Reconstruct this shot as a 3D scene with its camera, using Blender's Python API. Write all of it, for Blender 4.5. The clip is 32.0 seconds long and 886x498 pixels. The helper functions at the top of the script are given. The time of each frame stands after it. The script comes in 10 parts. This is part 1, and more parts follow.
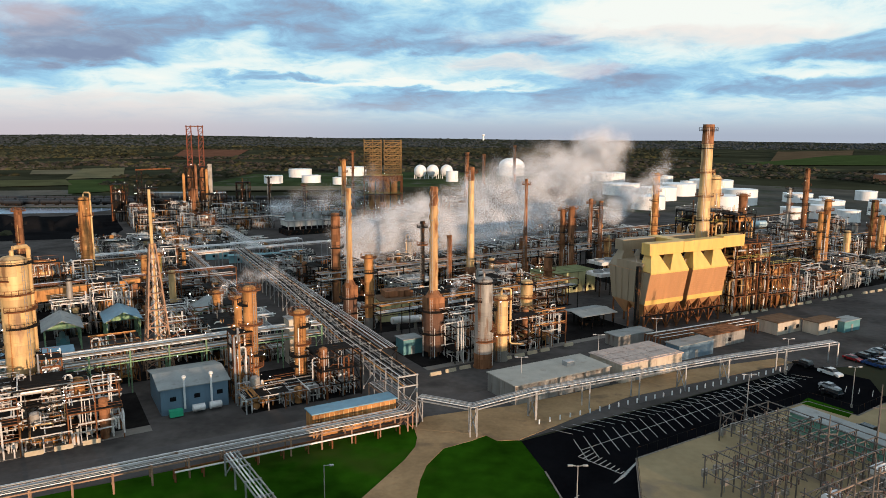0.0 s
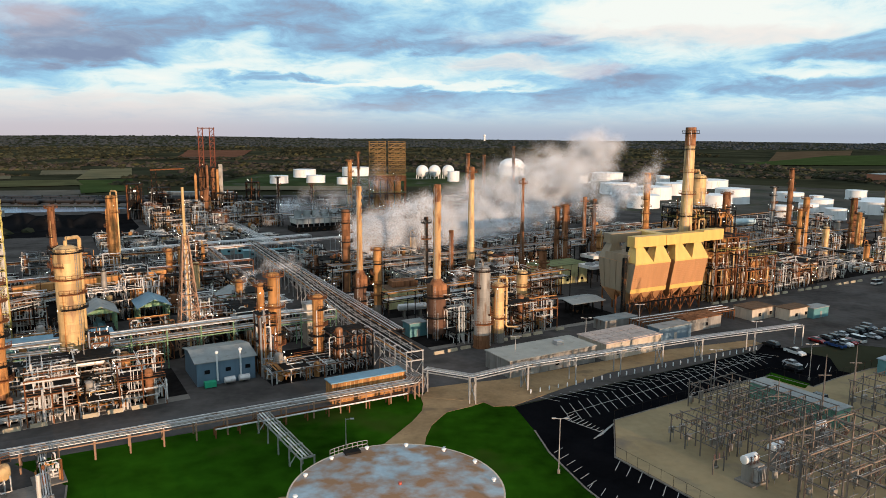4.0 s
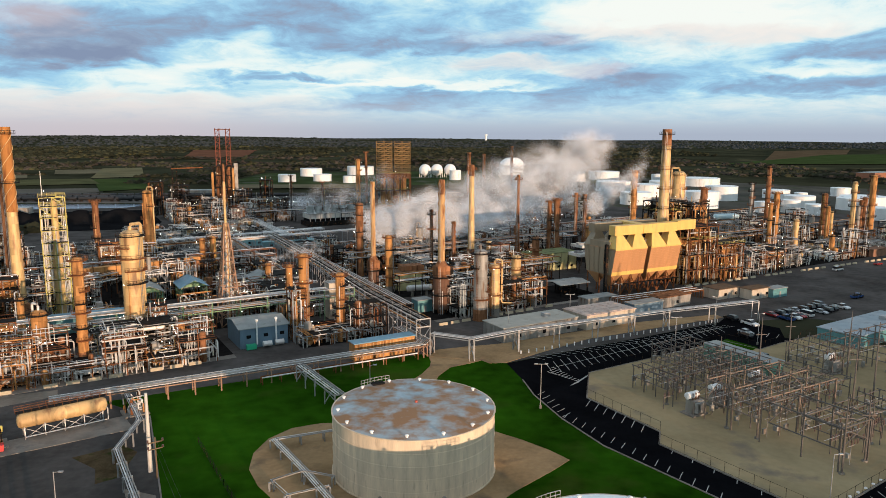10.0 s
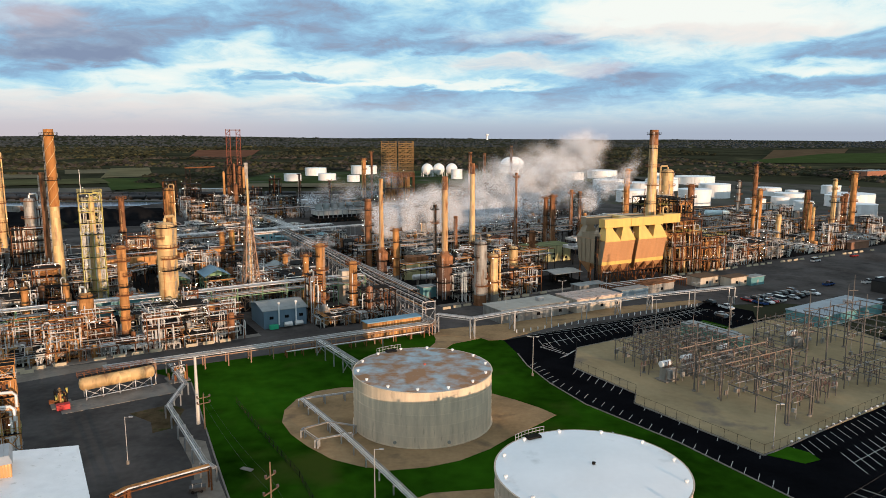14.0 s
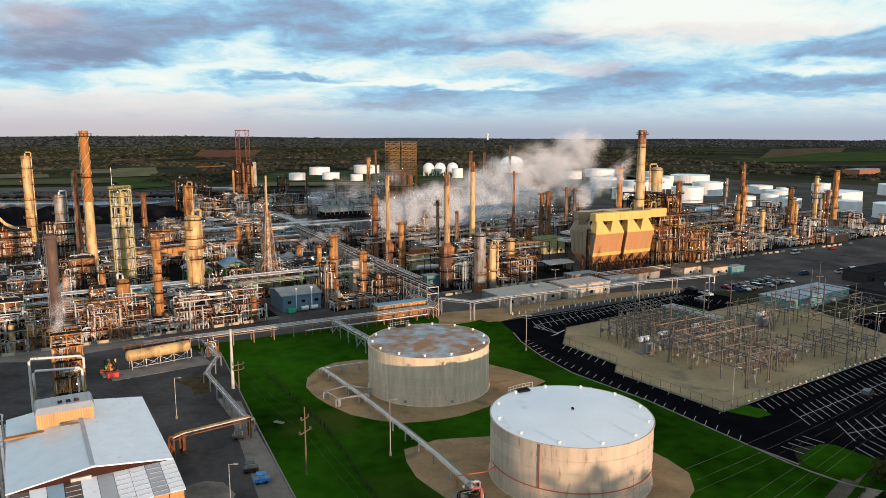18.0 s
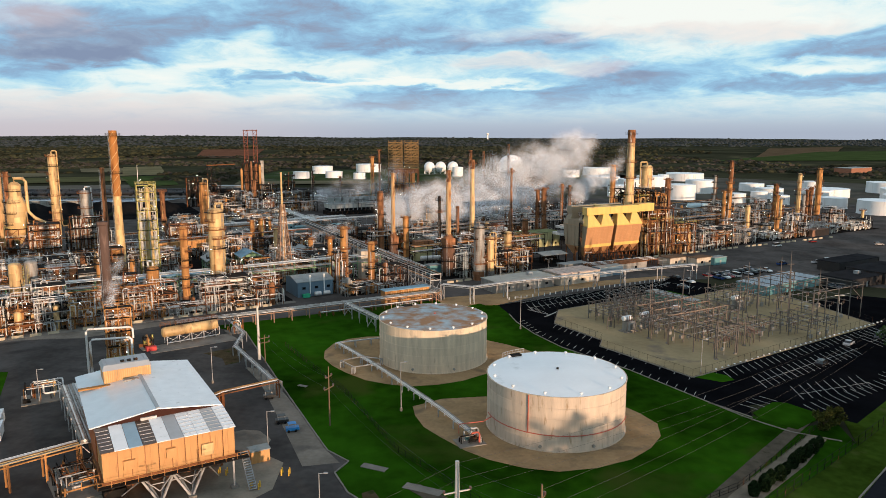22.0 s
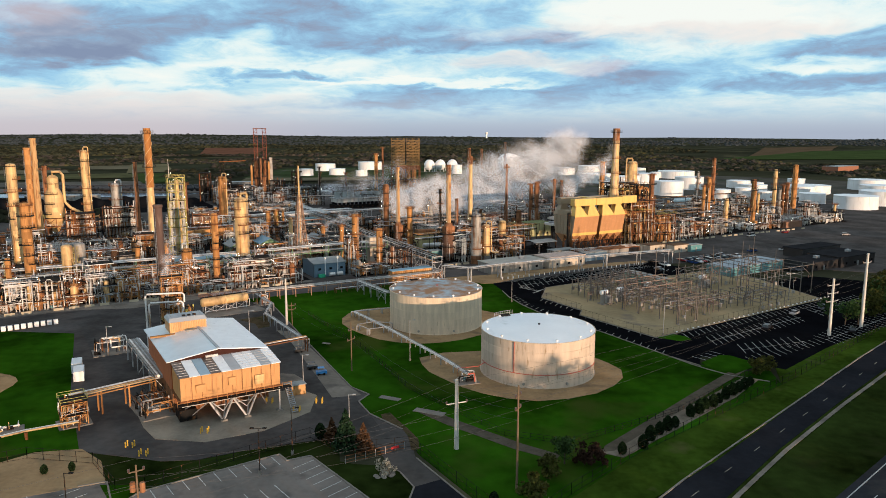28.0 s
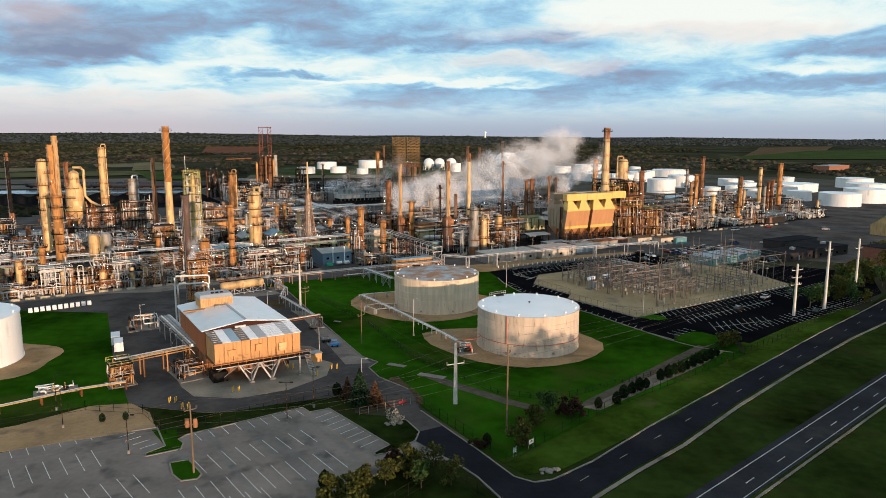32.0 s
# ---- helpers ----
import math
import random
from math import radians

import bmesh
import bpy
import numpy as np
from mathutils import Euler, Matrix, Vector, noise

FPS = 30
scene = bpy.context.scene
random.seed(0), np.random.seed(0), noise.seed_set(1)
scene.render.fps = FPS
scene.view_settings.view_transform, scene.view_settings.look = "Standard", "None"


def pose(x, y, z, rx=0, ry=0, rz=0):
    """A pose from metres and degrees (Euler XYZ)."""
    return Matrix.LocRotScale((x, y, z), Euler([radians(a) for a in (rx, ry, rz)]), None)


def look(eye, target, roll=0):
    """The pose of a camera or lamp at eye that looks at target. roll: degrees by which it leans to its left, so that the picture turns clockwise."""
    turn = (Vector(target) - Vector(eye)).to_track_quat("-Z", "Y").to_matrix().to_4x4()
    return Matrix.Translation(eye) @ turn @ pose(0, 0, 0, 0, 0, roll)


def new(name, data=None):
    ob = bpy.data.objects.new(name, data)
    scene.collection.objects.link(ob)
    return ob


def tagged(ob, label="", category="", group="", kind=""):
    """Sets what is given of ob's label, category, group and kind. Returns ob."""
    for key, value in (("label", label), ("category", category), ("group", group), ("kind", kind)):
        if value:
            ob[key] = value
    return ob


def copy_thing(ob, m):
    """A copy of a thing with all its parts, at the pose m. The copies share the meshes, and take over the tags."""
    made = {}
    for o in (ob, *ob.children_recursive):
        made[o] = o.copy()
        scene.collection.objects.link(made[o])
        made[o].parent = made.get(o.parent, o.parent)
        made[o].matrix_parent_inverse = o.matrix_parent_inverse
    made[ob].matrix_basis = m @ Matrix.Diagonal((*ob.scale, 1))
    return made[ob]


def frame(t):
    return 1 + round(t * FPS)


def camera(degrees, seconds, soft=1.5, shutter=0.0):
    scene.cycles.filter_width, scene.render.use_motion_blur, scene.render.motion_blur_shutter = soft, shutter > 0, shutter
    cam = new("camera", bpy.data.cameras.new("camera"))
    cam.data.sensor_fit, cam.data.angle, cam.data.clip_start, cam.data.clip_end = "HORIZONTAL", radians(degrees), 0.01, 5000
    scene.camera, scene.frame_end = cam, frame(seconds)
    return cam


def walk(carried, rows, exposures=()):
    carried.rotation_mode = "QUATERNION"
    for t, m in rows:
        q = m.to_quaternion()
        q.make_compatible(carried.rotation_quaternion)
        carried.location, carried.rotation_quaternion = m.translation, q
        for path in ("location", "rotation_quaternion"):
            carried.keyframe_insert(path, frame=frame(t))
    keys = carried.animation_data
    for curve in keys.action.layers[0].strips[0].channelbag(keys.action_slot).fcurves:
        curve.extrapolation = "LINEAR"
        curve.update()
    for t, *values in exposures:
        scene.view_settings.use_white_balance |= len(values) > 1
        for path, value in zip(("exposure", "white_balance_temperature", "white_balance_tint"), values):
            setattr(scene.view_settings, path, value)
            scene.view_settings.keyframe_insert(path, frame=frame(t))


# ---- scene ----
cam = camera(63.5, 32.0, soft=0.5)
ROWS = [
    (0.0, 1.70, 0.98, 57.31, -0.33, -9.14, -0.29),
    (6.0, 1.03, -28.39, 58.35, -0.18, -9.11, -0.23),
    (9.0, 0.64, -44.23, 58.68, -0.12, -9.14, -0.20),
    (13.0, 0.00, -66.05, 59.07, -0.02, -9.17, -0.10),
    (19.0, -0.95, -98.51, 59.52, 0.05, -9.21, 0.03),
    (23.0, -1.65, -119.95, 59.50, 0.05, -9.25, 0.04),
    (28.0, -2.22, -146.74, 59.04, -0.02, -9.31, -0.05),
    (32.0, -2.74, -168.12, 58.69, -0.11, -9.36, -0.17),
]
walk(cam, [(t, pose(x, y, z, 90 + p, r, w)) for t, x, y, z, w, p, r in ROWS])

# ---- light ----
SUN_AZ, SUN_EL = 33.0, 3.4      # degrees: from -y towards +x, and above the horizon
to_sun = Vector((math.sin(radians(SUN_AZ)) * math.cos(radians(SUN_EL)),
                 -math.cos(radians(SUN_AZ)) * math.cos(radians(SUN_EL)), math.sin(radians(SUN_EL))))
sun_data = bpy.data.lights.new("sun", "SUN")
sun_data.energy, sun_data.angle, sun_data.color = 5.0, radians(0.6), (1.0, 0.69, 0.47)
sun = new("sun", sun_data)
sun.matrix_world = look((0, 0, 300), Vector((0, 0, 300)) - to_sun)

world = bpy.data.worlds.new("evening_sky")
scene.world = world
world.use_nodes = True
wn, wl = world.node_tree.nodes, world.node_tree.links
wn.clear()


def wnode(kind, **ins):
    n = wn.new(kind)
    for k, v in ins.items():
        n.inputs[k.replace("_", " ")].default_value = v
    return n


def wmath(op, a, b=None, c=None):
    n = wn.new("ShaderNodeMath")
    n.operation = op
    for i, v in enumerate((a, b, c)):
        if v is None:
            continue
        if hasattr(v, "links"):
            wl.new(v, n.inputs[i])
        else:
            n.inputs[i].default_value = v
    return n.outputs[0]


def wramp(fac, stops):
    n = wn.new("ShaderNodeValToRGB")
    el = n.color_ramp.elements
    while len(el) > 1:
        el.remove(el[-1])
    el[0].position, el[0].color = stops[0][0], (*stops[0][1], 1)
    for p, c in stops[1:]:
        e = el.new(p)
        e.color = (*c, 1)
    wl.new(fac, n.inputs[0])
    return n.outputs[0]


def wmix(fac, a, b):
    n = wn.new("ShaderNodeMix")
    n.data_type = "RGBA"
    for i, v in ((0, fac), (6, a), (7, b)):
        if hasattr(v, "links"):
            wl.new(v, n.inputs[i])
        else:
            n.inputs[i].default_value = v if i == 0 else (*v, 1)
    return n.outputs[2]


scene.cycles.transparent_max_bounces = 64
sky = wn.new("ShaderNodeTexSky")
sky.sky_type, sky.sun_disc = "NISHITA", False
sky.sun_elevation, sky.sun_rotation = radians(SUN_EL), radians(180 - SUN_AZ)
sky.dust_density, sky.ozone_density = 1.5, 2.0
tc = wn.new("ShaderNodeTexCoord")
sep = wn.new("ShaderNodeSeparateXYZ")
wl.new(tc.outputs["Generated"], sep.inputs[0])
sx, sy, sz = sep.outputs
up = wmath("MAXIMUM", sz, 0.0)
# cloud field: degrees of azimuth across, degrees of height up, both pulled about by noise
az = wmath("MULTIPLY", wmath("ARCTAN2", sx, sy), 57.3)
el = wmath("MULTIPLY", wmath("ARCSINE", up), 57.3)
com = wn.new("ShaderNodeCombineXYZ")
wl.new(wmath("MULTIPLY", az, 0.055), com.inputs[0])
wl.new(wmath("MULTIPLY", wmath("POWER", wmath("ADD", el, 0.8), 0.72), 0.42), com.inputs[1])


def cloud(scale, detail, off, rough=0.55, dist=0.5):
    mp = wn.new("ShaderNodeMapping")
    mp.inputs["Location"].default_value = off
    wl.new(com.outputs[0], mp.inputs[0])
    n = wnode("ShaderNodeTexNoise", Scale=scale, Detail=detail, Roughness=rough, Distortion=dist)
    wl.new(mp.outputs[0], n.inputs["Vector"])
    return n.outputs[0]


big = cloud(1.5, 8.0, (2.3, 4.4, 0.0))
fine = cloud(4.6, 9.0, (7.7, 2.2, 0.0), 0.66)
shift = cloud(2.2, 6.0, (11.2, 9.1, 0.0))
rise = cloud(4.4, 8.0, (4.6, 15.3, 0.0))
az_w = wmath("MULTIPLY_ADD", wmath("SUBTRACT", shift, 0.5), 9.0, az)
el_w = wmath("MULTIPLY_ADD", wmath("SUBTRACT", rise, 0.5), 2.6, el)


def banks(rows):
    """The sum of soft banks: azimuth, height, half-width, half-height in degrees, weight."""
    tot = None
    for a, e, w, h, k in rows:
        dx = wmath("MULTIPLY", wmath("SUBTRACT", az_w, a), 1 / w)
        dy = wmath("MULTIPLY", wmath("SUBTRACT", el_w, e), 1 / h)
        q = wmath("MULTIPLY_ADD", dx, dx, wmath("MULTIPLY", dy, dy))
        term = wmath("MULTIPLY", wmath("EXPONENT", wmath("MULTIPLY", wmath("POWER", q, 2.0), -0.6)), k)
        tot = term if tot is None else wmath("ADD", tot, term)
    return tot


dark_banks = banks([(-22.9, 6.9, 11.5, 1.9, 1.0), (-28.2, 4.8, 5.5, 1.0, 0.9), (-9.6, 9.1, 7.6, 1.2, 0.75), (-3.6, 7.1, 8.9, 1.0, 0.6), (5.1, 6.7, 8.9, 0.7, 0.5), (4.3, 2.6, 9.6, 0.9, 0.72),
                    (9.5, 3.7, 6.7, 0.9, 0.55), (17.0, 4.3, 7.1, 1.0, 0.55), (29.4, 5.6, 4.9, 1.3, 1.05), (27.2, 3.3, 6.2, 0.6, 0.85), (-13.1, 4.2, 4.9, 0.36, 0.8), (-8.1, 2.2, 5.3, 0.36, 0.5), (3.8, 9.2, 4.9, 1.1, 0.6)])
pale_banks = banks([(-16.8, 5.8, 4.0, 1.1, 1.0), (-22.3, 4.3, 5.8, 0.67, 0.8), (16.8, 8.9, 8.0, 1.4, 1.1), (25.8, 7.6, 6.7, 1.3, 0.8), (-2.8, 3.8, 8.9, 0.27, 0.8), (26.8, 4.6, 4.0, 0.5, 0.9),
                    (-9.7, 5.0, 5.3, 0.44, 0.5), (-14.7, 7.3, 1.8, 0.67, 0.6), (-23.2, 2.4, 13.3, 0.6, 0.5)])
rosy_banks = banks([(-29.1, 7.8, 3.6, 1.2, 0.5), (5.1, 5.4, 3.6, 0.44, 0.5), (11.2, 4.8, 2.7, 0.5, 0.6), (21.5, 7.0, 6.7, 0.6, 0.45), (-25.0, 1.6, 15.6, 1.1, 0.45), (9.4, 7.5, 7.1, 0.5, 0.4)])
grain = wmath("ADD", wmath("MULTIPLY", wmath("SUBTRACT", big, 0.5), 1.7), wmath("MULTIPLY", wmath("SUBTRACT", fine, 0.5), 2.0))
both = wmath("ADD", wmath("SUBTRACT", dark_banks, pale_banks), grain)
cl = wramp(wmath("MULTIPLY_ADD", both, 0.4, 0.345), [(0.0, (9.7, 10.1, 9.6)), (0.22, (8.2, 9.6, 9.6)), (0.38, (5.5, 8.2, 9.3)), (0.52, (3.7, 6.6, 8.8)), (0.66, (3.0, 4.9, 7.0)), (0.78, (3.0, 3.9, 5.4)), (0.95, (2.5, 3.2, 4.7))])
cl = wmix(wmath("MULTIPLY", rosy_banks, 0.8), cl, (8.6, 6.9, 6.7))
low = wramp(up, [(0.0, (4.3, 4.9, 6.0)), (0.012, (4.9, 5.7, 6.7)), (0.03, (5.7, 6.6, 7.5)), (0.05, (6.2, 7.0, 7.7))])
fade = wramp(up, [(0.010, (0, 0, 0)), (0.03, (0.55, 0.55, 0.55)), (0.055, (1, 1, 1))])
side = wmath("MULTIPLY_ADD", az, 1 / 44, 0.5)
low = wmix(wramp(side, [(0.02, (0.7, 0.7, 0.7)), (0.42, (0, 0, 0))]), low, (7.0, 6.1, 6.3))
band = wmix(fade, low, cl)
# overhead the evening sky is deeper and plainer
zen = wmix(0.75, sky.outputs[0], (6.0, 6.7, 7.8))
skycol = wmix(wramp(up, [(0.2, (0, 0, 0)), (0.55, (0.85, 0.85, 0.85))]), band, zen)
bg = wnode("ShaderNodeBackground", Strength=0.095)
wl.new(skycol, bg.inputs[0])
wo = wn.new("ShaderNodeOutputWorld")
wl.new(bg.outputs[0], wo.inputs[0])
# ---- materials ----
MATS = {}


def mat(name, colour, rough=0.6, metal=0.0, var=0.25, scale=0.6, dark=None, stain=0.0, stain_col=(0.16, 0.07, 0.03), bump=0.0,
        streak=False, islands=0.0, emit=0.0, sheets=None):
    """A surface with variation at two scales, and stains of their own colour where asked."""
    if name in MATS:
        return MATS[name]
    m = bpy.data.materials.new(name)
    m.use_nodes = True
    nt = m.node_tree
    b = nt.nodes["Principled BSDF"]
    tcn = nt.nodes.new("ShaderNodeTexCoord")
    mp = nt.nodes.new("ShaderNodeMapping")
    nt.links.new(tcn.outputs["Object"], mp.inputs[0])
    if streak:
        mp.inputs["Scale"].default_value = (1, 1, 0.12)
    n1 = nt.nodes.new("ShaderNodeTexNoise")
    n1.inputs["Scale"].default_value, n1.inputs["Detail"].default_value = scale, 4
    n2 = nt.nodes.new("ShaderNodeTexNoise")
    n2.inputs["Scale"].default_value, n2.inputs["Detail"].default_value = scale * 9, 3
    for n in (n1, n2):
        nt.links.new(mp.outputs[0], n.inputs["Vector"])
    dark = dark or tuple(c * (1 - var) for c in colour)
    light = tuple(min(1, c * (1 + var * 0.6)) for c in colour)
    mix = nt.nodes.new("ShaderNodeMath")
    mix.operation = "MULTIPLY_ADD"
    nt.links.new(n2.outputs[0], mix.inputs[0])
    mix.inputs[1].default_value = 0.35
    nt.links.new(n1.outputs[0], mix.inputs[2])
    r = nt.nodes.new("ShaderNodeValToRGB")
    r.color_ramp.elements[0].position, r.color_ramp.elements[0].color = 0.42, (*dark, 1)
    r.color_ramp.elements[1].position, r.color_ramp.elements[1].color = 0.92, (*light, 1)
    nt.links.new(mix.outputs[0], r.inputs[0])
    col = r.outputs[0]
    if stain:
        n3 = nt.nodes.new("ShaderNodeTexNoise")
        n3.inputs["Scale"].default_value, n3.inputs["Detail"].default_value = scale * 1.7, 6
        mp3 = nt.nodes.new("ShaderNodeMapping")
        mp3.inputs["Location"].default_value = (5, 3, 9)
        mp3.inputs["Scale"].default_value = (1, 1, 0.2) if streak else (1, 1, 1)
        nt.links.new(tcn.outputs["Object"], mp3.inputs[0])
        nt.links.new(mp3.outputs[0], n3.inputs["Vector"])
        r3 = nt.nodes.new("ShaderNodeValToRGB")
        r3.color_ramp.elements[0].position, r3.color_ramp.elements[0].color = 0.66 - 0.3 * stain, (0, 0, 0, 1)
        r3.color_ramp.elements[1].position, r3.color_ramp.elements[1].color = 0.78 - 0.2 * stain, (1, 1, 1, 1)
        nt.links.new(n3.outputs[0], r3.inputs[0])
        mx = nt.nodes.new("ShaderNodeMix")
        mx.data_type = "RGBA"
        nt.links.new(r3.outputs[0], mx.inputs[0])
        nt.links.new(col, mx.inputs[6])
        mx.inputs[7].default_value = (*stain_col, 1)
        col = mx.outputs[2]
    if islands:
        g = nt.nodes.new("ShaderNodeNewGeometry")
        hs = nt.nodes.new("ShaderNodeHueSaturation")
        ma = nt.nodes.new("ShaderNodeMath")
        ma.operation = "MULTIPLY_ADD"
        ma.inputs[1].default_value, ma.inputs[2].default_value = islands * 2, 1 - islands
        nt.links.new(g.outputs["Random Per Island"], ma.inputs[0])
        nt.links.new(ma.outputs[0], hs.inputs["Value"])
        nt.links.new(col, hs.inputs["Color"])
        col = hs.outputs[0]
    if sheets:
        # plates of slightly different tone, in courses round the body
        amt, kz, ka = sheets
        sp = nt.nodes.new("ShaderNodeSeparateXYZ")
        nt.links.new(tcn.outputs["Object"], sp.inputs[0])

        def mth(op, a, q):
            n = nt.nodes.new("ShaderNodeMath")
            n.operation = op
            for i, w in enumerate((a, q)):
                if isinstance(w, (int, float)):
                    n.inputs[i].default_value = w
                elif w is not None:
                    nt.links.new(w, n.inputs[i])
            return n.outputs[0]
        ang = mth("ARCTAN2", sp.outputs[1], sp.outputs[0])
        cb = nt.nodes.new("ShaderNodeCombineXYZ")
        nt.links.new(mth("FLOOR", mth("MULTIPLY", sp.outputs[2], kz), None), cb.inputs[2])
        nt.links.new(mth("FLOOR", mth("MULTIPLY", ang, ka), None), cb.inputs[0])
        wh = nt.nodes.new("ShaderNodeTexWhiteNoise")
        nt.links.new(cb.outputs[0], wh.inputs[0])
        hv = nt.nodes.new("ShaderNodeHueSaturation")
        nt.links.new(mth("ADD", mth("MULTIPLY", wh.outputs[0], amt * 2), 1 - amt), hv.inputs["Value"])
        nt.links.new(col, hv.inputs["Color"])
        col = hv.outputs[0]
    nt.links.new(col, b.inputs["Base Color"])
    b.inputs["Roughness"].default_value, b.inputs["Metallic"].default_value = rough, metal
    if rough > 0.59:
        b.inputs["Specular IOR Level"].default_value = 0.0 if rough > 0.84 else 0.05 if rough > 0.64 else 0.2
    if bump:
        bp = nt.nodes.new("ShaderNodeBump")
        bp.inputs["Strength"].default_value, bp.inputs["Distance"].default_value = bump, 0.1
        nt.links.new(n2.outputs[0], bp.inputs["Height"])
        nt.links.new(bp.outputs[0], b.inputs["Normal"])
    if emit:
        b.inputs["Emission Color"].default_value = (*colour, 1)
        b.inputs["Emission Strength"].default_value = emit
    MATS[name] = m
    return m


ASPH = mat("asphalt_old", (0.034, 0.035, 0.039), 0.9, var=0.35, scale=0.09, stain=0.25, stain_col=(0.05, 0.049, 0.048), bump=0.3)
ASPH_NEW = mat("asphalt_new", (0.0058, 0.0060, 0.0072), 0.85, var=0.4, scale=0.12, bump=0.3)
YARD = mat("yard_ground", (0.102, 0.092, 0.085), 0.95, var=0.5, scale=0.06, stain=0.35, stain_col=(0.062, 0.057, 0.053), bump=0.4)
GRASS = mat("mown_grass", (0.021, 0.074, 0.004), 0.95, var=0.9, scale=0.03, stain=0.3, stain_col=(0.040, 0.060, 0.010), bump=0.8)
ROUGH_GRASS = mat("rough_grass", (0.023, 0.037, 0.008), 0.95, var=0.85, scale=0.045, stain=0.35, stain_col=(0.026, 0.030, 0.010), bump=0.9)
DIRT = mat("bare_dirt", (0.35, 0.235, 0.127), 0.95, var=0.35, scale=0.12, stain=0.3, stain_col=(0.19, 0.135, 0.085), bump=0.5)
GRAVEL = mat("pale_gravel", (0.335, 0.262, 0.152), 0.95, var=0.25, scale=0.08, stain=0.3, stain_col=(0.20, 0.165, 0.125), bump=0.5)
# near-black floor colour holds the shade under the process units
FLOOR_SHADE = mat("shaded_floor", (0.020, 0.018, 0.017), 0.9, var=0.5, scale=0.15, stain=0.35, stain_col=(0.014, 0.013, 0.012), bump=0.3)
CONC = mat("concrete", (0.24, 0.215, 0.185), 0.85, var=0.25, scale=0.3, stain=0.3, stain_col=(0.17, 0.155, 0.14), bump=0.3)
PAINT = mat("road_paint", (0.42, 0.42, 0.40), 0.7, var=0.25, scale=1.5)
YPAINT = mat("yellow_paint", (0.75, 0.45, 0.06), 0.6, var=0.25, scale=1.5)
STEEL = mat("galvanised_steel", (0.42, 0.42, 0.42), 0.5, 0.55, var=0.3, scale=0.7)
DARK_STEEL = mat("dark_steel", (0.016, 0.015, 0.014), 0.7, 0.0, var=0.4, scale=0.5, stain=0.3)
RUST_STEEL = mat("rusty_steel", (0.21, 0.085, 0.038), 0.75, 0.0, var=0.45, scale=0.5, stain=0.5)
CLAD = mat("aluminium_cladding", (0.78, 0.76, 0.73), 0.4, 0.2, var=0.2, scale=0.5, stain=0.25, stain_col=(0.3, 0.2, 0.12), streak=True)
CREAM = mat("cream_cladding", (0.66, 0.435, 0.195), 0.55, 0.1, var=0.2, scale=0.4, stain=0.4, stain_col=(0.30, 0.17, 0.08), streak=True, bump=0.1, sheets=(0.22, 0.42, 1.6))
BUFF = mat("buff_insulation", (0.51, 0.25, 0.092), 0.65, 0.0, var=0.3, scale=0.4, stain=0.4, stain_col=(0.16, 0.075, 0.035), streak=True, bump=0.1, sheets=(0.28, 0.42, 1.6))
RUSTV = mat("rusted_shell", (0.30, 0.14, 0.07), 0.75, 0.1, var=0.4, scale=0.5, stain=0.5, stain_col=(0.10, 0.042, 0.022), streak=True, bump=0.2, sheets=(0.3, 0.42, 1.6))
GREY_V = mat("grey_shell", (0.33, 0.31, 0.28), 0.55, 0.15, var=0.3, scale=0.5, stain=0.4, stain_col=(0.15, 0.09, 0.055), streak=True, sheets=(0.2, 0.42, 1.6))
WHITE = mat("white_paint", (0.80, 0.80, 0.79), 0.5, 0.0, var=0.1, scale=0.2, stain=0.2, stain_col=(0.6, 0.58, 0.54), streak=True)
YEL = mat("yellow_steel", (0.46, 0.40, 0.10), 0.55, 0.1, var=0.3, scale=0.8, stain=0.3)
GREEN = mat("green_steel", (0.22, 0.36, 0.20), 0.6, 0.1, var=0.3, scale=0.8, stain=0.25)
TEAL = mat("teal_panel", (0.10, 0.26, 0.28), 0.55, 0.1, var=0.2, scale=0.6)
BLUE_ROOF = mat("blue_roof", (0.16, 0.32, 0.42), 0.5, 0.1, var=0.2, scale=0.4, stain=0.2, stain_col=(0.2, 0.25, 0.27))
GREY_ROOF = mat("grey_roof", (0.30, 0.32, 0.31), 0.6, 0.1, var=0.2, scale=0.3, stain=0.25, stain_col=(0.2, 0.2, 0.19))
WOOD = mat("weathered_pole", (0.20, 0.14, 0.09), 0.85, var=0.3, scale=2.0, streak=True)
PALE = mat("pale_sheet", (0.52, 0.45, 0.36), 0.6, 0.0, var=0.2, scale=0.5, stain=0.25, stain_col=(0.36, 0.28, 0.2), streak=True)
BLACK = mat("black_coke", (0.012, 0.012, 0.013), 0.9, var=0.4, scale=0.1)


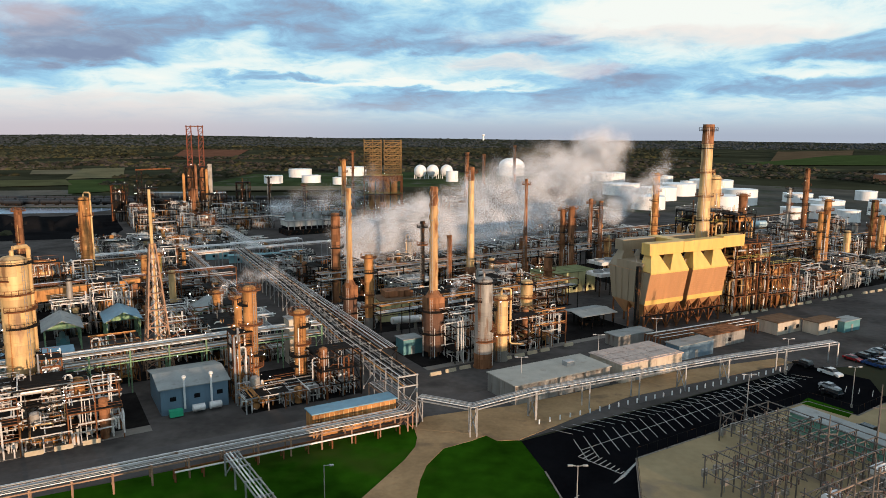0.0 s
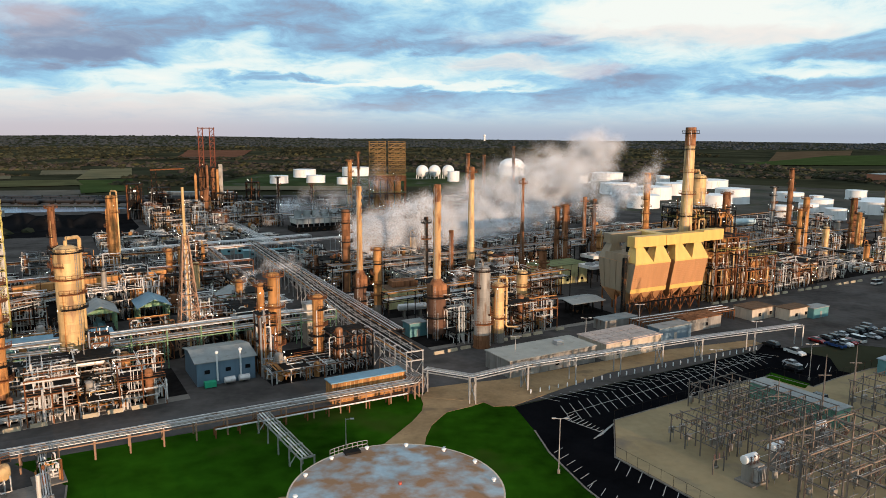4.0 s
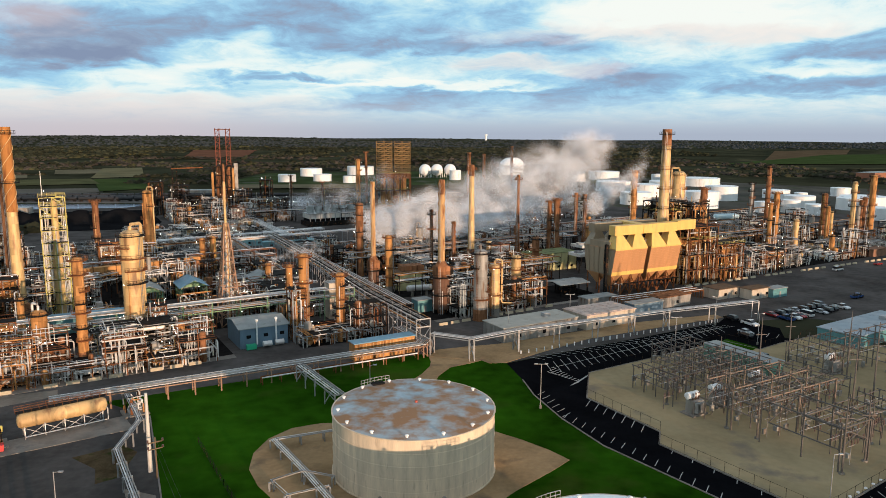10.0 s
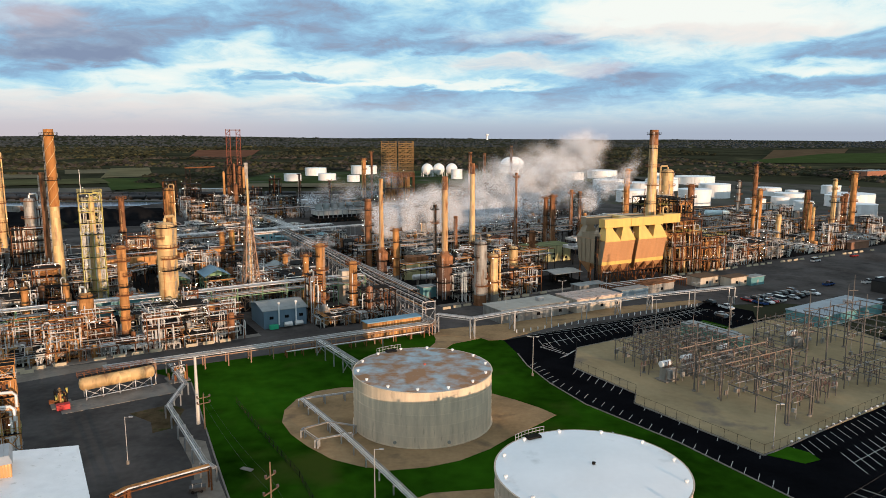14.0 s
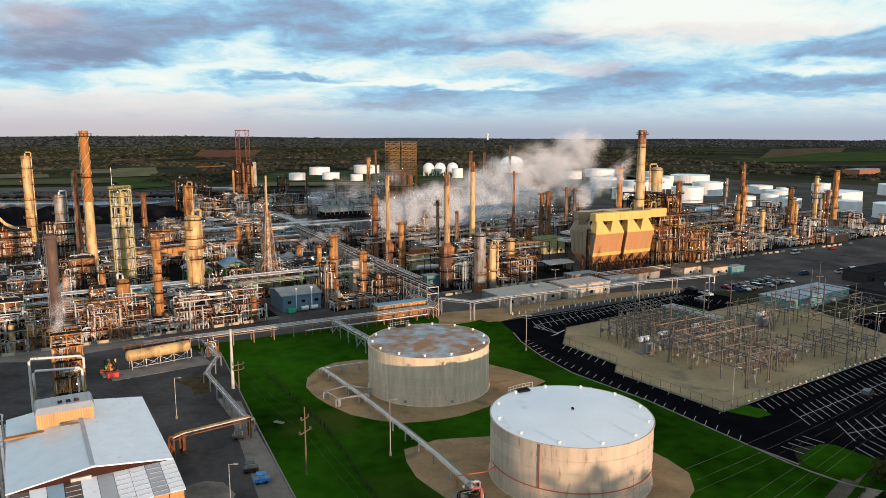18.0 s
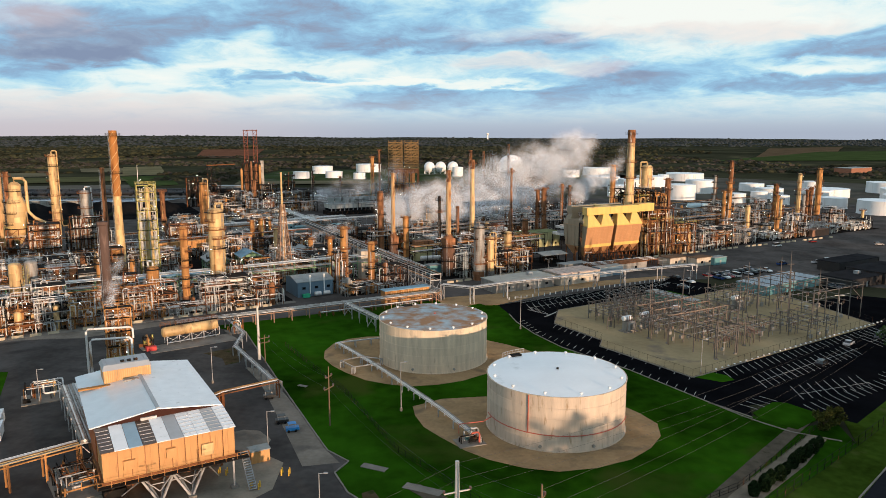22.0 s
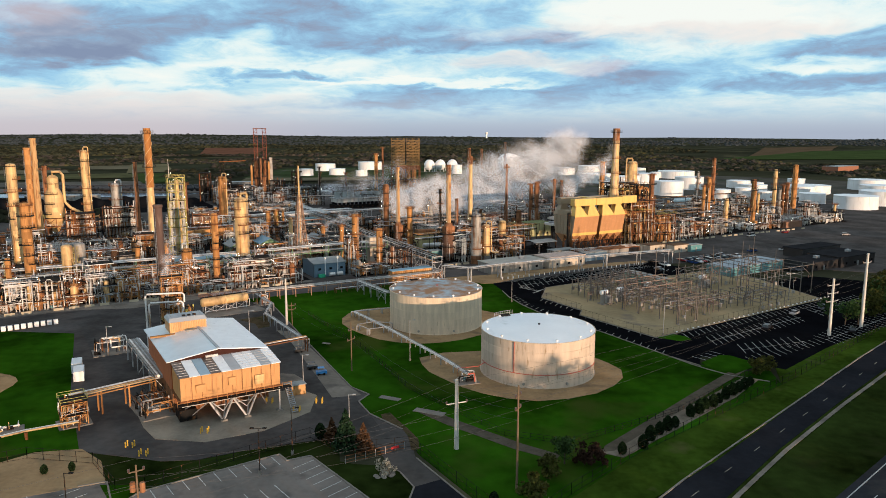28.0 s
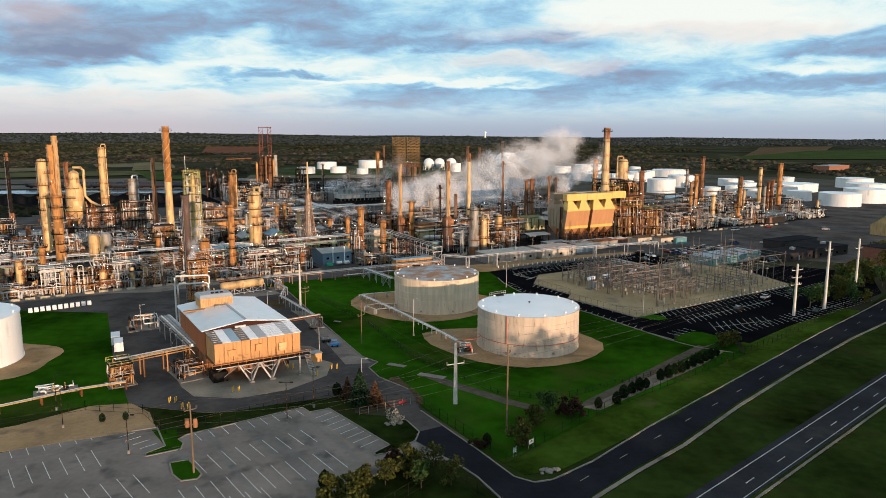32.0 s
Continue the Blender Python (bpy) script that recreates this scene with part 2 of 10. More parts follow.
# ---- mesh helpers ----
class Geo:
    """Gathers vertices and faces of one mesh."""

    def __init__(self):
        self.v, self.f, self.n = [], [], 0

    def add(self, vs, fs):
        o = self.n
        self.v.extend(vs)
        self.f.extend([tuple(i + o for i in f) for f in fs])
        self.n += len(vs)
        return self

    def box(self, cx, cy, z0, sx, sy, sz, rot=0.0):
        c, s = math.cos(radians(rot)), math.sin(radians(rot))
        vs = []
        for z in (z0, z0 + sz):
            for x, y in ((-sx / 2, -sy / 2), (sx / 2, -sy / 2), (sx / 2, sy / 2), (-sx / 2, sy / 2)):
                vs.append((cx + x * c - y * s, cy + x * s + y * c, z))
        return self.add(vs, [(3, 2, 1, 0), (4, 5, 6, 7), (0, 1, 5, 4), (1, 2, 6, 5), (2, 3, 7, 6), (3, 0, 4, 7)])

    def prism(self, pts, z0, z1):
        n = len(pts)
        vs = [(x, y, z0) for x, y in pts] + [(x, y, z1) for x, y in pts]
        fs = [tuple(range(n - 1, -1, -1)), tuple(range(n, 2 * n))]
        fs += [(i, (i + 1) % n, n + (i + 1) % n, n + i) for i in range(n)]
        return self.add(vs, fs)

    def beam(self, a, b, w, h=None):
        """A square bar from a to b."""
        a, b = Vector(a), Vector(b)
        d = b - a
        if d.length < 1e-6:
            return self
        d.normalize()
        ref = Vector((0, 0, 1)) if abs(d.z) < 0.95 else Vector((1, 0, 0))
        s = d.cross(ref).normalized() * (w / 2)
        u = s.cross(d).normalized() * ((h or w) / 2)
        vs = [tuple(p + k * s + l * u) for p in (a, b) for k, l in ((-1, -1), (1, -1), (1, 1), (-1, 1))]
        return self.add(vs, [(3, 2, 1, 0), (4, 5, 6, 7), (0, 1, 5, 4), (1, 2, 6, 5), (2, 3, 7, 6), (3, 0, 4, 7)])

    def tube(self, pts, r, n=8, caps=True):
        """A round pipe along a line of points, mitred at its bends."""
        pts = [Vector(p) for p in pts]
        rings = []
        for i, p in enumerate(pts):
            d = (pts[min(i + 1, len(pts) - 1)] - pts[max(i - 1, 0)]).normalized()
            ref = Vector((0, 0, 1)) if abs(d.z) < 0.9 else Vector((1, 0, 0))
            s = d.cross(ref).normalized()
            u = s.cross(d).normalized()
            rr = r[i] if isinstance(r, (list, tuple)) else r
            rings.append([tuple(p + rr * (math.cos(2 * math.pi * k / n) * s + math.sin(2 * math.pi * k / n) * u)) for k in range(n)])
        vs = [v for ring in rings for v in ring]
        fs = []
        for j in range(len(pts) - 1):
            fs += [(j * n + k, j * n + (k + 1) % n, (j + 1) * n + (k + 1) % n, (j + 1) * n + k) for k in range(n)]
        if caps:
            fs += [tuple(range(n - 1, -1, -1)), tuple(range(len(vs) - n, len(vs)))]
        return self.add(vs, fs)

    def spin(self, cx, cy, prof, n=24):
        """A body turned about the vertical at (cx, cy): prof is a list of (radius, z) from bottom to top."""
        vs = [(cx + r * math.cos(2 * math.pi * k / n), cy + r * math.sin(2 * math.pi * k / n), z) for r, z in prof for k in range(n)]
        fs = []
        for j in range(len(prof) - 1):
            fs += [(j * n + k, j * n + (k + 1) % n, (j + 1) * n + (k + 1) % n, (j + 1) * n + k) for k in range(n)]
        fs += [tuple(range(n - 1, -1, -1)), tuple(range(len(vs) - n, len(vs)))]
        return self.add(vs, fs)


def obj(name, geo, material, parent=None, label="", smooth=False):
    me = bpy.data.meshes.new(name)
    me.from_pydata(geo.v, [], geo.f)
    me.materials.append(material)
    if smooth:
        me.polygons.foreach_set("use_smooth", [True] * len(me.polygons))
        try:
            me.set_sharp_from_angle(angle=radians(40))
        except AttributeError:
            pass
    ob = new(name, me)
    if parent:
        ob.parent = parent
    if label:
        ob["label"] = label
    return ob


def part(name, geo, material, parent, label="", smooth=False):
    return obj(name, geo, material, parent, label, smooth)


def thing(name, label, category, group="", kind=""):
    return tagged(new(name), label, category, group, kind)


ANG = 30.0                     # the plant's grid against the x axis
CA, SA = math.cos(radians(ANG)), math.sin(radians(ANG))


def W(u, v):
    """Plant grid (u along the roads, v away from the highway) to the world."""
    return u * CA - v * SA, u * SA + v * CA


def patch(name, pts, z, material, label, category, thick=0.3):
    ob = obj(name, Geo().prism(pts, z - thick, z), material)
    return tagged(ob, label, category, kind="structure")
# ---- ground ----
def ground_height(x, y):
    d = math.hypot(x, y)
    far = max(0.0, min(1.0, (d - 1500) / 3300))
    hill = 20 * far ** 2.2 + 20 * far * max(0.0, min(1.0, (300 - x) / 2200))
    hill += far * 9 * noise.noise((x / 900, y / 900, 0.3)) + far * 4 * noise.noise((x / 260, y / 260, 1.7))
    return hill


g = Geo()
rings = [0, 60, 120, 200, 300, 420, 560, 720, 900, 1100, 1300, 1500, 1750, 2000, 2300, 2600, 2950, 3300, 3700, 4100, 4500, 4850]
NR = 120
vs, fs = [(0, 0, 0)], []
for r in rings[1:]:
    for k in range(NR):
        a = 2 * math.pi * k / NR
        x, y = r * math.cos(a), r * math.sin(a)
        vs.append((x, y, ground_height(x, y)))
for k in range(NR):
    fs.append((0, 1 + k, 1 + (k + 1) % NR))
for j in range(len(rings) - 2):
    o = 1 + j * NR
    fs += [(o + k, o + NR + k, o + NR + (k + 1) % NR, o + (k + 1) % NR) for k in range(NR)]
g.add(vs, fs)
LAND = mat("woodland_floor", (0.045, 0.046, 0.028), 0.95, var=0.6, scale=0.006, stain=0.3, stain_col=(0.11, 0.10, 0.055))
tagged(obj("ground", g, LAND, smooth=True), "olive woodland and field ground reaching the horizon", "ground", kind="structure")

patch("verge_grass", [(-420, -260), (60, -260), (420, 120), (420, 330), (300, 240), (137, 63), (86, 13), (20, -40), (-13, -40), (-60, -100), (-200, -130), (-230, 10), (-142, 62), (-111, 58), (-87, 9), (-70, -19), (-24, -5), (-20, -30), (-90, -50), (-230, -20), (-420, -80)], 0.04, ROUGH_GRASS, "rough green verge with mown strips", "grass", thick=0.2)
yard = [(-420, -100), (-142, 61), (-111, 58), (-87, 9), (-70, -21), (-53, -25), (-47, -24.5), (-38, -20), (-21, -14), (-7.5, -21), (-10.3, -10.9), (-17.6, -3), (-20.8, 4), (-18.9, 8.4), (-23.5, 13), (-29, 24.6), (-42.5, 53.5), (-60.5, 93), (-74, 101), (-3, 137), (17, 129), (88, 170), (118, 176), (185, 150), (300, 240), (420, 330), (420, 450), (60, 560), (-240, 560), (-420, 420)]
patch("plant_yard", yard, 0.10, YARD, "dark worn asphalt and oil-stained concrete plant yard", "yard")
field = [(-60.5, 93), (-42.5, 53.5), (-29, 24.6), (-23.5, 13), (-18.9, 8.4), (-20.8, 4), (-17.6, -3), (-10.3, -10.9), (-6.6, -22), (-2, -30), (8, -47), (20, -37), (34, -22), (78, 15), (80, 27), (70, 23), (57.8, 37), (45.5, 59.5), (31.5, 79), (25.6, 92.5), (21.6, 106), (20.2, 116), (17.5, 128.5), (-3, 137), (-74, 101)]
patch("grass_field", field, 0.12, GRASS, "mown dark green grass round the two tanks", "grass")
patch("west_grass", [(-230, 10), (-142, 61), (-111, 58), (-87, 9), (-70, -21), (-78, -21), (-150, -60), (-230, -60)], 0.13, GRASS, "mown green grass round a white tank", "grass")
patch("gravel_strip", [(-160, -74), (-88, -32), (-78, -21.5), (-70, -20), (-64, -25), (-59.5, -33), (-84, -44), (-160, -88)], 0.14, DIRT, "bare pale gravel strip beside the parking lot", "gravel")
patch("north_lot", [(17.5, 128.5), (20.2, 116), (21.6, 106), (25.6, 92.5), (31.5, 79), (45.5, 59.5), (57.8, 37), (63.6, 28.8), (66, 36), (74, 38), (79.5, 29.5), (84, 25.8), (107, 47), (137, 70), (160, 90), (178, 128), (150, 144), (128, 132), (101, 153), (104.5, 163.5), (92.5, 176), (88, 169.5)], 0.14, ASPH_NEW, "fresh black asphalt parking lot", "parking lot")
patch("hall_apron", [(-150, 66), (-142, 61), (-111, 58), (-87, 9), (-70, -21), (-53, -25), (-47, -24.5), (-38, -20), (-21, -14), (-14, -12), (-17.6, -3), (-20.8, 4), (-23.5, 13), (-29, 24.6), (-42.5, 53.5), (-60.5, 93), (-74, 101), (-88, 106), (-106.9, 87.4), (-123.5, 86.4), (-150, 72)], 0.11, mat("apron_asphalt", (0.084, 0.077, 0.072), 0.95, var=0.5, scale=0.07, stain=0.35, stain_col=(0.052, 0.048, 0.046), bump=0.4), "dark worn asphalt apron round the hall", "asphalt")
patch("plant_road", [(-190, 46), (-88, 106), (-74, 101.5), (-3, 137.5), (14, 137), (24, 136), (70, 162), (78, 178), (-3, 150), (-60, 120), (-190, 60)], 0.115, mat("grey_road", (0.105, 0.097, 0.092), 0.95, var=0.3, scale=0.12, stain=0.3, stain_col=(0.075, 0.070, 0.066), bump=0.3), "grey worn plant road along the units", "road")
patch("yard_edge_strip", [(-52.5, 62), (-46.2, 59.8), (-41.5, 49.5), (-28.8, 24.4), (-23.6, 13), (-20.5, 8), (-27, 6.5), (-33.5, 22), (-45.5, 50)], 0.12, mat("worn_strip", (0.23, 0.20, 0.165), 0.95, var=0.4, scale=0.12, stain=0.35, stain_col=(0.13, 0.115, 0.10), bump=0.4), "worn pale gravel strip along the grass", "gravel")
patch("dirt_patch", [(-67, 73.5), (-60, 79), (-56, 76), (-55, 66), (-58, 63.5), (-60.5, 69)], 0.125, mat("brown_earth", (0.085, 0.062, 0.035), 0.95, var=0.5, scale=0.3, stain=0.4, stain_col=(0.035, 0.045, 0.015), bump=0.5), "brown earth patch by the drum", "earth")
patch("worn_verge", [(-15.2, -3.3), (-13.4, -2.1), (-11.3, -6.6), (-9.2, -10.5), (-6.9, -15.5), (-6.6, -20.0), (-8.0, -20.5), (-9.0, -14.2), (-10.2, -11.0), (-14.6, -6.0)], 0.15, MATS["brown_earth"], "bare brown earth beside the gate", "earth")
patch("yard_island", [(-44.6, 20.7), (-42, 22.6), (-38.7, 22.1), (-35.4, 18), (-35.5, 14.3), (-38, 12.6), (-41.2, 13.2), (-44, 17)], 0.16, MATS["worn_strip"], "low worn gravel island in the yard", "gravel")
patch("road_shoulder", [(-150, 87), (-130.9, 98.5), (-111.1, 98.5), (-88, 108.5), (-86, 104.5), (-106.9, 88.5), (-123.5, 86.4), (-150, 72)], 0.12, MATS["worn_strip"], "pale worn concrete by the plant road", "concrete")
PAD = [(37.2, 121), (33.3, 104), (44.2, 85.5), (42.3, 79.6), (59.5, 53.6), (63.5, 56), (95, 78), (133, 103.5), (121, 158), (110, 154.5), (97, 147), (88.5, 141), (82.1, 149), (72.8, 143.5), (57.9, 134)]
patch("substation_pad", PAD, 0.26, GRAVEL, "pale gravel pad of the substation", "gravel pad")
patch("front_road", [(12.5, -55.3), (16.4, -54.2), (24.7, -47.2), (39.3, -31.8), (57, -14.5), (79.5, 7.4), (108.9, 36.2), (134.1, 59.6), (310, 226), (318, 214), (137.4, 50.5), (114.7, 31.5), (84.6, 3.1), (61.4, -19.6), (42.5, -39.7), (31.1, -50.1), (21.1, -60.4), (-60, -138), (-175, -248), (-185, -238), (-70, -130), (6.9, -60.4)], 0.10, mat("asphalt_road", (0.020, 0.021, 0.025), 0.9, var=0.35, scale=0.1, bump=0.3), "dark two-lane frontage road", "road")
patch("highway", [(-187.5, -260), (-70, -160), (47.5, -60), (95.5, -18), (360, 214), (352, 224), (105, 0), (37, -60), (-82, -160), (-201, -260)], 0.10, ASPH, "grey asphalt highway with painted lines", "road")
patch("entry_road", [(-12, -11), (-9.6, -11), (-7.4, -22), (-7.0, -24), (4.6, -43.5), (9.9, -53.2), (13, -55.2), (6.9, -60.6), (3.6, -53.4), (-0.7, -47), (-7.6, -38.9), (-7.0, -34.7), (-9.7, -29.2), (-11.9, -27.1), (-14, -20), (-20, -14)], 0.14, mat("entry_asphalt", (0.092, 0.084, 0.077), 0.9, var=0.35, scale=0.1, stain=0.3, stain_col=(0.06, 0.056, 0.052), bump=0.3), "worn asphalt entry road through the gate", "road")
patch("entry_road_end", [(-2.4, -31.8), (4.6, -43.5), (9.9, -53.2), (13, -55.2), (6.9, -60.6), (3.6, -53.4), (-0.7, -47), (-7.4, -38.9), (-6.9, -34.5)], 0.15, MATS["asphalt_road"], "fresh dark asphalt between gate and road", "road")
patch("south_lot", [(-170, -95), (-83.7, -44.4), (-69.7, -34.2), (-65.1, -31.5), (-63.5, -34.5), (-59.4, -32.8), (-54.5, -41.4), (-56.9, -44.5), (-56.4, -45.8), (-51.1, -42.6), (-51.5, -40.1), (-53.1, -38.4), (-52.3, -36.3), (-32.4, -22.3), (-30.4, -24.8), (-26.5, -22.9), (-12.4, -40.7), (-15, -44.1), (-14.5, -45.2), (-7.6, -39), (-0.7, -47), (-8, -46.5), (-15.3, -54.1), (-22.8, -60.6), (-60, -100), (-120, -140)], 0.12, mat("asphalt_grey", (0.21, 0.185, 0.163), 0.9, var=0.3, scale=0.1, stain=0.3, stain_col=(0.095, 0.088, 0.082), bump=0.3), "grey faded visitor parking lot", "parking lot")


def blob(cx, cy, r, seed, n=40, k=0.10):
    return [(cx + r * (1 + k * noise.noise((math.cos(2 * math.pi * i / n) * 1.6, math.sin(2 * math.pi * i / n) * 1.6, seed))) * math.cos(2 * math.pi * i / n),
             cy + r * (1 + k * noise.noise((math.cos(2 * math.pi * i / n) * 1.6, math.sin(2 * math.pi * i / n) * 1.6, seed))) * math.sin(2 * math.pi * i / n)) for i in range(n)]


patch("tank_berm", [(-16, 90), (-24, 89.5), (-29.5, 87), (-33, 82), (-34.3, 75.5), (-33.4, 69), (-30.3, 63), (-26, 57.5), (-20.5, 52), (-15, 49.2), (-9.5, 47.6), (-3, 48.8), (3, 51.5), (8.9, 56.5), (13, 61.5), (20, 68.5), (24, 73), (21, 77), (16, 81.9), (10.7, 86), (4, 90)], 0.16, DIRT, "bare brown earth round the rusty-roofed tank", "dirt")
patch("tank_berm", [(-8.3, 35), (-7.6, 30), (-5.6, 24), (-2.5, 19.5), (2.5, 13), (7, 9), (13, 5.8), (19, 4.4), (26, 5.8), (33, 9.2), (38, 14), (41.5, 19.5), (42.6, 25.5), (40.5, 31), (37.5, 36), (30, 41), (18, 42), (8, 41), (-2, 39.5)], 0.17, DIRT, "bare brown earth ring round the white-roofed tank", "dirt")
patch("tank_berm", blob(-121.5, 8, 19, 7.2, k=0.2), 0.17, DIRT, "bare earth ring round the western tank", "dirt")
patch("dirt_track", [(-16, 100), (-6, 96), (-1.8, 104), (-1.2, 113), (-0.2, 118.4), (2.8, 125.2), (8, 128.5), (11, 131), (14, 136), (-3.2, 136), (-2.2, 130), (-2.4, 126), (-4.2, 120.4), (-10.3, 107)], 0.16, DIRT, "pale dirt track crossing the grass", "track")
patch("dirt_patch", [(-2.6, 134), (11, 131), (13, 128.5), (17.2, 129), (26, 136.5), (43, 151), (66, 163), (92, 176), (91, 180), (60, 169), (36, 156), (17, 146), (7, 143), (-1, 140)], 0.19, DIRT, "bare dirt yard under the pipe bridge", "dirt")
patch("concrete_apron", [W(-150, 139), W(-40, 139), W(-6, 141), W(20, 142), W(20, 145), W(-150, 142.5)], 0.16, CONC, "stained concrete slab under the front unit", "slab")
patch("concrete_apron", [W(84, 147), W(158, 147), W(158, 149.5), W(84, 149.5)], 0.16, CONC, "stained concrete slab under the centre unit", "slab")
patch("gravel_skirt", [(-72, 5.6), (-62.6, -10), (-58, -15.6), (-47.8, -17), (-37.6, -11.5), (-30.4, -1.9), (-30.7, 7.9), (-35.7, 12), (-50, 6)], 0.15, mat("grit", (0.27, 0.235, 0.185), 0.95, var=0.3, scale=0.2, bump=0.4), "grey grit apron before the elevated building", "gravel")
patch("mulch_strip", [(26.5, -21), (29.8, -18.5), (41, -8.2), (61.2, 10.7), (70.7, 19.9), (73.5, 17.8), (64, 7), (43, -12.5), (31, -23.5)], 0.16, mat("mulch", (0.20, 0.17, 0.13), 0.95, var=0.4, scale=0.3, bump=0.5), "grey gravel bed under the shrub row", "gravel bed")
# dark sheets put under the units in place of their shade
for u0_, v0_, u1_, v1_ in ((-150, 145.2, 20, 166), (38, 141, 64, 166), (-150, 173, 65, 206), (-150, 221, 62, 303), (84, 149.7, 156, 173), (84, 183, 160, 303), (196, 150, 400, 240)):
    patch("unit_floor", [W(u0_, v0_), W(u1_, v0_), W(u1_, v1_), W(u0_, v1_)], 0.15, FLOOR_SHADE, "process unit floor coloured near-black for the shade on it", "floor")
patch("fence_verge", [(12, -52.5), (19, -50), (47, -25.2), (86, 13.8), (137, 63.6), (132, 66), (82, 27), (78, 15), (34, -22), (20, -37), (8, -47)], 0.118, mat("verge_green", (0.036, 0.066, 0.008), 0.95, var=0.8, scale=0.06, stain=0.2, stain_col=(0.085, 0.085, 0.03), bump=0.8), "rough green verge along the frontage road", "grass")
# ---- plant: kinds of things ----
LAMP = mat("lamp_glass", (1.0, 0.95, 0.86), 0.3, emit=14.0)
WHITE_P = mat("pale_lagging", (0.80, 0.77, 0.72), 0.5, 0.1, var=0.15, scale=0.6)
GRATE = mat("grating", (0.020, 0.018, 0.016), 0.75, 0.0, var=0.4, scale=1.5)
SHELLS = [CREAM, BUFF, BUFF, RUSTV, RUSTV, GREY_V]
PIPES = [CLAD, WHITE_P, CLAD, GREY_V, BUFF, RUST_STEEL, CREAM, DARK_STEEL]
FRAMES = [RUST_STEEL, RUST_STEEL, DARK_STEEL, STEEL, BUFF]


def uv(x, y):
    return x * CA + y * SA, -x * SA + y * CA


def ring_platform(z, r0, r1, a0, a1, n=10):
    """A curved grating deck with its guard rail."""
    g = Geo()
    pr = []
    for k in range(n + 1):
        a = radians(a0 + (a1 - a0) * k / n)
        c, s = math.cos(a), math.sin(a)
        pr.append((c, s))
    vs, fs = [], []
    for c, s in pr:
        vs += [(r0 * c, r0 * s, z), (r1 * c, r1 * s, z), (r1 * c, r1 * s, z + 0.22), (r0 * c, r0 * s, z + 0.22)]
    for k in range(n):
        o = 4 * k
        fs += [(o, o + 1, o + 5, o + 4), (o + 1, o + 2, o + 6, o + 5), (o + 2, o + 3, o + 7, o + 6), (o + 3, o, o + 4, o + 7)]
    g.add(vs, fs)
    for k in range(n + 1):
        c, s = pr[k]
        g.beam((r1 * c, r1 * s, z), (r1 * c, r1 * s, z + 1.15), 0.07)
        if k < n:
            d, e = pr[k + 1]
            for h in (0.6, 1.15):
                g.beam((r1 * c, r1 * s, z + h), (r1 * d, r1 * e, z + h), 0.07)
    return g


def ladder_geo(r, a, z0, z1):
    g = Geo()
    c, s = math.cos(radians(a)), math.sin(radians(a))
    for o in (-0.25, 0.25):
        g.beam((r * c - o * s, r * s + o * c, z0), (r * c - o * s, r * s + o * c, z1), 0.07)
    z = z0 + 0.4
    while z < z1:
        g.beam((r * c + 0.25 * s, r * s - 0.25 * c, z), (r * c - 0.25 * s, r * s + 0.25 * c, z), 0.06)
        z += 0.9
    return g


def lamp_geo(spots):
    g = Geo()
    for x, y, z in spots:
        g.spin(x, y, [(0.03, z - 0.1), (0.10, z - 0.03), (0.10, z + 0.05), (0.03, z + 0.1)], 5)
    return g


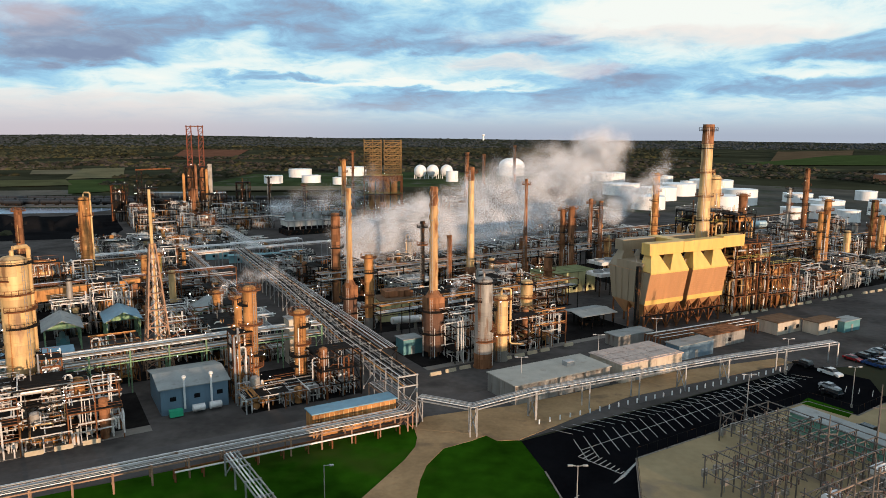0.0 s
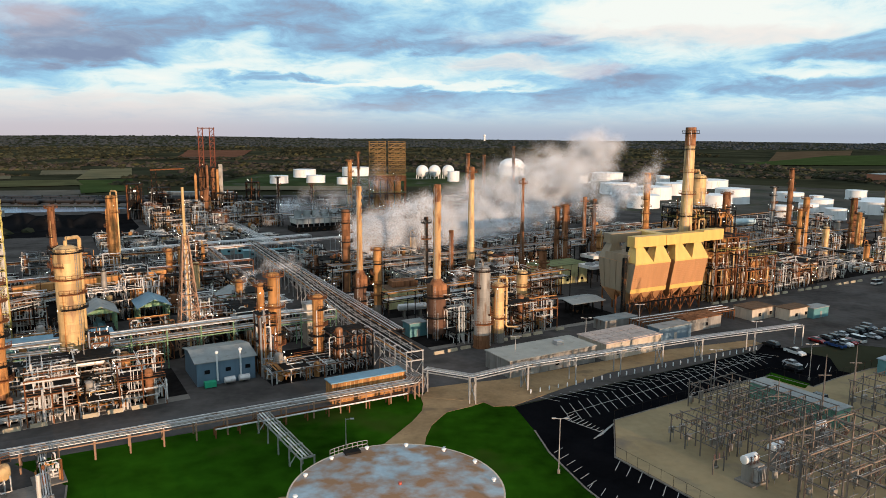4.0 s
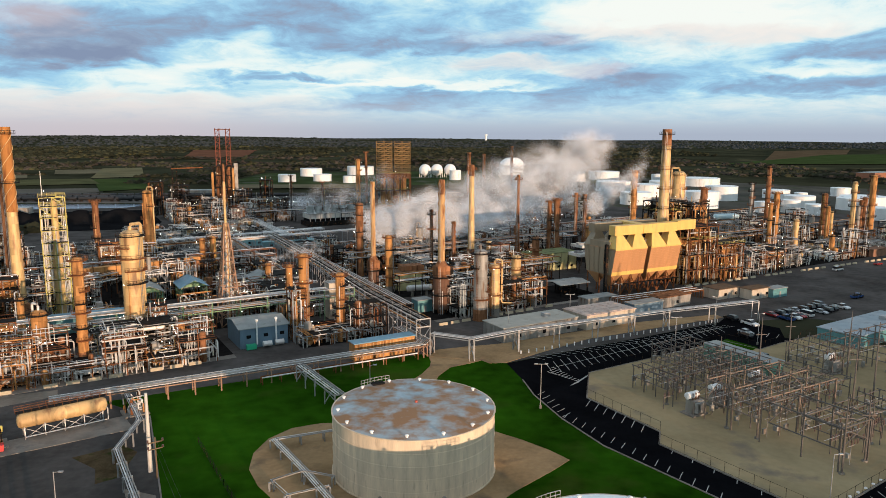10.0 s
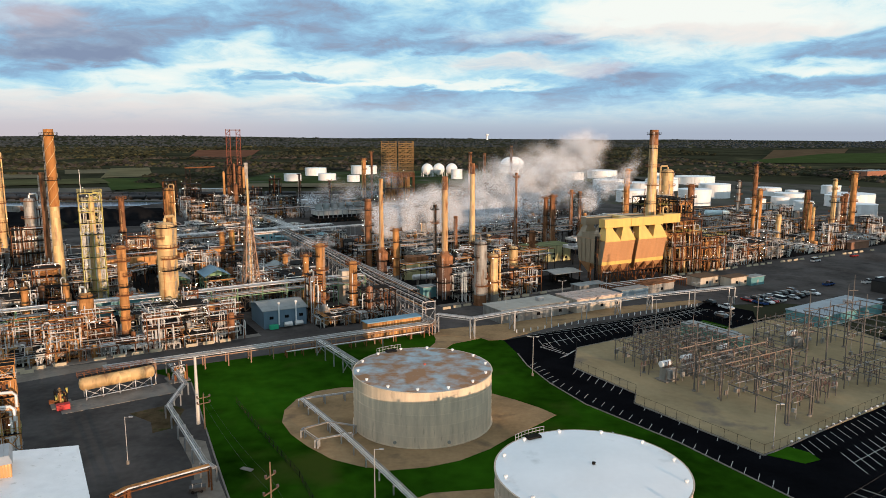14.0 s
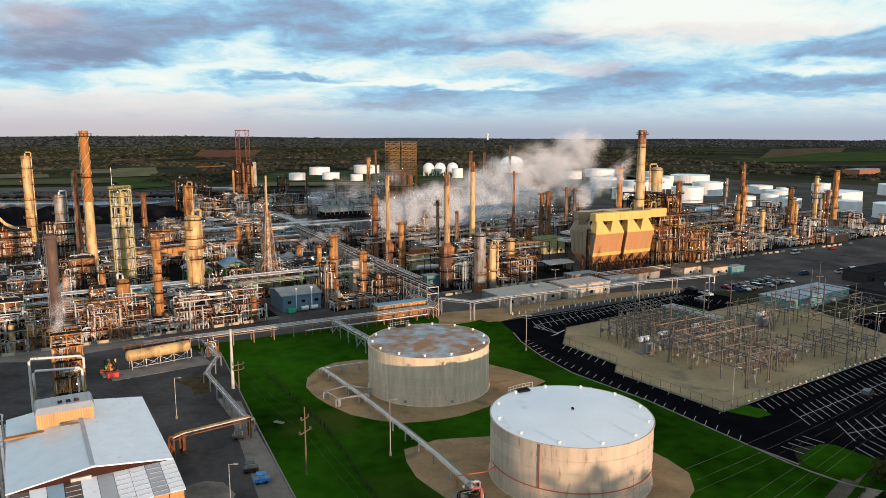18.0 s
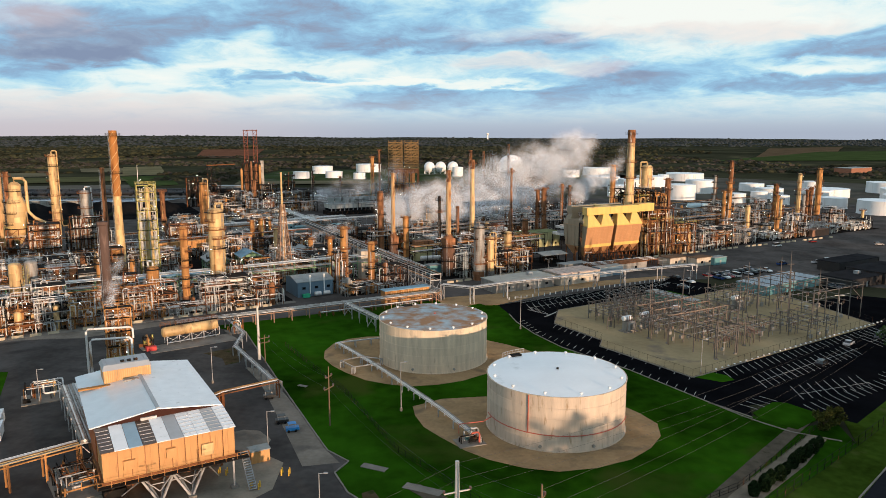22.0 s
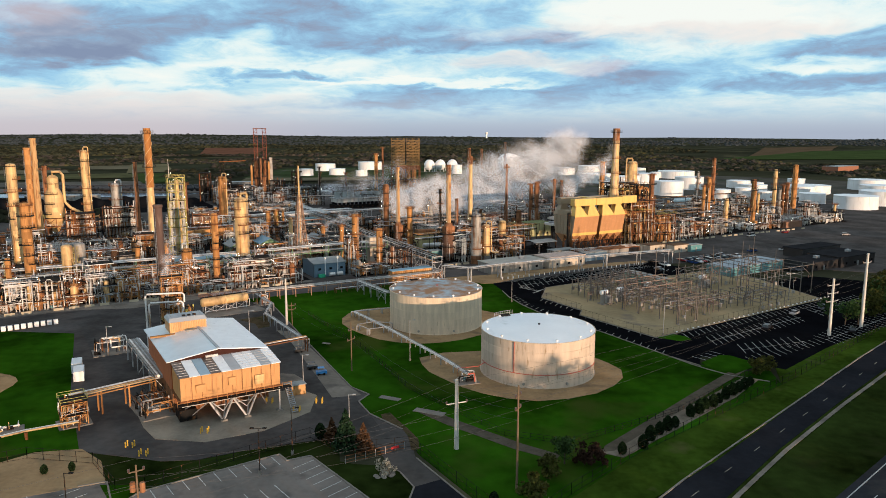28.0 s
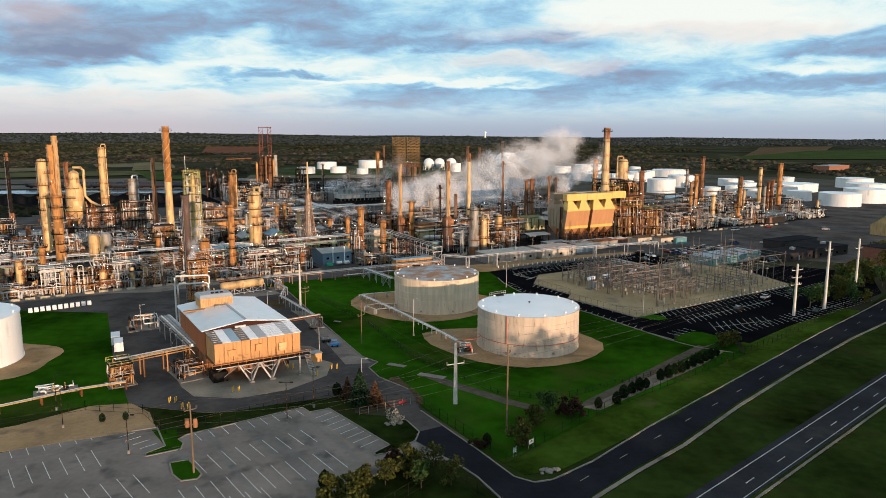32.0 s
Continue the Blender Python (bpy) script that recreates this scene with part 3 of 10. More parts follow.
def column(x, y, h, r, shell, label, plats=3, overhead=True, skirt=0.16, name="process_column", seed=0, neck=None, z0=0.1, lamps=2, lean=False):
    rng = random.Random(seed * 7 + int(x * 13 + y))
    t = thing(name, label, "process column", "process columns")
    t.location = (x, y, z0)
    t.rotation_euler[2] = rng.uniform(0, 6.28)
    hs = h * skirt
    part("skirt", Geo().spin(0, 0, [(r * 1.12, 0), (r * 1.12, 0.3), (r * 1.02, 0.3), (r * 1.02, hs)], 20), rng.choice([CONC, RUSTV]), t, smooth=True)
    prof, z = [(r, hs)], hs
    top = h - r * 0.5
    while z + 2.6 < top:
        z += 2.4
        rr = r
        if neck and z > h * neck[0]:
            rr = r * neck[1]
        prof += [(rr, z - 0.1), (rr + 0.09, z - 0.08), (rr + 0.09, z + 0.08), (rr, z + 0.1)]
    rt = r * (neck[1] if neck else 1)
    prof += [(rt, top)]
    part("shell", Geo().spin(0, 0, prof, 20), shell, t, smooth=True)
    part("head", Geo().spin(0, 0, [(rt, top), (rt * 0.92, top + r * 0.25), (rt * 0.6, top + r * 0.44), (0.1, top + r * 0.5)], 20), shell, t, smooth=True)
    for k in range(plats):
        z = hs + (top - hs) * (k + 1) / plats - (0.3 if k == plats - 1 else rng.uniform(0, 1.5))
        a = rng.uniform(0, 360)
        part("platform", ring_platform(z, r * 0.98, r + 1.1, a, a + (355 if k == plats - 1 else rng.uniform(120, 260))), rng.choice([GRATE, RUST_STEEL, DARK_STEEL, RUST_STEEL]), t)
    if not lean:
        part("ladder", ladder_geo(r + 0.35, rng.uniform(0, 360), 0.2, top), rng.choice([STEEL, YEL, RUST_STEEL]), t)
    if overhead:
        pr = max(0.14, r * 0.16)
        d = r + pr + 0.35
        part("overhead_pipe", Geo().tube([(0, 0, top), (0, 0, h + 1.0), (0.3, 0, h + 1.5), (d - 0.4, 0, h + 1.5), (d, 0, h + 1.1), (d, 0, h * 0.28), (d + 0.5, 0, h * 0.25), (d + 3.5, 0, h * 0.25)], pr, 8), rng.choice([CLAD, CREAM, shell]), t, smooth=True)
    for k in range(0 if lean else 3 if h > 14 else 1):
        a = rng.uniform(0, 6.28)
        q = (r + 0.18) 
        part("riser", Geo().tube([(q * math.cos(a), q * math.sin(a), 0.4), (q * math.cos(a), q * math.sin(a), h * rng.uniform(0.35, 0.85))], rng.uniform(0.07, 0.14), 6), rng.choice(PIPES), t, smooth=True)
    if lamps:
        part("lamp", lamp_geo([((r + 1.2) * math.cos(q), (r + 1.2) * math.sin(q), z2) for q, z2 in [(rng.uniform(0, 6.28), h * rng.uniform(0.15, 0.98)) for _ in range(lamps)]]), LAMP, t, "small white work lamp")
    return t


def stack(x, y, h, r0, r1, shaft, label, base_h=0.22, spiral=0, plats=1, tip=None, name="smokestack", z0=0.1, tip_frac=0.1, heater=1.5):
    rng = random.Random(int(x * 31 + y * 17))
    t = thing(name, label, "smokestack", "smokestacks")
    t.location = (x, y, z0)
    hb = h * base_h
    part("base", Geo().spin(0, 0, [(r0 * heater, 0), (r0 * heater, hb * 0.7), (r0 * heater * 0.85, hb * 0.72), (r0 * heater * 0.85, hb * 0.95), (r0 * 1.05, hb)], 16), rng.choice([DARK_STEEL, RUSTV]), t, smooth=True)
    n = 8
    prof = []
    zt = h * (1 - tip_frac) if tip else h
    for k in range(n + 1):
        z = hb + (zt - hb) * k / n
        rr = r0 + (r1 - r0) * min(1, k / n * 1.25)
        prof += [(rr, z - 0.05), (rr + 0.06, z - 0.05), (rr + 0.06, z + 0.05), (rr, z + 0.05)] if 0 < k < n else [(rr, z)]
    part("shaft", Geo().spin(0, 0, prof, 16), shaft, t, smooth=True)
    if tip:
        part("tip", Geo().spin(0, 0, [(r1 * 1.12, zt - 0.3), (r1 * 1.12, zt), (r1 * 1.02, zt + 0.2), (r1 * 1.02, h), (r1 * 0.8, h), (r1 * 0.8, h - 0.6)], 16), tip, t, "rust-dark stack tip", smooth=True)
    else:
        part("rim", Geo().spin(0, 0, [(r1 * 1.02, h - 0.8), (r1 * 1.15, h - 0.7), (r1 * 1.15, h), (r1 * 0.8, h), (r1 * 0.8, h - 0.5)], 16), shaft, t, smooth=True)
    if spiral:
        z_a, z_b = h * (1 - spiral), h - 0.6
        for s in range(3):
            pts = []
            for k in range(40):
                f = k / 39
                a = 2 * math.pi * (f * (z_b - z_a) / (r1 * 9) + s / 3)
                pts.append(((r1 + 0.1) * math.cos(a), (r1 + 0.1) * math.sin(a), z_a + f * (z_b - z_a)))
            part("helical_strake", Geo().tube(pts, 0.11, 4), shaft, t, smooth=True)
    for k in range(plats):
        z = h - 2.2 if k == 0 else h * (1 - (0.28 if plats < 4 else 0.13) * k)
        part("platform", ring_platform(z, r1 * 0.95, r1 + 1.2, 0, 360, 12), rng.choice([RUST_STEEL, GRATE]), t)
    part("ladder", ladder_geo(max(r0, r1) + 0.3, 250, 0.2, h - 1), STEEL, t)
    return t


def heater(x, y, h, r, box, label, shell):
    """A round fired heater with its convection box, under a stack."""
    t = thing("fired_heater", label, "fired heater", "fired heaters")
    t.location, t.rotation_euler[2] = (x, y, 0.1), radians(ANG)
    for k in range(8):
        a = k * math.pi / 4
        part("leg", Geo().beam((r * 0.9 * math.cos(a), r * 0.9 * math.sin(a), 0), (r * 0.9 * math.cos(a), r * 0.9 * math.sin(a), 1.8), 0.3), DARK_STEEL, t)
    prof = [(r, 1.7)]
    for k in range(1, 5):
        z = 1.7 + (h - 1.7) * k / 4
        prof += [(r, z - 0.12), (r + 0.12, z - 0.1), (r + 0.12, z + 0.1), (r, z + 0.12)]
    part("shell", Geo().spin(0, 0, prof, 22), shell, t, smooth=True)
    part("cone", Geo().spin(0, 0, [(r, h + 0.1), (box * 0.62, h + 0.9)], 22), shell, t, smooth=True)
    part("convection_box", Geo().box(0, 0, h + 0.7, box, box * 0.8, 3.6), RUSTV, t)
    part("header_box", Geo().box(box * 0.62, 0, h + 1.2, box * 0.25, box * 0.7, 2.4), DARK_STEEL, t)
    part("hood", Geo().spin(0, 0, [(box * 0.5, h + 4.3), (0.9, h + 6.3), (0.9, h + 6.8)], 12), RUSTV, t, smooth=True)
    for z in (h * 0.55, h + 0.6):
        part("platform", ring_platform(z, r, r + 1.2, 40, 300, 10), GRATE, t)
    part("ladder", ladder_geo(r + 0.4, 230, 0.2, h + 4), STEEL, t)
    for k in range(5):
        a = 0.7 + k * 1.2
        part("burner_pipe", Geo().tube([((r + 0.3) * math.cos(a), (r + 0.3) * math.sin(a), 0.3), ((r + 0.3) * math.cos(a), (r + 0.3) * math.sin(a), h * 0.7)], 0.11, 6), CLAD, t, smooth=True)
    return t


def structure(x, y, rot, nx, ny, bay, levels, frame_mat, label, name="steel_structure", decks=True, brace=True, w=0.32, rails=True, taper=0.0, z0=0.1, seed=0, lamps=3, simple=False):
    """An open steel frame: posts, beams, decks, braces and rails."""
    rng = random.Random(int(x * 7 + y * 3) + seed)
    t = thing(name, label, "steel structure", "steel structures")
    t.location, t.rotation_euler[2] = (x, y, z0), radians(rot)
    X, Y = nx * bay / 2, ny * bay / 2
    H = levels[-1]

    def k_at(z):
        return 1 - taper * z / H
    if simple:
        g, gd = Geo(), Geo()
        for i in range(nx + 1):
            for j in range(ny + 1):
                g.beam((-X + i * bay, -Y + j * bay, 0), (-X + i * bay, -Y + j * bay, H), w)
        prev = 0.0
        for z in levels:
            for i in range(nx + 1):
                g.beam((-X + i * bay, -Y, z), (-X + i * bay, Y, z), w * 0.85)
            for s in (-Y, Y):
                g.beam((-X, s, z), (X, s, z), w * 0.85)
                g.beam((-X, s, prev), (X, s, z), w * 0.6)
                g.beam((-X, s, z + 1.2), (X, s, z + 1.2), 0.08)
            gd.box(0, 0, z + w * 0.43, 2 * X + 0.4, 2 * Y + 0.4, 0.09)
            prev = z
        part("frame", g, frame_mat, t)["kind"] = "stuff"
        part("decking", gd, GRATE, t)["kind"] = "stuff"
        part("lamp", lamp_geo([(rng.uniform(-X, X), -Y - 0.3, rng.choice(levels) + rng.uniform(1.0, 2.2)) for _ in range(lamps)]), LAMP, t, "small white work lamps")["kind"] = "stuff"
        return t
    for i in range(nx + 1):
        for j in range(ny + 1):
            px, py = -X + i * bay, -Y + j * bay
            k = k_at(H)
            part("post", Geo().beam((px, py, 0), (px * k, py * k, H), w), frame_mat, t)
    for z in levels:
        g = Geo()
        k = k_at(z)
        for i in range(nx + 1):
            px = (-X + i * bay) * k
            g.beam((px, -Y * k, z), (px, Y * k, z), w * 0.85)
        for j in range(ny + 1):
            py = (-Y + j * bay) * k
            g.beam((-X * k, py, z), (X * k, py, z), w * 0.85)
        part("beam_frame", g, frame_mat, t)
        if decks:
            g = Geo()
            sx = rng.choice([1.0, 1.0, 0.6])
            g.box(-X * k * (1 - sx), 0, z + w * 0.43, 2 * X * k * sx + 0.5, 2 * Y * k + 0.5, 0.09)
            part("deck", g, GRATE, t)
            if rails:
                g = Geo()
                ex, ey = X * k + 0.2, Y * k + 0.2
                zz = z + w * 0.43
                for h in (0.6, 1.15):
                    for a, b in (((-ex, -ey), (ex, -ey)), ((ex, -ey), (ex, ey)), ((ex, ey), (-ex, ey)), ((-ex, ey), (-ex, -ey))):
                        g.beam((*a, zz + h), (*b, zz + h), 0.07)
                m = max(2, int(2 * ex / 2.2))
                for q in range(m + 1):
                    for ey2 in (-ey, ey):
                        g.beam((-ex + 2 * ex * q / m, ey2, zz), (-ex + 2 * ex * q / m, ey2, zz + 1.15), 0.07)
                part("guard_rail", g, rng.choice([YEL, frame_mat, STEEL]), t)
    if brace:
        prev = 0.0
        for li, z in enumerate(levels):
            k0, k1 = k_at(prev), k_at(z)
            for side in (-1, 1):
                g = Geo()
                for i in range(nx):
                    if (i + li) % 2 == 0 or nx == 1:
                        a, b = -X + i * bay, -X + (i + 1) * bay
                        g.beam((a * k0, side * Y * k0, prev), (b * k1, side * Y * k1, z), w * 0.6)
                        g.beam((b * k0, side * Y * k0, prev), (a * k1, side * Y * k1, z), w * 0.6)
                for j in range(ny):
                    if (j + li) % 2 == 0 or ny == 1:
                        a, b = -Y + j * bay, -Y + (j + 1) * bay
                        g.beam((side * X * k0, a * k0, prev), (side * X * k1, b * k1, z), w * 0.6)
                        g.beam((side * X * k0, b * k0, prev), (side * X * k1, a * k1, z), w * 0.6)
                part("brace", g, frame_mat, t)
            prev = z
    if lamps:
        part("lamp", lamp_geo([(rng.uniform(-X, X), rng.choice([-Y, Y]) - 0.3, rng.choice(levels) + rng.uniform(1.5, 2.4)) for _ in range(lamps)]), LAMP, t, "small white work lamps")
    return t


def drum(x, y, z, length, r, rot, shell, label, name="horizontal_drum", saddles=True, z0=0.1):
    t = thing(name, label, "pressure vessel", "horizontal drums")
    t.location, t.rotation_euler[2] = (x, y, z0), radians(rot)
    L2 = length / 2
    n = 16
    prof = [(-L2 - r * 0.45, 0.1), (-L2 - r * 0.3, 0.62 * r), (-L2, r), (-L2 * 0.33, r), (-L2 * 0.33, r + 0.05), (-L2 * 0.30, r + 0.05), (-L2 * 0.30, r), (L2, r), (L2 + r * 0.3, 0.62 * r), (L2 + r * 0.45, 0.1)]
    vs = [(px, pr * math.cos(2 * math.pi * k / n), z + pr * math.sin(2 * math.pi * k / n)) for px, pr in prof for k in range(n)]
    fs = [(j * n + k, (j + 1) * n + k, (j + 1) * n + (k + 1) % n, j * n + (k + 1) % n) for j in range(len(prof) - 1) for k in range(n)]
    fs += [tuple(range(n)), tuple(range(len(vs) - 1, len(vs) - n - 1, -1))]
    part("shell", Geo().add(vs, fs), shell, t, smooth=True)
    if saddles:
        for s in (-0.6, 0.6):
            part("saddle", Geo().box(s * L2, 0, 0, 0.5, 1.5 * r, z - 0.7 * r), CONC, t)
    part("nozzle", Geo().tube([(L2 * 0.3, 0, z + r * 0.9), (L2 * 0.3, 0, z + r + 0.9), (L2 * 0.3, r + 0.5, z + r + 0.9), (L2 * 0.3, r + 0.5, 0.3)], max(0.09, r * 0.16), 6), STEEL, t, smooth=True)
    return t


def way(rng, w, d, h):
    """A right-angled pipe run inside a box."""
    x, y = rng.uniform(-w, w), rng.uniform(-d, d)
    z = rng.choice([0.0, 0.0, h * rng.uniform(0.1, 0.5)])
    p = [(x, y, z)]
    z = h * rng.uniform(0.25, 1.0)
    p.append((x, y, z))
    for _ in range(rng.choice([1, 1, 2, 3])):
        if rng.random() < 0.6:
            x = rng.uniform(-w, w)
        else:
            y = rng.uniform(-d, d)
        p.append((x, y, z))
    if rng.random() < 0.75:
        p.append((x, y, h * rng.uniform(0, 0.35) if rng.random() < 0.6 else h * rng.uniform(0.6, 1.15)))
    out = [p[0]]
    for a, b, c in zip(p, p[1:], p[2:]):
        va, vc = Vector(b) - Vector(a), Vector(c) - Vector(b)
        ea, ec = min(0.3, va.length * 0.4), min(0.3, vc.length * 0.4)
        if va.length > 0.01 and vc.length > 0.01:
            out += [tuple(Vector(b) - va.normalized() * ea), tuple(Vector(b) + vc.normalized() * ec)]
    out.append(p[-1])
    return out


def piping(x, y, rot, w, d, h, n, label, seed, joined=False, mats=None, rmax=0.24):
    """A tangle of process pipes with their valves on a low plinth."""
    rng = random.Random(seed)
    t = thing("process_piping", label, "piping", "process piping")
    t.location, t.rotation_euler[2] = (x, y, 0.1), radians(rot)
    part("plinth", Geo().box(0, 0, -0.2, 2 * w + 1, 2 * d + 1, 0.45), CONC, t)
    mats = mats or (rng.sample(PIPES, 3) if joined else PIPES)
    if joined:
        by = {}
        for _ in range(n):
            m = rng.choice(mats)
            by.setdefault(m.name, (m, Geo()))[1].tube(way(rng, w, d, h), rng.uniform(0.09, rmax), 6)
        for m, g in by.values():
            part("pipework", g, m, t, smooth=True)["kind"] = "stuff"
    else:
        for _ in range(n):
            part("pipe", Geo().tube(way(rng, w, d, h), rng.uniform(0.07, rmax), 7), rng.choice(mats), t, smooth=True)
    for _ in range(1 if joined else max(2, n // 8)):
        q = rng.uniform(0.35, 0.6)
        px, py = rng.uniform(-w, w), rng.uniform(-d, d)
        part("pump", Geo().tube([(px - q * 1.6, py, 0.75), (px - q * 0.6, py, 0.75), (px - q * 0.55, py, 0.75), (px + q * 1.4, py, 0.75)], [q * 0.9, q * 0.9, q * 0.6, q * 0.6], 8).box(px, py, 0.2, q * 3.2, q * 1.4, 0.3), rng.choice([TEAL, DARK_STEEL, DARK_STEEL, STEEL, RUST_STEEL]), t, smooth=True)
    return t


def exchanger(x, y, rot, n, label, shell):
    t = thing("heat_exchanger", label, "heat exchanger", "heat exchangers")
    t.location, t.rotation_euler[2] = (x, y, 0.1), radians(rot)
    for i in range(n):
        z = 1.3 + i * 1.7
        part("shell", Geo().tube([(-3.2, 0, z), (-3.0, 0, z), (-2.99, 0, z), (2.6, 0, z), (2.61, 0, z), (3.1, 0, z)], [0.72, 0.72, 0.55, 0.55, 0.7, 0.7], 12), shell, t, smooth=True)
    for s in (-1.8, 1.8):
        part("saddle", Geo().box(s, 0, 0, 0.4, 1.2, 0.9), CONC, t)
    part("pipe", Geo().tube([(1.8, 0, 1.3 + 1.7 * n - 1.2), (1.8, 0, 1.7 * n + 1.6), (1.8, 2.5, 1.7 * n + 1.6), (1.8, 2.5, 0.2)], 0.2, 8), STEEL, t, smooth=True)
    return t


def fin_fan(x, y, rot, nx, z, label):
    """An air cooler bank on legs."""
    t = thing("air_cooler", label, "air cooler", "air coolers")
    t.location, t.rotation_euler[2] = (x, y, 0.1), radians(rot)
    for i in range(nx):
        part("fan_bay", Geo().box(i * 5 - (nx - 1) * 2.5, 0, z, 4.7, 8, 1.2), CLAD, t)
        part("fan_ring", Geo().spin(i * 5 - (nx - 1) * 2.5, 0, [(1.9, z + 1.2), (2.0, z + 1.9), (1.8, z + 1.9), (1.75, z + 1.3)], 16), STEEL, t, smooth=True)
    for i in range(nx + 1):
        for s in (-3.7, 3.7):
            part("leg", Geo().beam((i * 5 - nx * 2.5, s, 0), (i * 5 - nx * 2.5, s, z), 0.3), DARK_STEEL, t)
    return t


def rack(pts, width, z, npipes, label, frame_mat, step=7.0, levels=1, pipe_mats=None, seed=0, r=(0.07, 0.17), name="pipe_rack", joined=False):
    """A pipe bridge along a line of points: bents, stringers and its pipes."""
    rng = random.Random(seed)
    t = thing(name, label, "pipe rack", "pipe racks")
    gj, pj = Geo(), {}
    P = [Vector((*p, 0)) for p in pts]
    for a, b in zip(P, P[1:]):
        d = (b - a).normalized()
        s = Vector((-d.y, d.x, 0)) * (width / 2)
        n = max(1, int((b - a).length / step))
        for i in range(n + 1):
            c = a.lerp(b, i / n)
            bars = [("post", c + q * s + Vector((0, 0, 0.1)), c + q * s + Vector((0, 0, z + (levels - 1) * 2.2)), 0.26) for q in (-1, 1)]
            bars += [("cross_beam", c - s * 1.1 + Vector((0, 0, z + lv * 2.2 - 0.12)), c + s * 1.1 + Vector((0, 0, z + lv * 2.2 - 0.12)), 0.26) for lv in range(levels)]
            if z > 3.5 and i % 3 == 0:
                bars += [("brace", c - q * s + Vector((0, 0, 0.4)), c + q * s + Vector((0, 0, z - 0.4)), 0.15) for q in (-1, 1)]
            for nm, p0, p1, bw in bars:
                if joined:
                    gj.beam(p0, p1, bw)
                else:
                    part(nm, Geo().beam(p0, p1, bw), frame_mat, t)
        if z > 3:
            for q in (-1, 1):
                part("stringer", Geo().beam(a + q * s + Vector((0, 0, z - 0.35)), b + q * s + Vector((0, 0, z - 0.35)), 0.22), frame_mat, t)
    mats = pipe_mats or PIPES
    for lv in range(levels):
        for k in range(npipes):
            o = -width / 2 + width * (k + 0.5) / npipes
            rr = rng.uniform(*r)
            line = []
            for i, p in enumerate(P):
                d1 = (P[min(i + 1, len(P) - 1)] - P[max(i - 1, 0)]).normalized()
                if 0 < i < len(P) - 1:
                    da, db = (P[i] - P[i - 1]).normalized(), (P[i + 1] - P[i]).normalized()
                    d1 = (da + db).normalized()
                    m = 1 / max(0.5, d1.dot(da))
                else:
                    m = 1
                nrm = Vector((-d1.y, d1.x, 0))
                line.append(tuple(p + nrm * o * m + Vector((0, 0, z + lv * 2.2 + rr))))
            pm = rng.choice(mats)
            if joined:
                pj.setdefault(pm.name, (pm, Geo()))[1].tube(line, rr, 6)
            else:
                part("pipe", Geo().tube(line, rr, 8), pm, t, smooth=True)
    if joined:
        part("frame", gj, frame_mat, t)["kind"] = "stuff"
        for pm, g in pj.values():
            part("pipe_run", g, pm, t, smooth=True)["kind"] = "stuff"
    return t


def gable_shed(x, y, rot, L, D, h, roof_h, roof_mat, wall_mat, label, open_sides=False, name="shed"):
    t = thing(name, label, "shed", "sheds")
    t.location, t.rotation_euler[2] = (x, y, 0.1), radians(rot)
    if open_sides:
        for px in (-L / 2 + 0.3, -L / 6, L / 6, L / 2 - 0.3):
            for py in (-D / 2 + 0.3, D / 2 - 0.3):
                part("post", Geo().beam((px, py, 0), (px, py, h), 0.35), wall_mat, t)
        for s in (-1, 1):
            part("gable", Geo().add([(s * (L / 2 - 0.2), -D / 2, h), (s * (L / 2 - 0.2), D / 2, h), (s * (L / 2 - 0.2), 0, h + roof_h), (s * (L / 2 - 0.45), -D / 2, h), (s * (L / 2 - 0.45), D / 2, h), (s * (L / 2 - 0.45), 0, h + roof_h)], [(0, 1, 2), (5, 4, 3), (0, 3, 4, 1), (1, 4, 5, 2), (2, 5, 3, 0)]), wall_mat, t)
        rng = random.Random(int(x))
        part("compressor", Geo().box(0, 0, 0.1, L * 0.5, D * 0.35, 1.6).tube([(-L * 0.3, 0, 2.2), (L * 0.3, 0, 2.2)], 0.8, 10), rng.choice([TEAL, DARK_STEEL]), t)
    else:
        part("wall", Geo().add([(-L / 2, -D / 2, 0), (L / 2, -D / 2, 0), (L / 2, D / 2, 0), (-L / 2, D / 2, 0), (-L / 2, -D / 2, h), (L / 2, -D / 2, h), (L / 2, D / 2, h), (-L / 2, D / 2, h), (-L / 2, 0, h + roof_h), (L / 2, 0, h + roof_h)],
                               [(0, 1, 5, 4), (2, 3, 7, 6), (3, 2, 1, 0), (1, 2, 6, 9, 5), (3, 0, 4, 8, 7)]), wall_mat, t)
    for s in (-1, 1):
        e = D / 2 + 0.5
        k = roof_h / (D / 2)
        part("roof_slope", Geo().add([(-L / 2 - 0.5, s * e, h - 0.5 * k), (L / 2 + 0.5, s * e, h - 0.5 * k), (L / 2 + 0.5, 0, h + roof_h + 0.02), (-L / 2 - 0.5, 0, h + roof_h + 0.02),
                                      (-L / 2 - 0.5, s * e, h - 0.5 * k + 0.18), (L / 2 + 0.5, s * e, h - 0.5 * k + 0.18), (L / 2 + 0.5, 0, h + roof_h + 0.2), (-L / 2 - 0.5, 0, h + roof_h + 0.2)],
                                     [(0, 1, 2, 3), (7, 6, 5, 4), (0, 4, 5, 1), (1, 5, 6, 2), (2, 6, 7, 3), (3, 7, 4, 0)]), roof_mat, t)
    return t


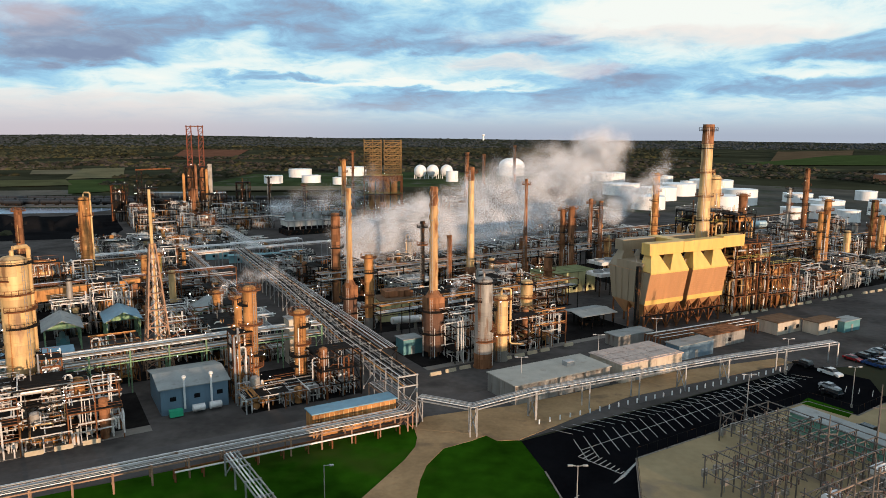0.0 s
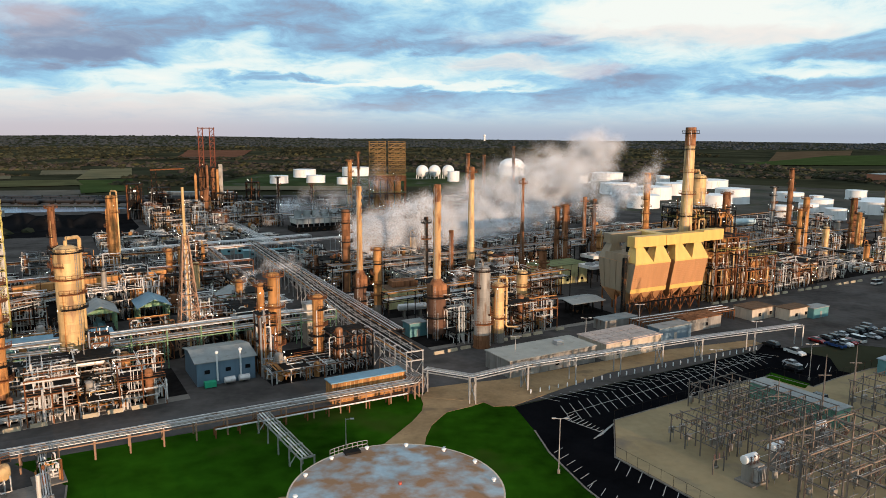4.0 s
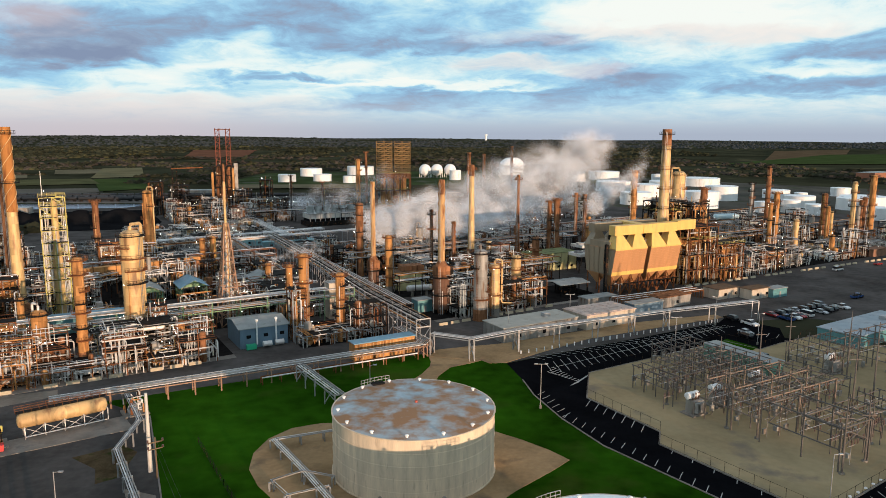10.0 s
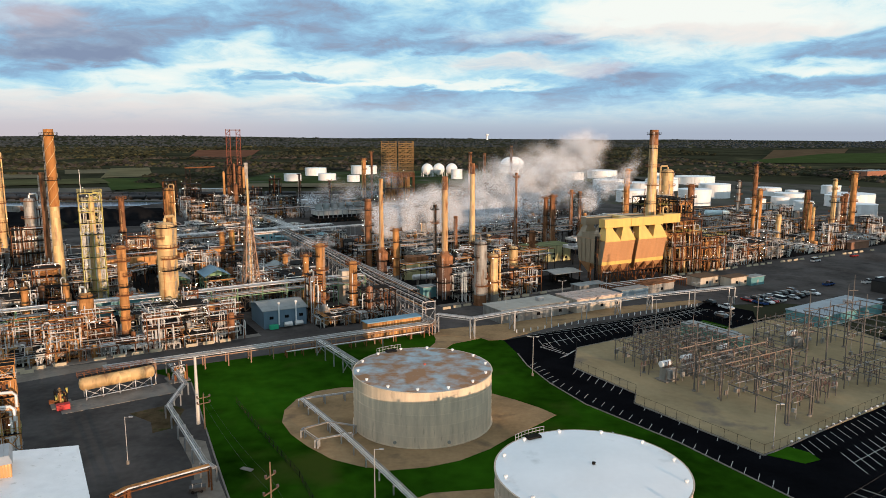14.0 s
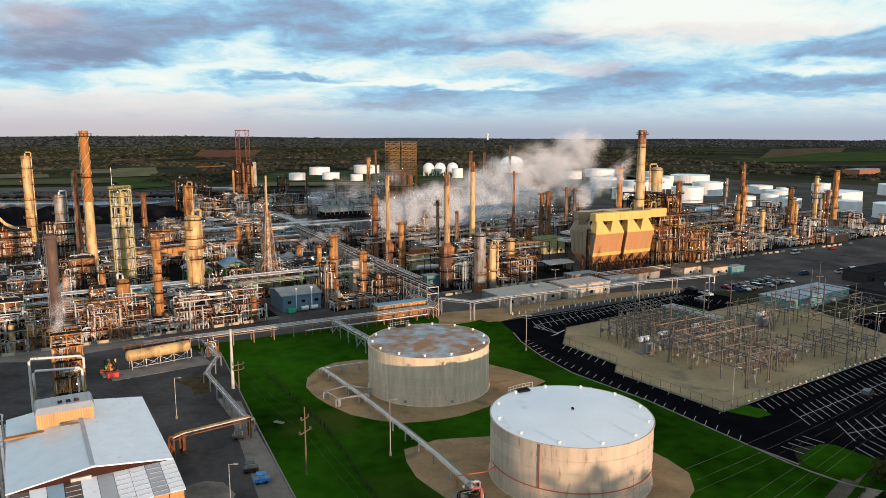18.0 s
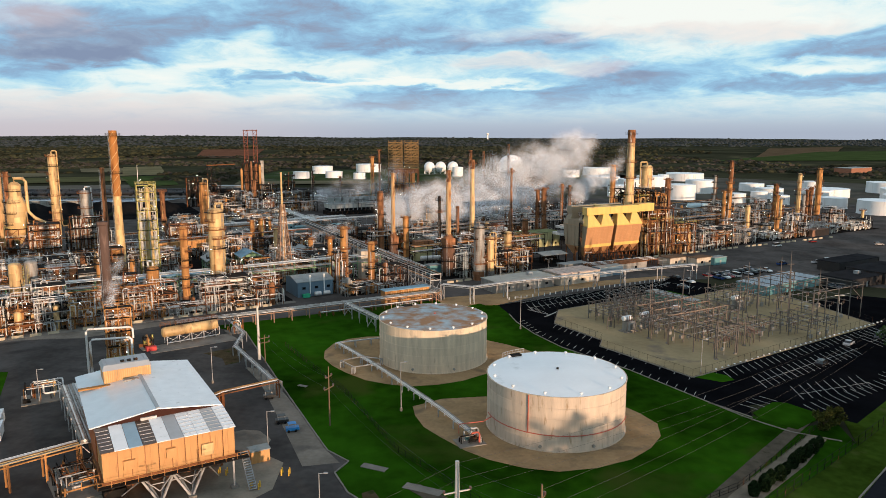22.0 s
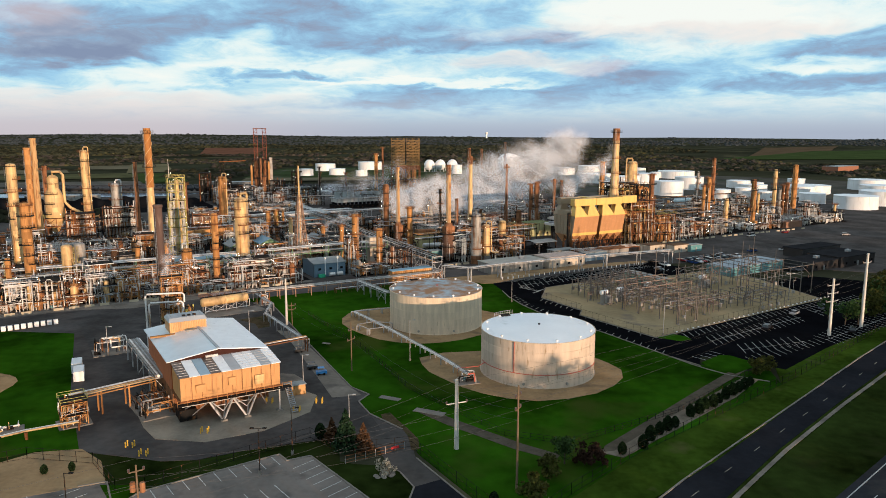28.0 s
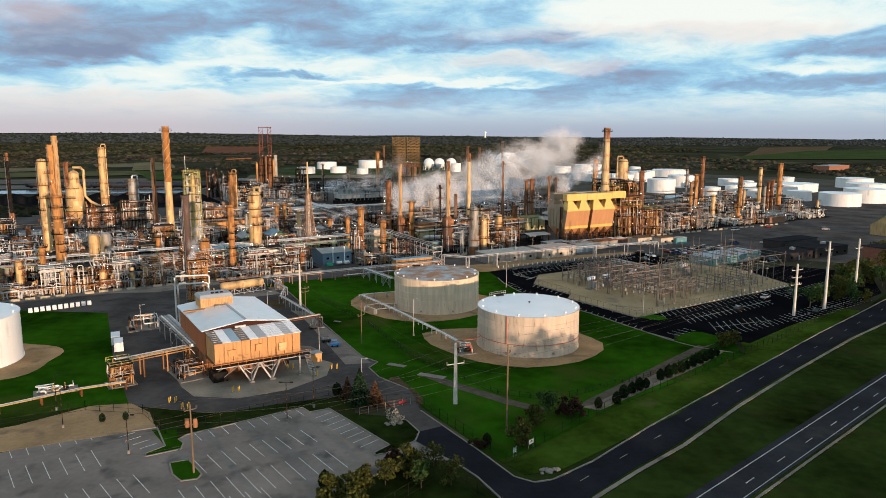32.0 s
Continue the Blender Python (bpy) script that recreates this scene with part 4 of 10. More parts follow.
def flat_building(x, y, rot, L, D, h, wall_mat, roof_mat, label, doors=0, windows=0, name="building", category="building", trim=0.25, unit=None):
    t = thing(name, label, category, "low buildings")
    t.location, t.rotation_euler[2] = (x, y, 0.1), radians(rot)
    part("wall", Geo().box(0, 0, 0, L, D, h), wall_mat, t)
    part("roof", Geo().box(0, 0, h, L + 2 * trim, D + 2 * trim, 0.22), roof_mat, t)
    for i in range(doors):
        px = -L / 2 + L * (i + 0.5) / doors
        part("door", Geo().box(px, -D / 2 - 0.04, 0.05, 1.0, 0.08, 2.1), GREY_ROOF, t)
    for i in range(windows):
        px = -L / 2 + L * (i + 0.5) / windows + 1.0
        part("window", Geo().box(px, -D / 2 - 0.04, 1.1, 1.2, 0.08, 1.0), BLACK, t)
    if unit:
        part("roof_unit", Geo().box(L * 0.2, 0, h + 0.22, 2.2, 1.8, 1.1), STEEL, t)
    return t


def module_pieces(seed, size, h, sides=4):
    """The pieces of a crowded bit of a process unit: frame, decks, pipe runs, small vessels and lamps."""
    rng = random.Random(seed)
    out = []
    fm = rng.choice([RUST_STEEL, DARK_STEEL, DARK_STEEL, DARK_STEEL, STEEL, RUST_STEEL])
    S = size / 2
    levels = [z for z in (3.2, 6.2, 9.4, 12.6, 16.0) if z <= h + 0.5] or [3.2]
    g, gd = Geo(), Geo()
    nb = 2
    for i in range(nb + 1):
        for j in range(nb + 1):
            top = rng.choice(levels)
            g.beam((-S + i * S, -S + j * S, 0), (-S + i * S, -S + j * S, top), 0.24)
    for z in levels:
        for i in range(nb + 1):
            if rng.random() < 0.8:
                g.beam((-S + i * S, -S, z), (-S + i * S, S, z), 0.22)
            if rng.random() < 0.8:
                g.beam((-S, -S + i * S, z), (S, -S + i * S, z), 0.22)
        if rng.random() < 0.7:
            sx, sy = rng.choice([1, 1, 0.5]), rng.choice([1, 0.5])
            cx, cy = -S * (1 - sx) * rng.choice([-1, 1]), -S * (1 - sy) * rng.choice([-1, 1])
            gd.box(cx, cy, z + 0.12, 2 * S * sx, 2 * S * sy, 0.08)
            for q in (0.6, 1.1):
                for a, b in (((-S * sx, -S * sy), (S * sx, -S * sy)), ((S * sx, -S * sy), (S * sx, S * sy)), ((-S * sx, -S * sy), (-S * sx, S * sy))):
                    g.beam((cx + a[0], cy + a[1], z + q), (cx + b[0], cy + b[1], z + q), 0.07)
        if rng.random() < 0.6:
            g.beam((-S, -S, z - 3.3), (0, -S, z), 0.15)
            g.beam((S, -S, z - 3.3), (0, -S, z), 0.15)
    out.append(("frame", g, fm, True))
    if gd.n:
        out.append(("decking", gd, GRATE, True))
    mats = [rng.choice([CLAD, WHITE_P, CLAD, WHITE_P]), rng.choice([BUFF, RUST_STEEL, GREY_V, CLAD, STEEL, WHITE_P])]
    geos = [Geo() for _ in mats]
    for k in range(30):
        geos[k % 2].tube(way(rng, S, S, rng.choice([2.5, 4.0, levels[-1] + 1])), rng.uniform(0.06, 0.2), sides)
    for k in range(12):
        z = rng.choice(levels) + rng.uniform(-1.4, 0.6)
        y = rng.uniform(-S, S)
        a, b = ((-S - 0.6, y, z), (S + 0.6, y, z)) if rng.random() < 0.6 else ((y, -S - 0.6, z), (y, S + 0.6, z))
        geos[k % 2].tube([a, b], rng.uniform(0.06, 0.2), sides)
    for k in range(13):
        # upright loops: up, over and down again
        x, y, zt = rng.uniform(-S, S), rng.uniform(-S, S), rng.uniform(0.35, 1.12) * levels[-1]
        q = rng.choice([-1, 1]) * rng.uniform(0.7, 2.0)
        dx, dy = (q, 0) if rng.random() < 0.6 else (0, q)
        geos[0 if k % 3 else 1].tube([(x, y, 0), (x, y, zt - 0.3), (x + dx * 0.2, y + dy * 0.2, zt), (x + dx * 0.8, y + dy * 0.8, zt), (x + dx, y + dy, zt - 0.3), (x + dx, y + dy, zt * rng.uniform(0, 0.7))], rng.uniform(0.07, 0.2), sides)
    for m, q in zip(mats, geos):
        out.append(("pipework", q, m, True))
    for k in range(rng.choice([1, 2])):
        x, y, r, hh = rng.uniform(-S * 0.7, S * 0.7), rng.uniform(-S * 0.7, S * 0.7), rng.uniform(0.5, 1.15), rng.uniform(0.4, 1.15) * max(6, levels[-1])
        out.append(("vessel", Geo().spin(x, y, [(r * 0.9, 0), (r * 0.9, 0.8), (r, 0.9), (r, hh * 0.45), (r + 0.08, hh * 0.46), (r + 0.08, hh * 0.5), (r, hh * 0.51), (r, hh - 0.4), (r * 0.6, hh - 0.1), (0.1, hh)], 14), rng.choice(SHELLS), False))
    z, r = rng.choice(levels) - 1.6, rng.uniform(0.5, 0.9)
    y = rng.uniform(-S * 0.6, S * 0.6)
    out.append(("drum", Geo().tube([(-S * 0.8, y, z), (-S * 0.76, y, z), (S * 0.5, y, z), (S * 0.56, y, z)], [r * 0.6, r, r, r * 0.6], 12), rng.choice(SHELLS + [CLAD]), False))
    if seed % 2:
        out.append(("lamp", lamp_geo([(rng.uniform(-S, S), -S - 0.2, rng.uniform(1.5, levels[-1] + 1.5)) for _ in range(5)]), LAMP, True))
    return out


def module(seed, size, h, name, label):
    t = thing(name, label, "process unit", name + "s")
    for nm, g, m, stuff in module_pieces(seed, size, h):
        q = part(nm, g, m, t, smooth=nm not in ("frame", "decking"))
        if stuff:
            q["kind"] = "stuff"
    return t
# ---- plant: landmarks ----
# columns: x, y, height, radius, shell, platforms, overhead line, label
COLS = [
    (-84.5, 144.0, 32.5, 2.75, CREAM, 6, True, "tall sunlit cream distillation column with ring platforms"),
    (-89.0, 123.5, 28.5, 1.25, BUFF, 5, False, "slender buff column with several platforms"),
    (-101.0, 126.0, 14.5, 1.9, BUFF, 1, True, "short buff vessel with one top platform"),
    (-149.7, 104.7, 34.2, 1.7, BUFF, 6, False, "tall buff column with brown bands"),
    (-149.3, 91.3, 16.7, 0.9, BUFF, 3, False, "slim tan column beside the road"),
    (-156.2, 87.6, 12.2, 1.1, CREAM, 2, False, "short cream column by the road"),
    (-166.0, 126.0, 47.0, 1.8, CREAM, 6, False, "very tall cream column with dark platforms"),
    (-172.8, 226.6, 32.4, 2.3, GREY_V, 5, True, "grey insulated column with side lines"),
    (-198.6, 247.6, 49.0, 1.9, CREAM, 8, True, "tall pale column crowded with platforms"),
    (-128.8, 264.4, 33.8, 2.4, BUFF, 3, True, "buff column with a high looped overhead pipe"),
    (-145.7, 251.6, 30.6, 1.5, RUSTV, 3, False, "rust-brown column with ring platforms"),
    (-47.8, 173.6, 17.6, 0.95, BUFF, 2, False, "short tan column with one platform"),
    (-39.0, 152.0, 24.8, 1.45, BUFF, 4, False, "tan column standing on a dark skirt"),
    (-29.4, 157.3, 18.2, 1.35, BUFF, 3, False, "tan column beside a boxed platform"),
    (-32.8, 239.1, 31.1, 1.5, RUSTV, 5, False, "dark rusty column with platforms"),
    (-18.6, 207.3, 22.3, 1.35, BUFF, 3, False, "yellowish column with a dome head"),
    (12.9, 172.6, 22.8, 2.2, GREY_V, 3, True, "wide grey vessel inside a steel frame"),
    (17.7, 177.8, 17.2, 1.75, CREAM, 1, True, "pinkish cream vessel on a concrete base"),
    (27.3, 203.0, 15.9, 1.7, CREAM, 1, False, "pale cream vessel with a top platform"),
    (53.3, 276.4, 29.8, 1.6, RUSTV, 5, False, "rusty column with side ladders"),
    (50.3, 278.4, 28.6, 1.3, RUSTV, 4, False, "thin rusty column beside its twin"),
    (108.7, 352.9, 38.8, 2.1, BUFF, 6, False, "tan column ringed by platforms"),
    (113.1, 290.8, 41.5, 3.6, CREAM, 4, True, "fat cream vessel with a curved top duct"),
    (125.0, 289.4, 34.1, 2.0, RUSTV, 4, False, "rust-red column with dark platforms"),
    (177.7, 359.0, 31.5, 1.2, GREY_V, 5, False, "thin grey column with ladders"),
    (195.3, 377.1, 40.5, 1.7, RUSTV, 7, False, "tall rust-orange column crowded with platforms"),
    (160.7, 291.4, 31.8, 1.6, BUFF, 5, False, "orange-tan column with ring platforms"),
    (156.7, 288.4, 27.0, 1.2, BUFF, 4, False, "thin tan column beside a taller one"),
    (176.9, 303.6, 17.4, 1.7, CREAM, 1, False, "short yellow-lit vessel"),
    (208.3, 337.5, 27.6, 1.9, RUSTV, 4, False, "rusty column in a cluster"),
    (202.3, 322.0, 22.0, 1.4, BUFF, 3, False, "tan column in a cluster"),
    (207.0, 327.0, 19.0, 1.1, CREAM, 3, False, "slim cream column in a cluster"),
    (214.9, 321.5, 35.0, 1.5, CREAM, 5, False, "tall yellowish column with platforms"),
    (221.0, 327.0, 22.0, 1.2, GREY_V, 3, False, "grey column behind pipework"),
    (242.3, 351.1, 36.8, 2.0, BUFF, 6, False, "tall orange-tan column with a dark top"),
    (233.5, 343.0, 25.0, 1.6, RUSTV, 4, False, "rusty column beside a taller one"),
    (228.0, 337.0, 24.0, 1.2, RUSTV, 4, False, "thin rusty column with ladders"),
    (-60.0, 196.0, 14.0, 1.1, BUFF, 2, False, "tan column with a steam vent"),
    (-96.0, 236.0, 17.0, 1.2, BUFF, 2, False, "tan column beside boxed heaters"),
    (-92.5, 238.0, 17.5, 1.2, BUFF, 2, False, "tan column paired with another"),
    (-146.5, 434.0, 24.0, 1.7, RUSTV, 3, False, "dark rusty column by the coke drums"),
    (-84.0, 458.0, 25.0, 1.1, DARK_STEEL, 3, False, "thin dark column in the far unit"),
    (-105.0, 452.0, 30.0, 0.9, DARK_STEEL, 4, False, "dark slender column in the far unit"),
    (-57.3, 448.3, 41.3, 1.7, BUFF, 3, False, "tan column near the coker"),
    (-52.0, 452.0, 46.0, 0.9, RUSTV, 2, False, "thin rusty flare riser"),
]
for i, (x, y, h, r, sh, npl, ov, lb) in enumerate(COLS):
    column(x, y, h, r * (0.82 if y > 250 else 1.0), sh, lb, npl + 2, ov, seed=i)

SWIRL = mat("strake_paint", (0.58, 0.36, 0.17), 0.65, var=0.3, scale=0.5, stain=0.5, stain_col=(0.26, 0.11, 0.045), streak=True)
# stacks: x, y, height, base radius, top radius, shaft, label, spiral share, platforms, tip
STACKS = [
    (-130.9, 168.6, 60.3, 2.0, 1.5, CREAM, "tall tapering stack with a rusty helical top", 0.42, 2, mat("rust_orange", (0.44, 0.19, 0.06), 0.7, 0.0, var=0.3, scale=0.5, stain=0.45, stain_col=(0.22, 0.08, 0.03), streak=True)),
    (90.0, 238.0, 60.7, 2.7, 1.8, CREAM, "very tall cream stack with several rusty platforms", 0, 6, RUSTV),
    (-24.4, 208.2, 41.6, 1.05, 0.72, SWIRL, "thin tan stack with helical strakes", 0.5, 0, None),
    (0.5, 181.1, 44.1, 1.15, 1.0, SWIRL, "orange stack wrapped in helical strakes", 0.62, 0, RUSTV),
    (5.5, 245.6, 22.7, 0.85, 0.8, RUSTV, "short rusty stack with helical strakes", 0.5, 0, None),
    (13.5, 259.8, 45.5, 1.5, 1.05, CREAM, "cream stack with a rust-dark tip", 0, 1, RUSTV),
    (22.3, 527.1, 44.0, 1.9, 1.6, RUSTV, "dark rust-brown stack in the far unit", 0, 1, None),
    (29.9, 452.3, 44.8, 1.2, 1.0, RUSTV, "slim rusty steel stack", 0, 0, None),
    (35.3, 275.1, 40.3, 1.0, 0.55, RUSTV, "thin dark rusty vent stack with guy platform", 0, 1, None),
    (-145.8, 189.1, 44.9, 1.2, 0.85, RUSTV, "thin rusty steel stack", 0, 0, None),
    (-82.1, 53.1, 38.7, 1.2, 1.15, mat("brown_peeling", (0.13, 0.085, 0.07), 0.75, var=0.3, scale=0.5, stain=0.3, stain_col=(0.22, 0.15, 0.12), streak=True), "dark brown steel stack with peeling paint", 0, 0, None),
    (-214.0, 227.0, 55.4, 1.8, 1.4, SWIRL, "rust-red stack with helical strakes", 0.3, 0, None),
    (-206.0, 207.0, 51.0, 1.7, 1.5, BUFF, "tan stack with a rusty swirl", 0.3, 0, None),
    (-201.0, 212.0, 42.0, 1.2, 1.1, RUSTV, "rusty stack beside two taller ones", 0, 1, None),
    (-262.0, 262.0, 45.0, 1.2, 0.9, DARK_STEEL, "thin dark stack far at the plant's edge", 0, 1, RUSTV),
    (72.0, 330.0, 28.0, 1.0, 0.9, RUSTV, "rusty short stack behind the baghouse", 0, 1, None),
    (77.0, 331.0, 27.0, 1.0, 0.9, RUSTV, "rusty short stack behind the baghouse", 0, 1, None),
    (-24.0, 330.0, 26.0, 1.5, 1.3, RUSTV, "wide rusty stack half hidden in steam", 0, 0, None),
    (-3.6, 236.0, 28.7, 0.8, 0.7, DARK_STEEL, "dark stack with platforms", 0, 2, None),
    (36.0, 452.0, 43.0, 1.3, 1.0, DARK_STEEL, "dark slim stack near the spheres", 0, 1, None),
    (51.0, 470.0, 50.0, 1.2, 1.0, RUSTV, "thin rusty stack near the spheres", 0, 1, None),
]
for x, y, h, r0, r1, sh, lb, sp, npl, tip in STACKS:
    stack(x, y, h, r0, r1, sh, lb, spiral=sp, plats=npl, tip=tip, tip_frac=0.42 if sp == 0.42 else 0.1, base_h=0.1 if h > 55 or y < 100 else 0.2, heater=1.15 if x in (0.5, -24.4) else 1.5)
heater(0.5, 181.1, 11.6, 2.7, 4.6, "rust-brown round fired heater under a straked stack", mat("heater_shell", (0.17, 0.095, 0.065), 0.75, 0.1, var=0.3, scale=0.5, stain=0.35, stain_col=(0.09, 0.055, 0.04), streak=True))
heater(-24.4, 208.2, 8.6, 2.0, 3.8, "dark fired heater under a thin straked stack", MATS["heater_shell"])

# lattice mast on a lattice tower, with its pipe
mast = structure(-65.2, 166.6, ANG, 1, 1, 6.4, [4.0, 8.0, 12.0, 16.0, 20.0, 24.0, 28.0, 31.5], mat("dusty_pink_steel", (0.36, 0.22, 0.145), 0.7, 0.0, var=0.3, scale=0.6), "dusty lattice flare tower tapering to a mast", name="flare_tower", decks=False, w=0.3, taper=0.8, lamps=6)
part("mast", Geo().tube([(0, 0, 0.5), (0, 0, 31), (0, 0, 44.2)], [0.4, 0.38, 0.34], 8), CREAM, mast, smooth=True)
for k in range(3):
    part("riser", Geo().tube([(1.0 * math.cos(k * 2.1), math.sin(k * 2.1), 0.4), (0.5 * math.cos(k * 2.1), 0.5 * math.sin(k * 2.1), 29)], 0.16, 6), CLAD, mast, smooth=True)

# yellow steel tower round a pale vessel
ytow = structure(-122.6, 176.1, ANG, 2, 1, 3.6, [4, 8, 12, 16, 20, 24, 28, 32, 35.5, 38.5], YEL, "yellow-painted steel tower round a cream column", w=0.24, lamps=8)
ysid = random.Random(44)
yg = Geo()
for k in range(22):
    yg.tube(way(ysid, 3.4, 1.7, 38), ysid.uniform(0.08, 0.2), 6)
part("pipe_run", yg, CLAD, ytow, smooth=True)["kind"] = "stuff"
part("inner_column", Geo().spin(0.4, 0, [(1.5, 0.3), (1.5, 20), (1.0, 24), (1.0, 36.5), (0.3, 37.5)], 16), CREAM, ytow, smooth=True)
part("antenna", Geo().beam((-2.6, 0, 38), (-2.6, 0, 46.7), 0.14), STEEL, ytow)

# domed regenerator on its frame
reg = structure(-197.3, 212.0, ANG, 2, 2, 5.0, [7, 12, 16], RUST_STEEL, "rusty steel frame carrying a fat domed reactor", lamps=5)
part("reactor", Geo().spin(0, 0, [(1.2, 9), (3.6, 14), (4.2, 16), (4.2, 27), (3.0, 30), (2.6, 31), (2.6, 36), (1.4, 37.2), (0.2, 37.5)], 28), CREAM, reg, "cream reactor with a rounded shoulder", smooth=True)
part("transfer_line", Geo().tube([(0, 0, 36.5), (0, 0, 39), (3.5, -2, 39), (4.6, -2.6, 37.5), (4.6, -2.6, 24), (7, -4, 21), (14, -8, 17), (15, -8, 12)], 0.7, 10), CREAM, reg, smooth=True)
for k in range(4):
    part("platform", ring_platform(18 + 5 * k, 2.6 if k > 2 else 4.1, 5.3 if k < 3 else 3.8, 20 * k, 20 * k + 250), GRATE, reg)

for i, (x, y) in enumerate(((-141.4, 114.8), (-139.0, 119.5))):
    column(x, y, 17.6, 2.0, [CREAM, GREY_V][i], ["pale rounded vessel standing by its twin", "grey rounded vessel standing by its twin"][i], 0, False, skirt=0.4, seed=90 + i, name="vertical_vessel")

# fluid coker tower: four dark drums under a big stair-stepped open frame
ck = structure(-33.0, 448.0, 8, 4, 2, 5.8, [10, 20, 31], RUST_STEEL, "rusty coker structure with a wide drill derrick", lamps=14, w=0.45)
for i, ox in enumerate((-6.2, 6.2)):
    g = Geo()
    for lv in range(8):
        z = 33 + lv * 2.7
        for s in (-1, 1):
            g.beam((ox - 5.2, s * 4, z), (ox + 5.2, s * 4, z), 0.5)
            g.beam((ox - 5.2, s * 4, z + 1.1), (ox + 5.2, s * 4, z + 1.1), 0.2)
        for s in (-1, 1):
            g.beam((ox + s * 5.2, -4, z), (ox + s * 5.2, 4, z), 0.28)
        if lv < 7:
            for q in range(2):
                a = ox - 5.2 + q * 5.2
                g.beam((a, -4, z), (a + 5.2, -4, z + 2.7), 0.32)
                g.beam((a, 4, z), (a + 5.2, 4, z + 2.7), 0.32)
                g.beam((a + 5.2, -4, z), (a, -4, z + 2.7), 0.2)
    for q in range(3):
        for s in (-1, 1):
            g.beam((ox - 5.2 + q * 5.2, s * 4, 31), (ox - 5.2 + q * 5.2, s * 4, 53.5), 0.34)
    part("drill_frame", g, mat("brown_frame", (0.21, 0.135, 0.058), 0.7, var=0.3, scale=0.6, stain=0.3), ck, "brownish braced drill frame")
part("drill_deck", Geo().box(0, 0, 28.2, 22, 10.4, 3.6), RUSTV, ck, "rusty sheeted drill deck")
for ox in (-7, -2.3, 2.3, 7):
    part("coke_drum", Geo().spin(ox, 0, [(0.8, 9), (2.0, 13), (2.0, 29), (0.6, 32)], 18), BUFF, ck, smooth=True)

# coke drums with the tall red drilling derricks
dr = structure(-164.0, 494.0, 12, 3, 2, 5.0, [9, 18, 27, 34], DARK_STEEL, "rusty coke-drum structure with twin red derricks", lamps=14, w=0.5)
for ox in (-3.8, 3.8):
    part("coke_drum", Geo().spin(ox, 0, [(0.9, 8), (2.4, 13), (2.4, 30), (0.7, 34)], 18), RUSTV, dr, smooth=True)
    g = Geo()
    for cx in (-1.5, 1.5):
        for cy in (-1.5, 1.5):
            g.beam((ox + cx, cy, 33), (ox + cx, cy, 62), 0.34)
    for lv in range(9):
        z = 35 + lv * 3.3
        for s in (-1.5, 1.5):
            g.beam((ox - 1.5, s, z), (ox + 1.5, s, z), 0.22)
            g.beam((ox + s, -1.5, z), (ox + s, 1.5, z), 0.22)
            if lv < 8:
                g.beam((ox - 1.5, s, z), (ox + 1.5, s, z + 3.3), 0.18)
                g.beam((ox + s, 1.5, z), (ox + s, -1.5, z + 3.3), 0.18)
    part("derrick", g, mat("red_steel", (0.20, 0.065, 0.042), 0.7, var=0.3, scale=0.6, stain=0.3), dr, "red lattice drilling derrick")
part("crown_beam", Geo().beam((-5.8, 0, 61.4), (5.8, 0, 61.4), 0.6), RUST_STEEL, dr)
part("elevator_shaft", Geo().box(8.6, 1, 0, 2.8, 2.8, 36), GREY_V, dr)
for ox, h_ in ((-8.0, 30), (0.0, 36), (6.9, 33)):
    part("riser_column", Geo().spin(ox, -5.4, [(0.9, 0.2), (0.9, h_ - 1), (0.3, h_)], 14), BUFF if ox else RUSTV, dr, smooth=True)
for k, (x, y, nx, h_) in enumerate(((-196, 486, 3, 20), (-180, 470, 3, 14), (-146, 476, 3, 17), (-132, 492, 2, 24), (-205, 466, 2, 24), (-118, 470, 3, 12))):
    t = structure(x, y, 12, nx, 2, 4.6, [h_ * q / 4 for q in (1, 2, 3, 4)], DARK_STEEL, "dark lamp-lit frame of pipes at the coke drums' foot", seed=60 + k, lamps=10, simple=True)
    drs = random.Random(300 + k)
    for pm in (DARK_STEEL, GREY_V, RUST_STEEL):
        g = Geo()
        for q in range(16 if pm is DARK_STEEL else 6):
            g.tube(way(drs, nx * 2.3, 4.0, h_), drs.uniform(0.14, 0.4), 6)
        part("pipe_run", g, pm, t, smooth=True)["kind"] = "stuff"
    part("casing_box", Geo().box(drs.uniform(-2, 2), 0, h_ * 0.26, 4.6, 4.2, h_ * 0.3), DARK_STEEL, t)
cr = thing("slewing_crane", "small orange boom on a dark mast by the coke drums", "crane")
cr.location = (-186, 452, 0.1)
part("mast", Geo().beam((-1.5, 0, 0), (-1.5, 0, 36), 0.5).beam((1.5, 0, 0), (1.5, 0, 34), 0.5), DARK_STEEL, cr)
part("boom", Geo().beam((-2, 0, 34), (20, 0, 35), 0.8), RUST_STEEL, cr)
for lv in range(9):
    part("brace", Geo().beam((-1.5, 0, lv * 3.8), (1.5, 0, lv * 3.8 + 3.8), 0.22), DARK_STEEL, cr)

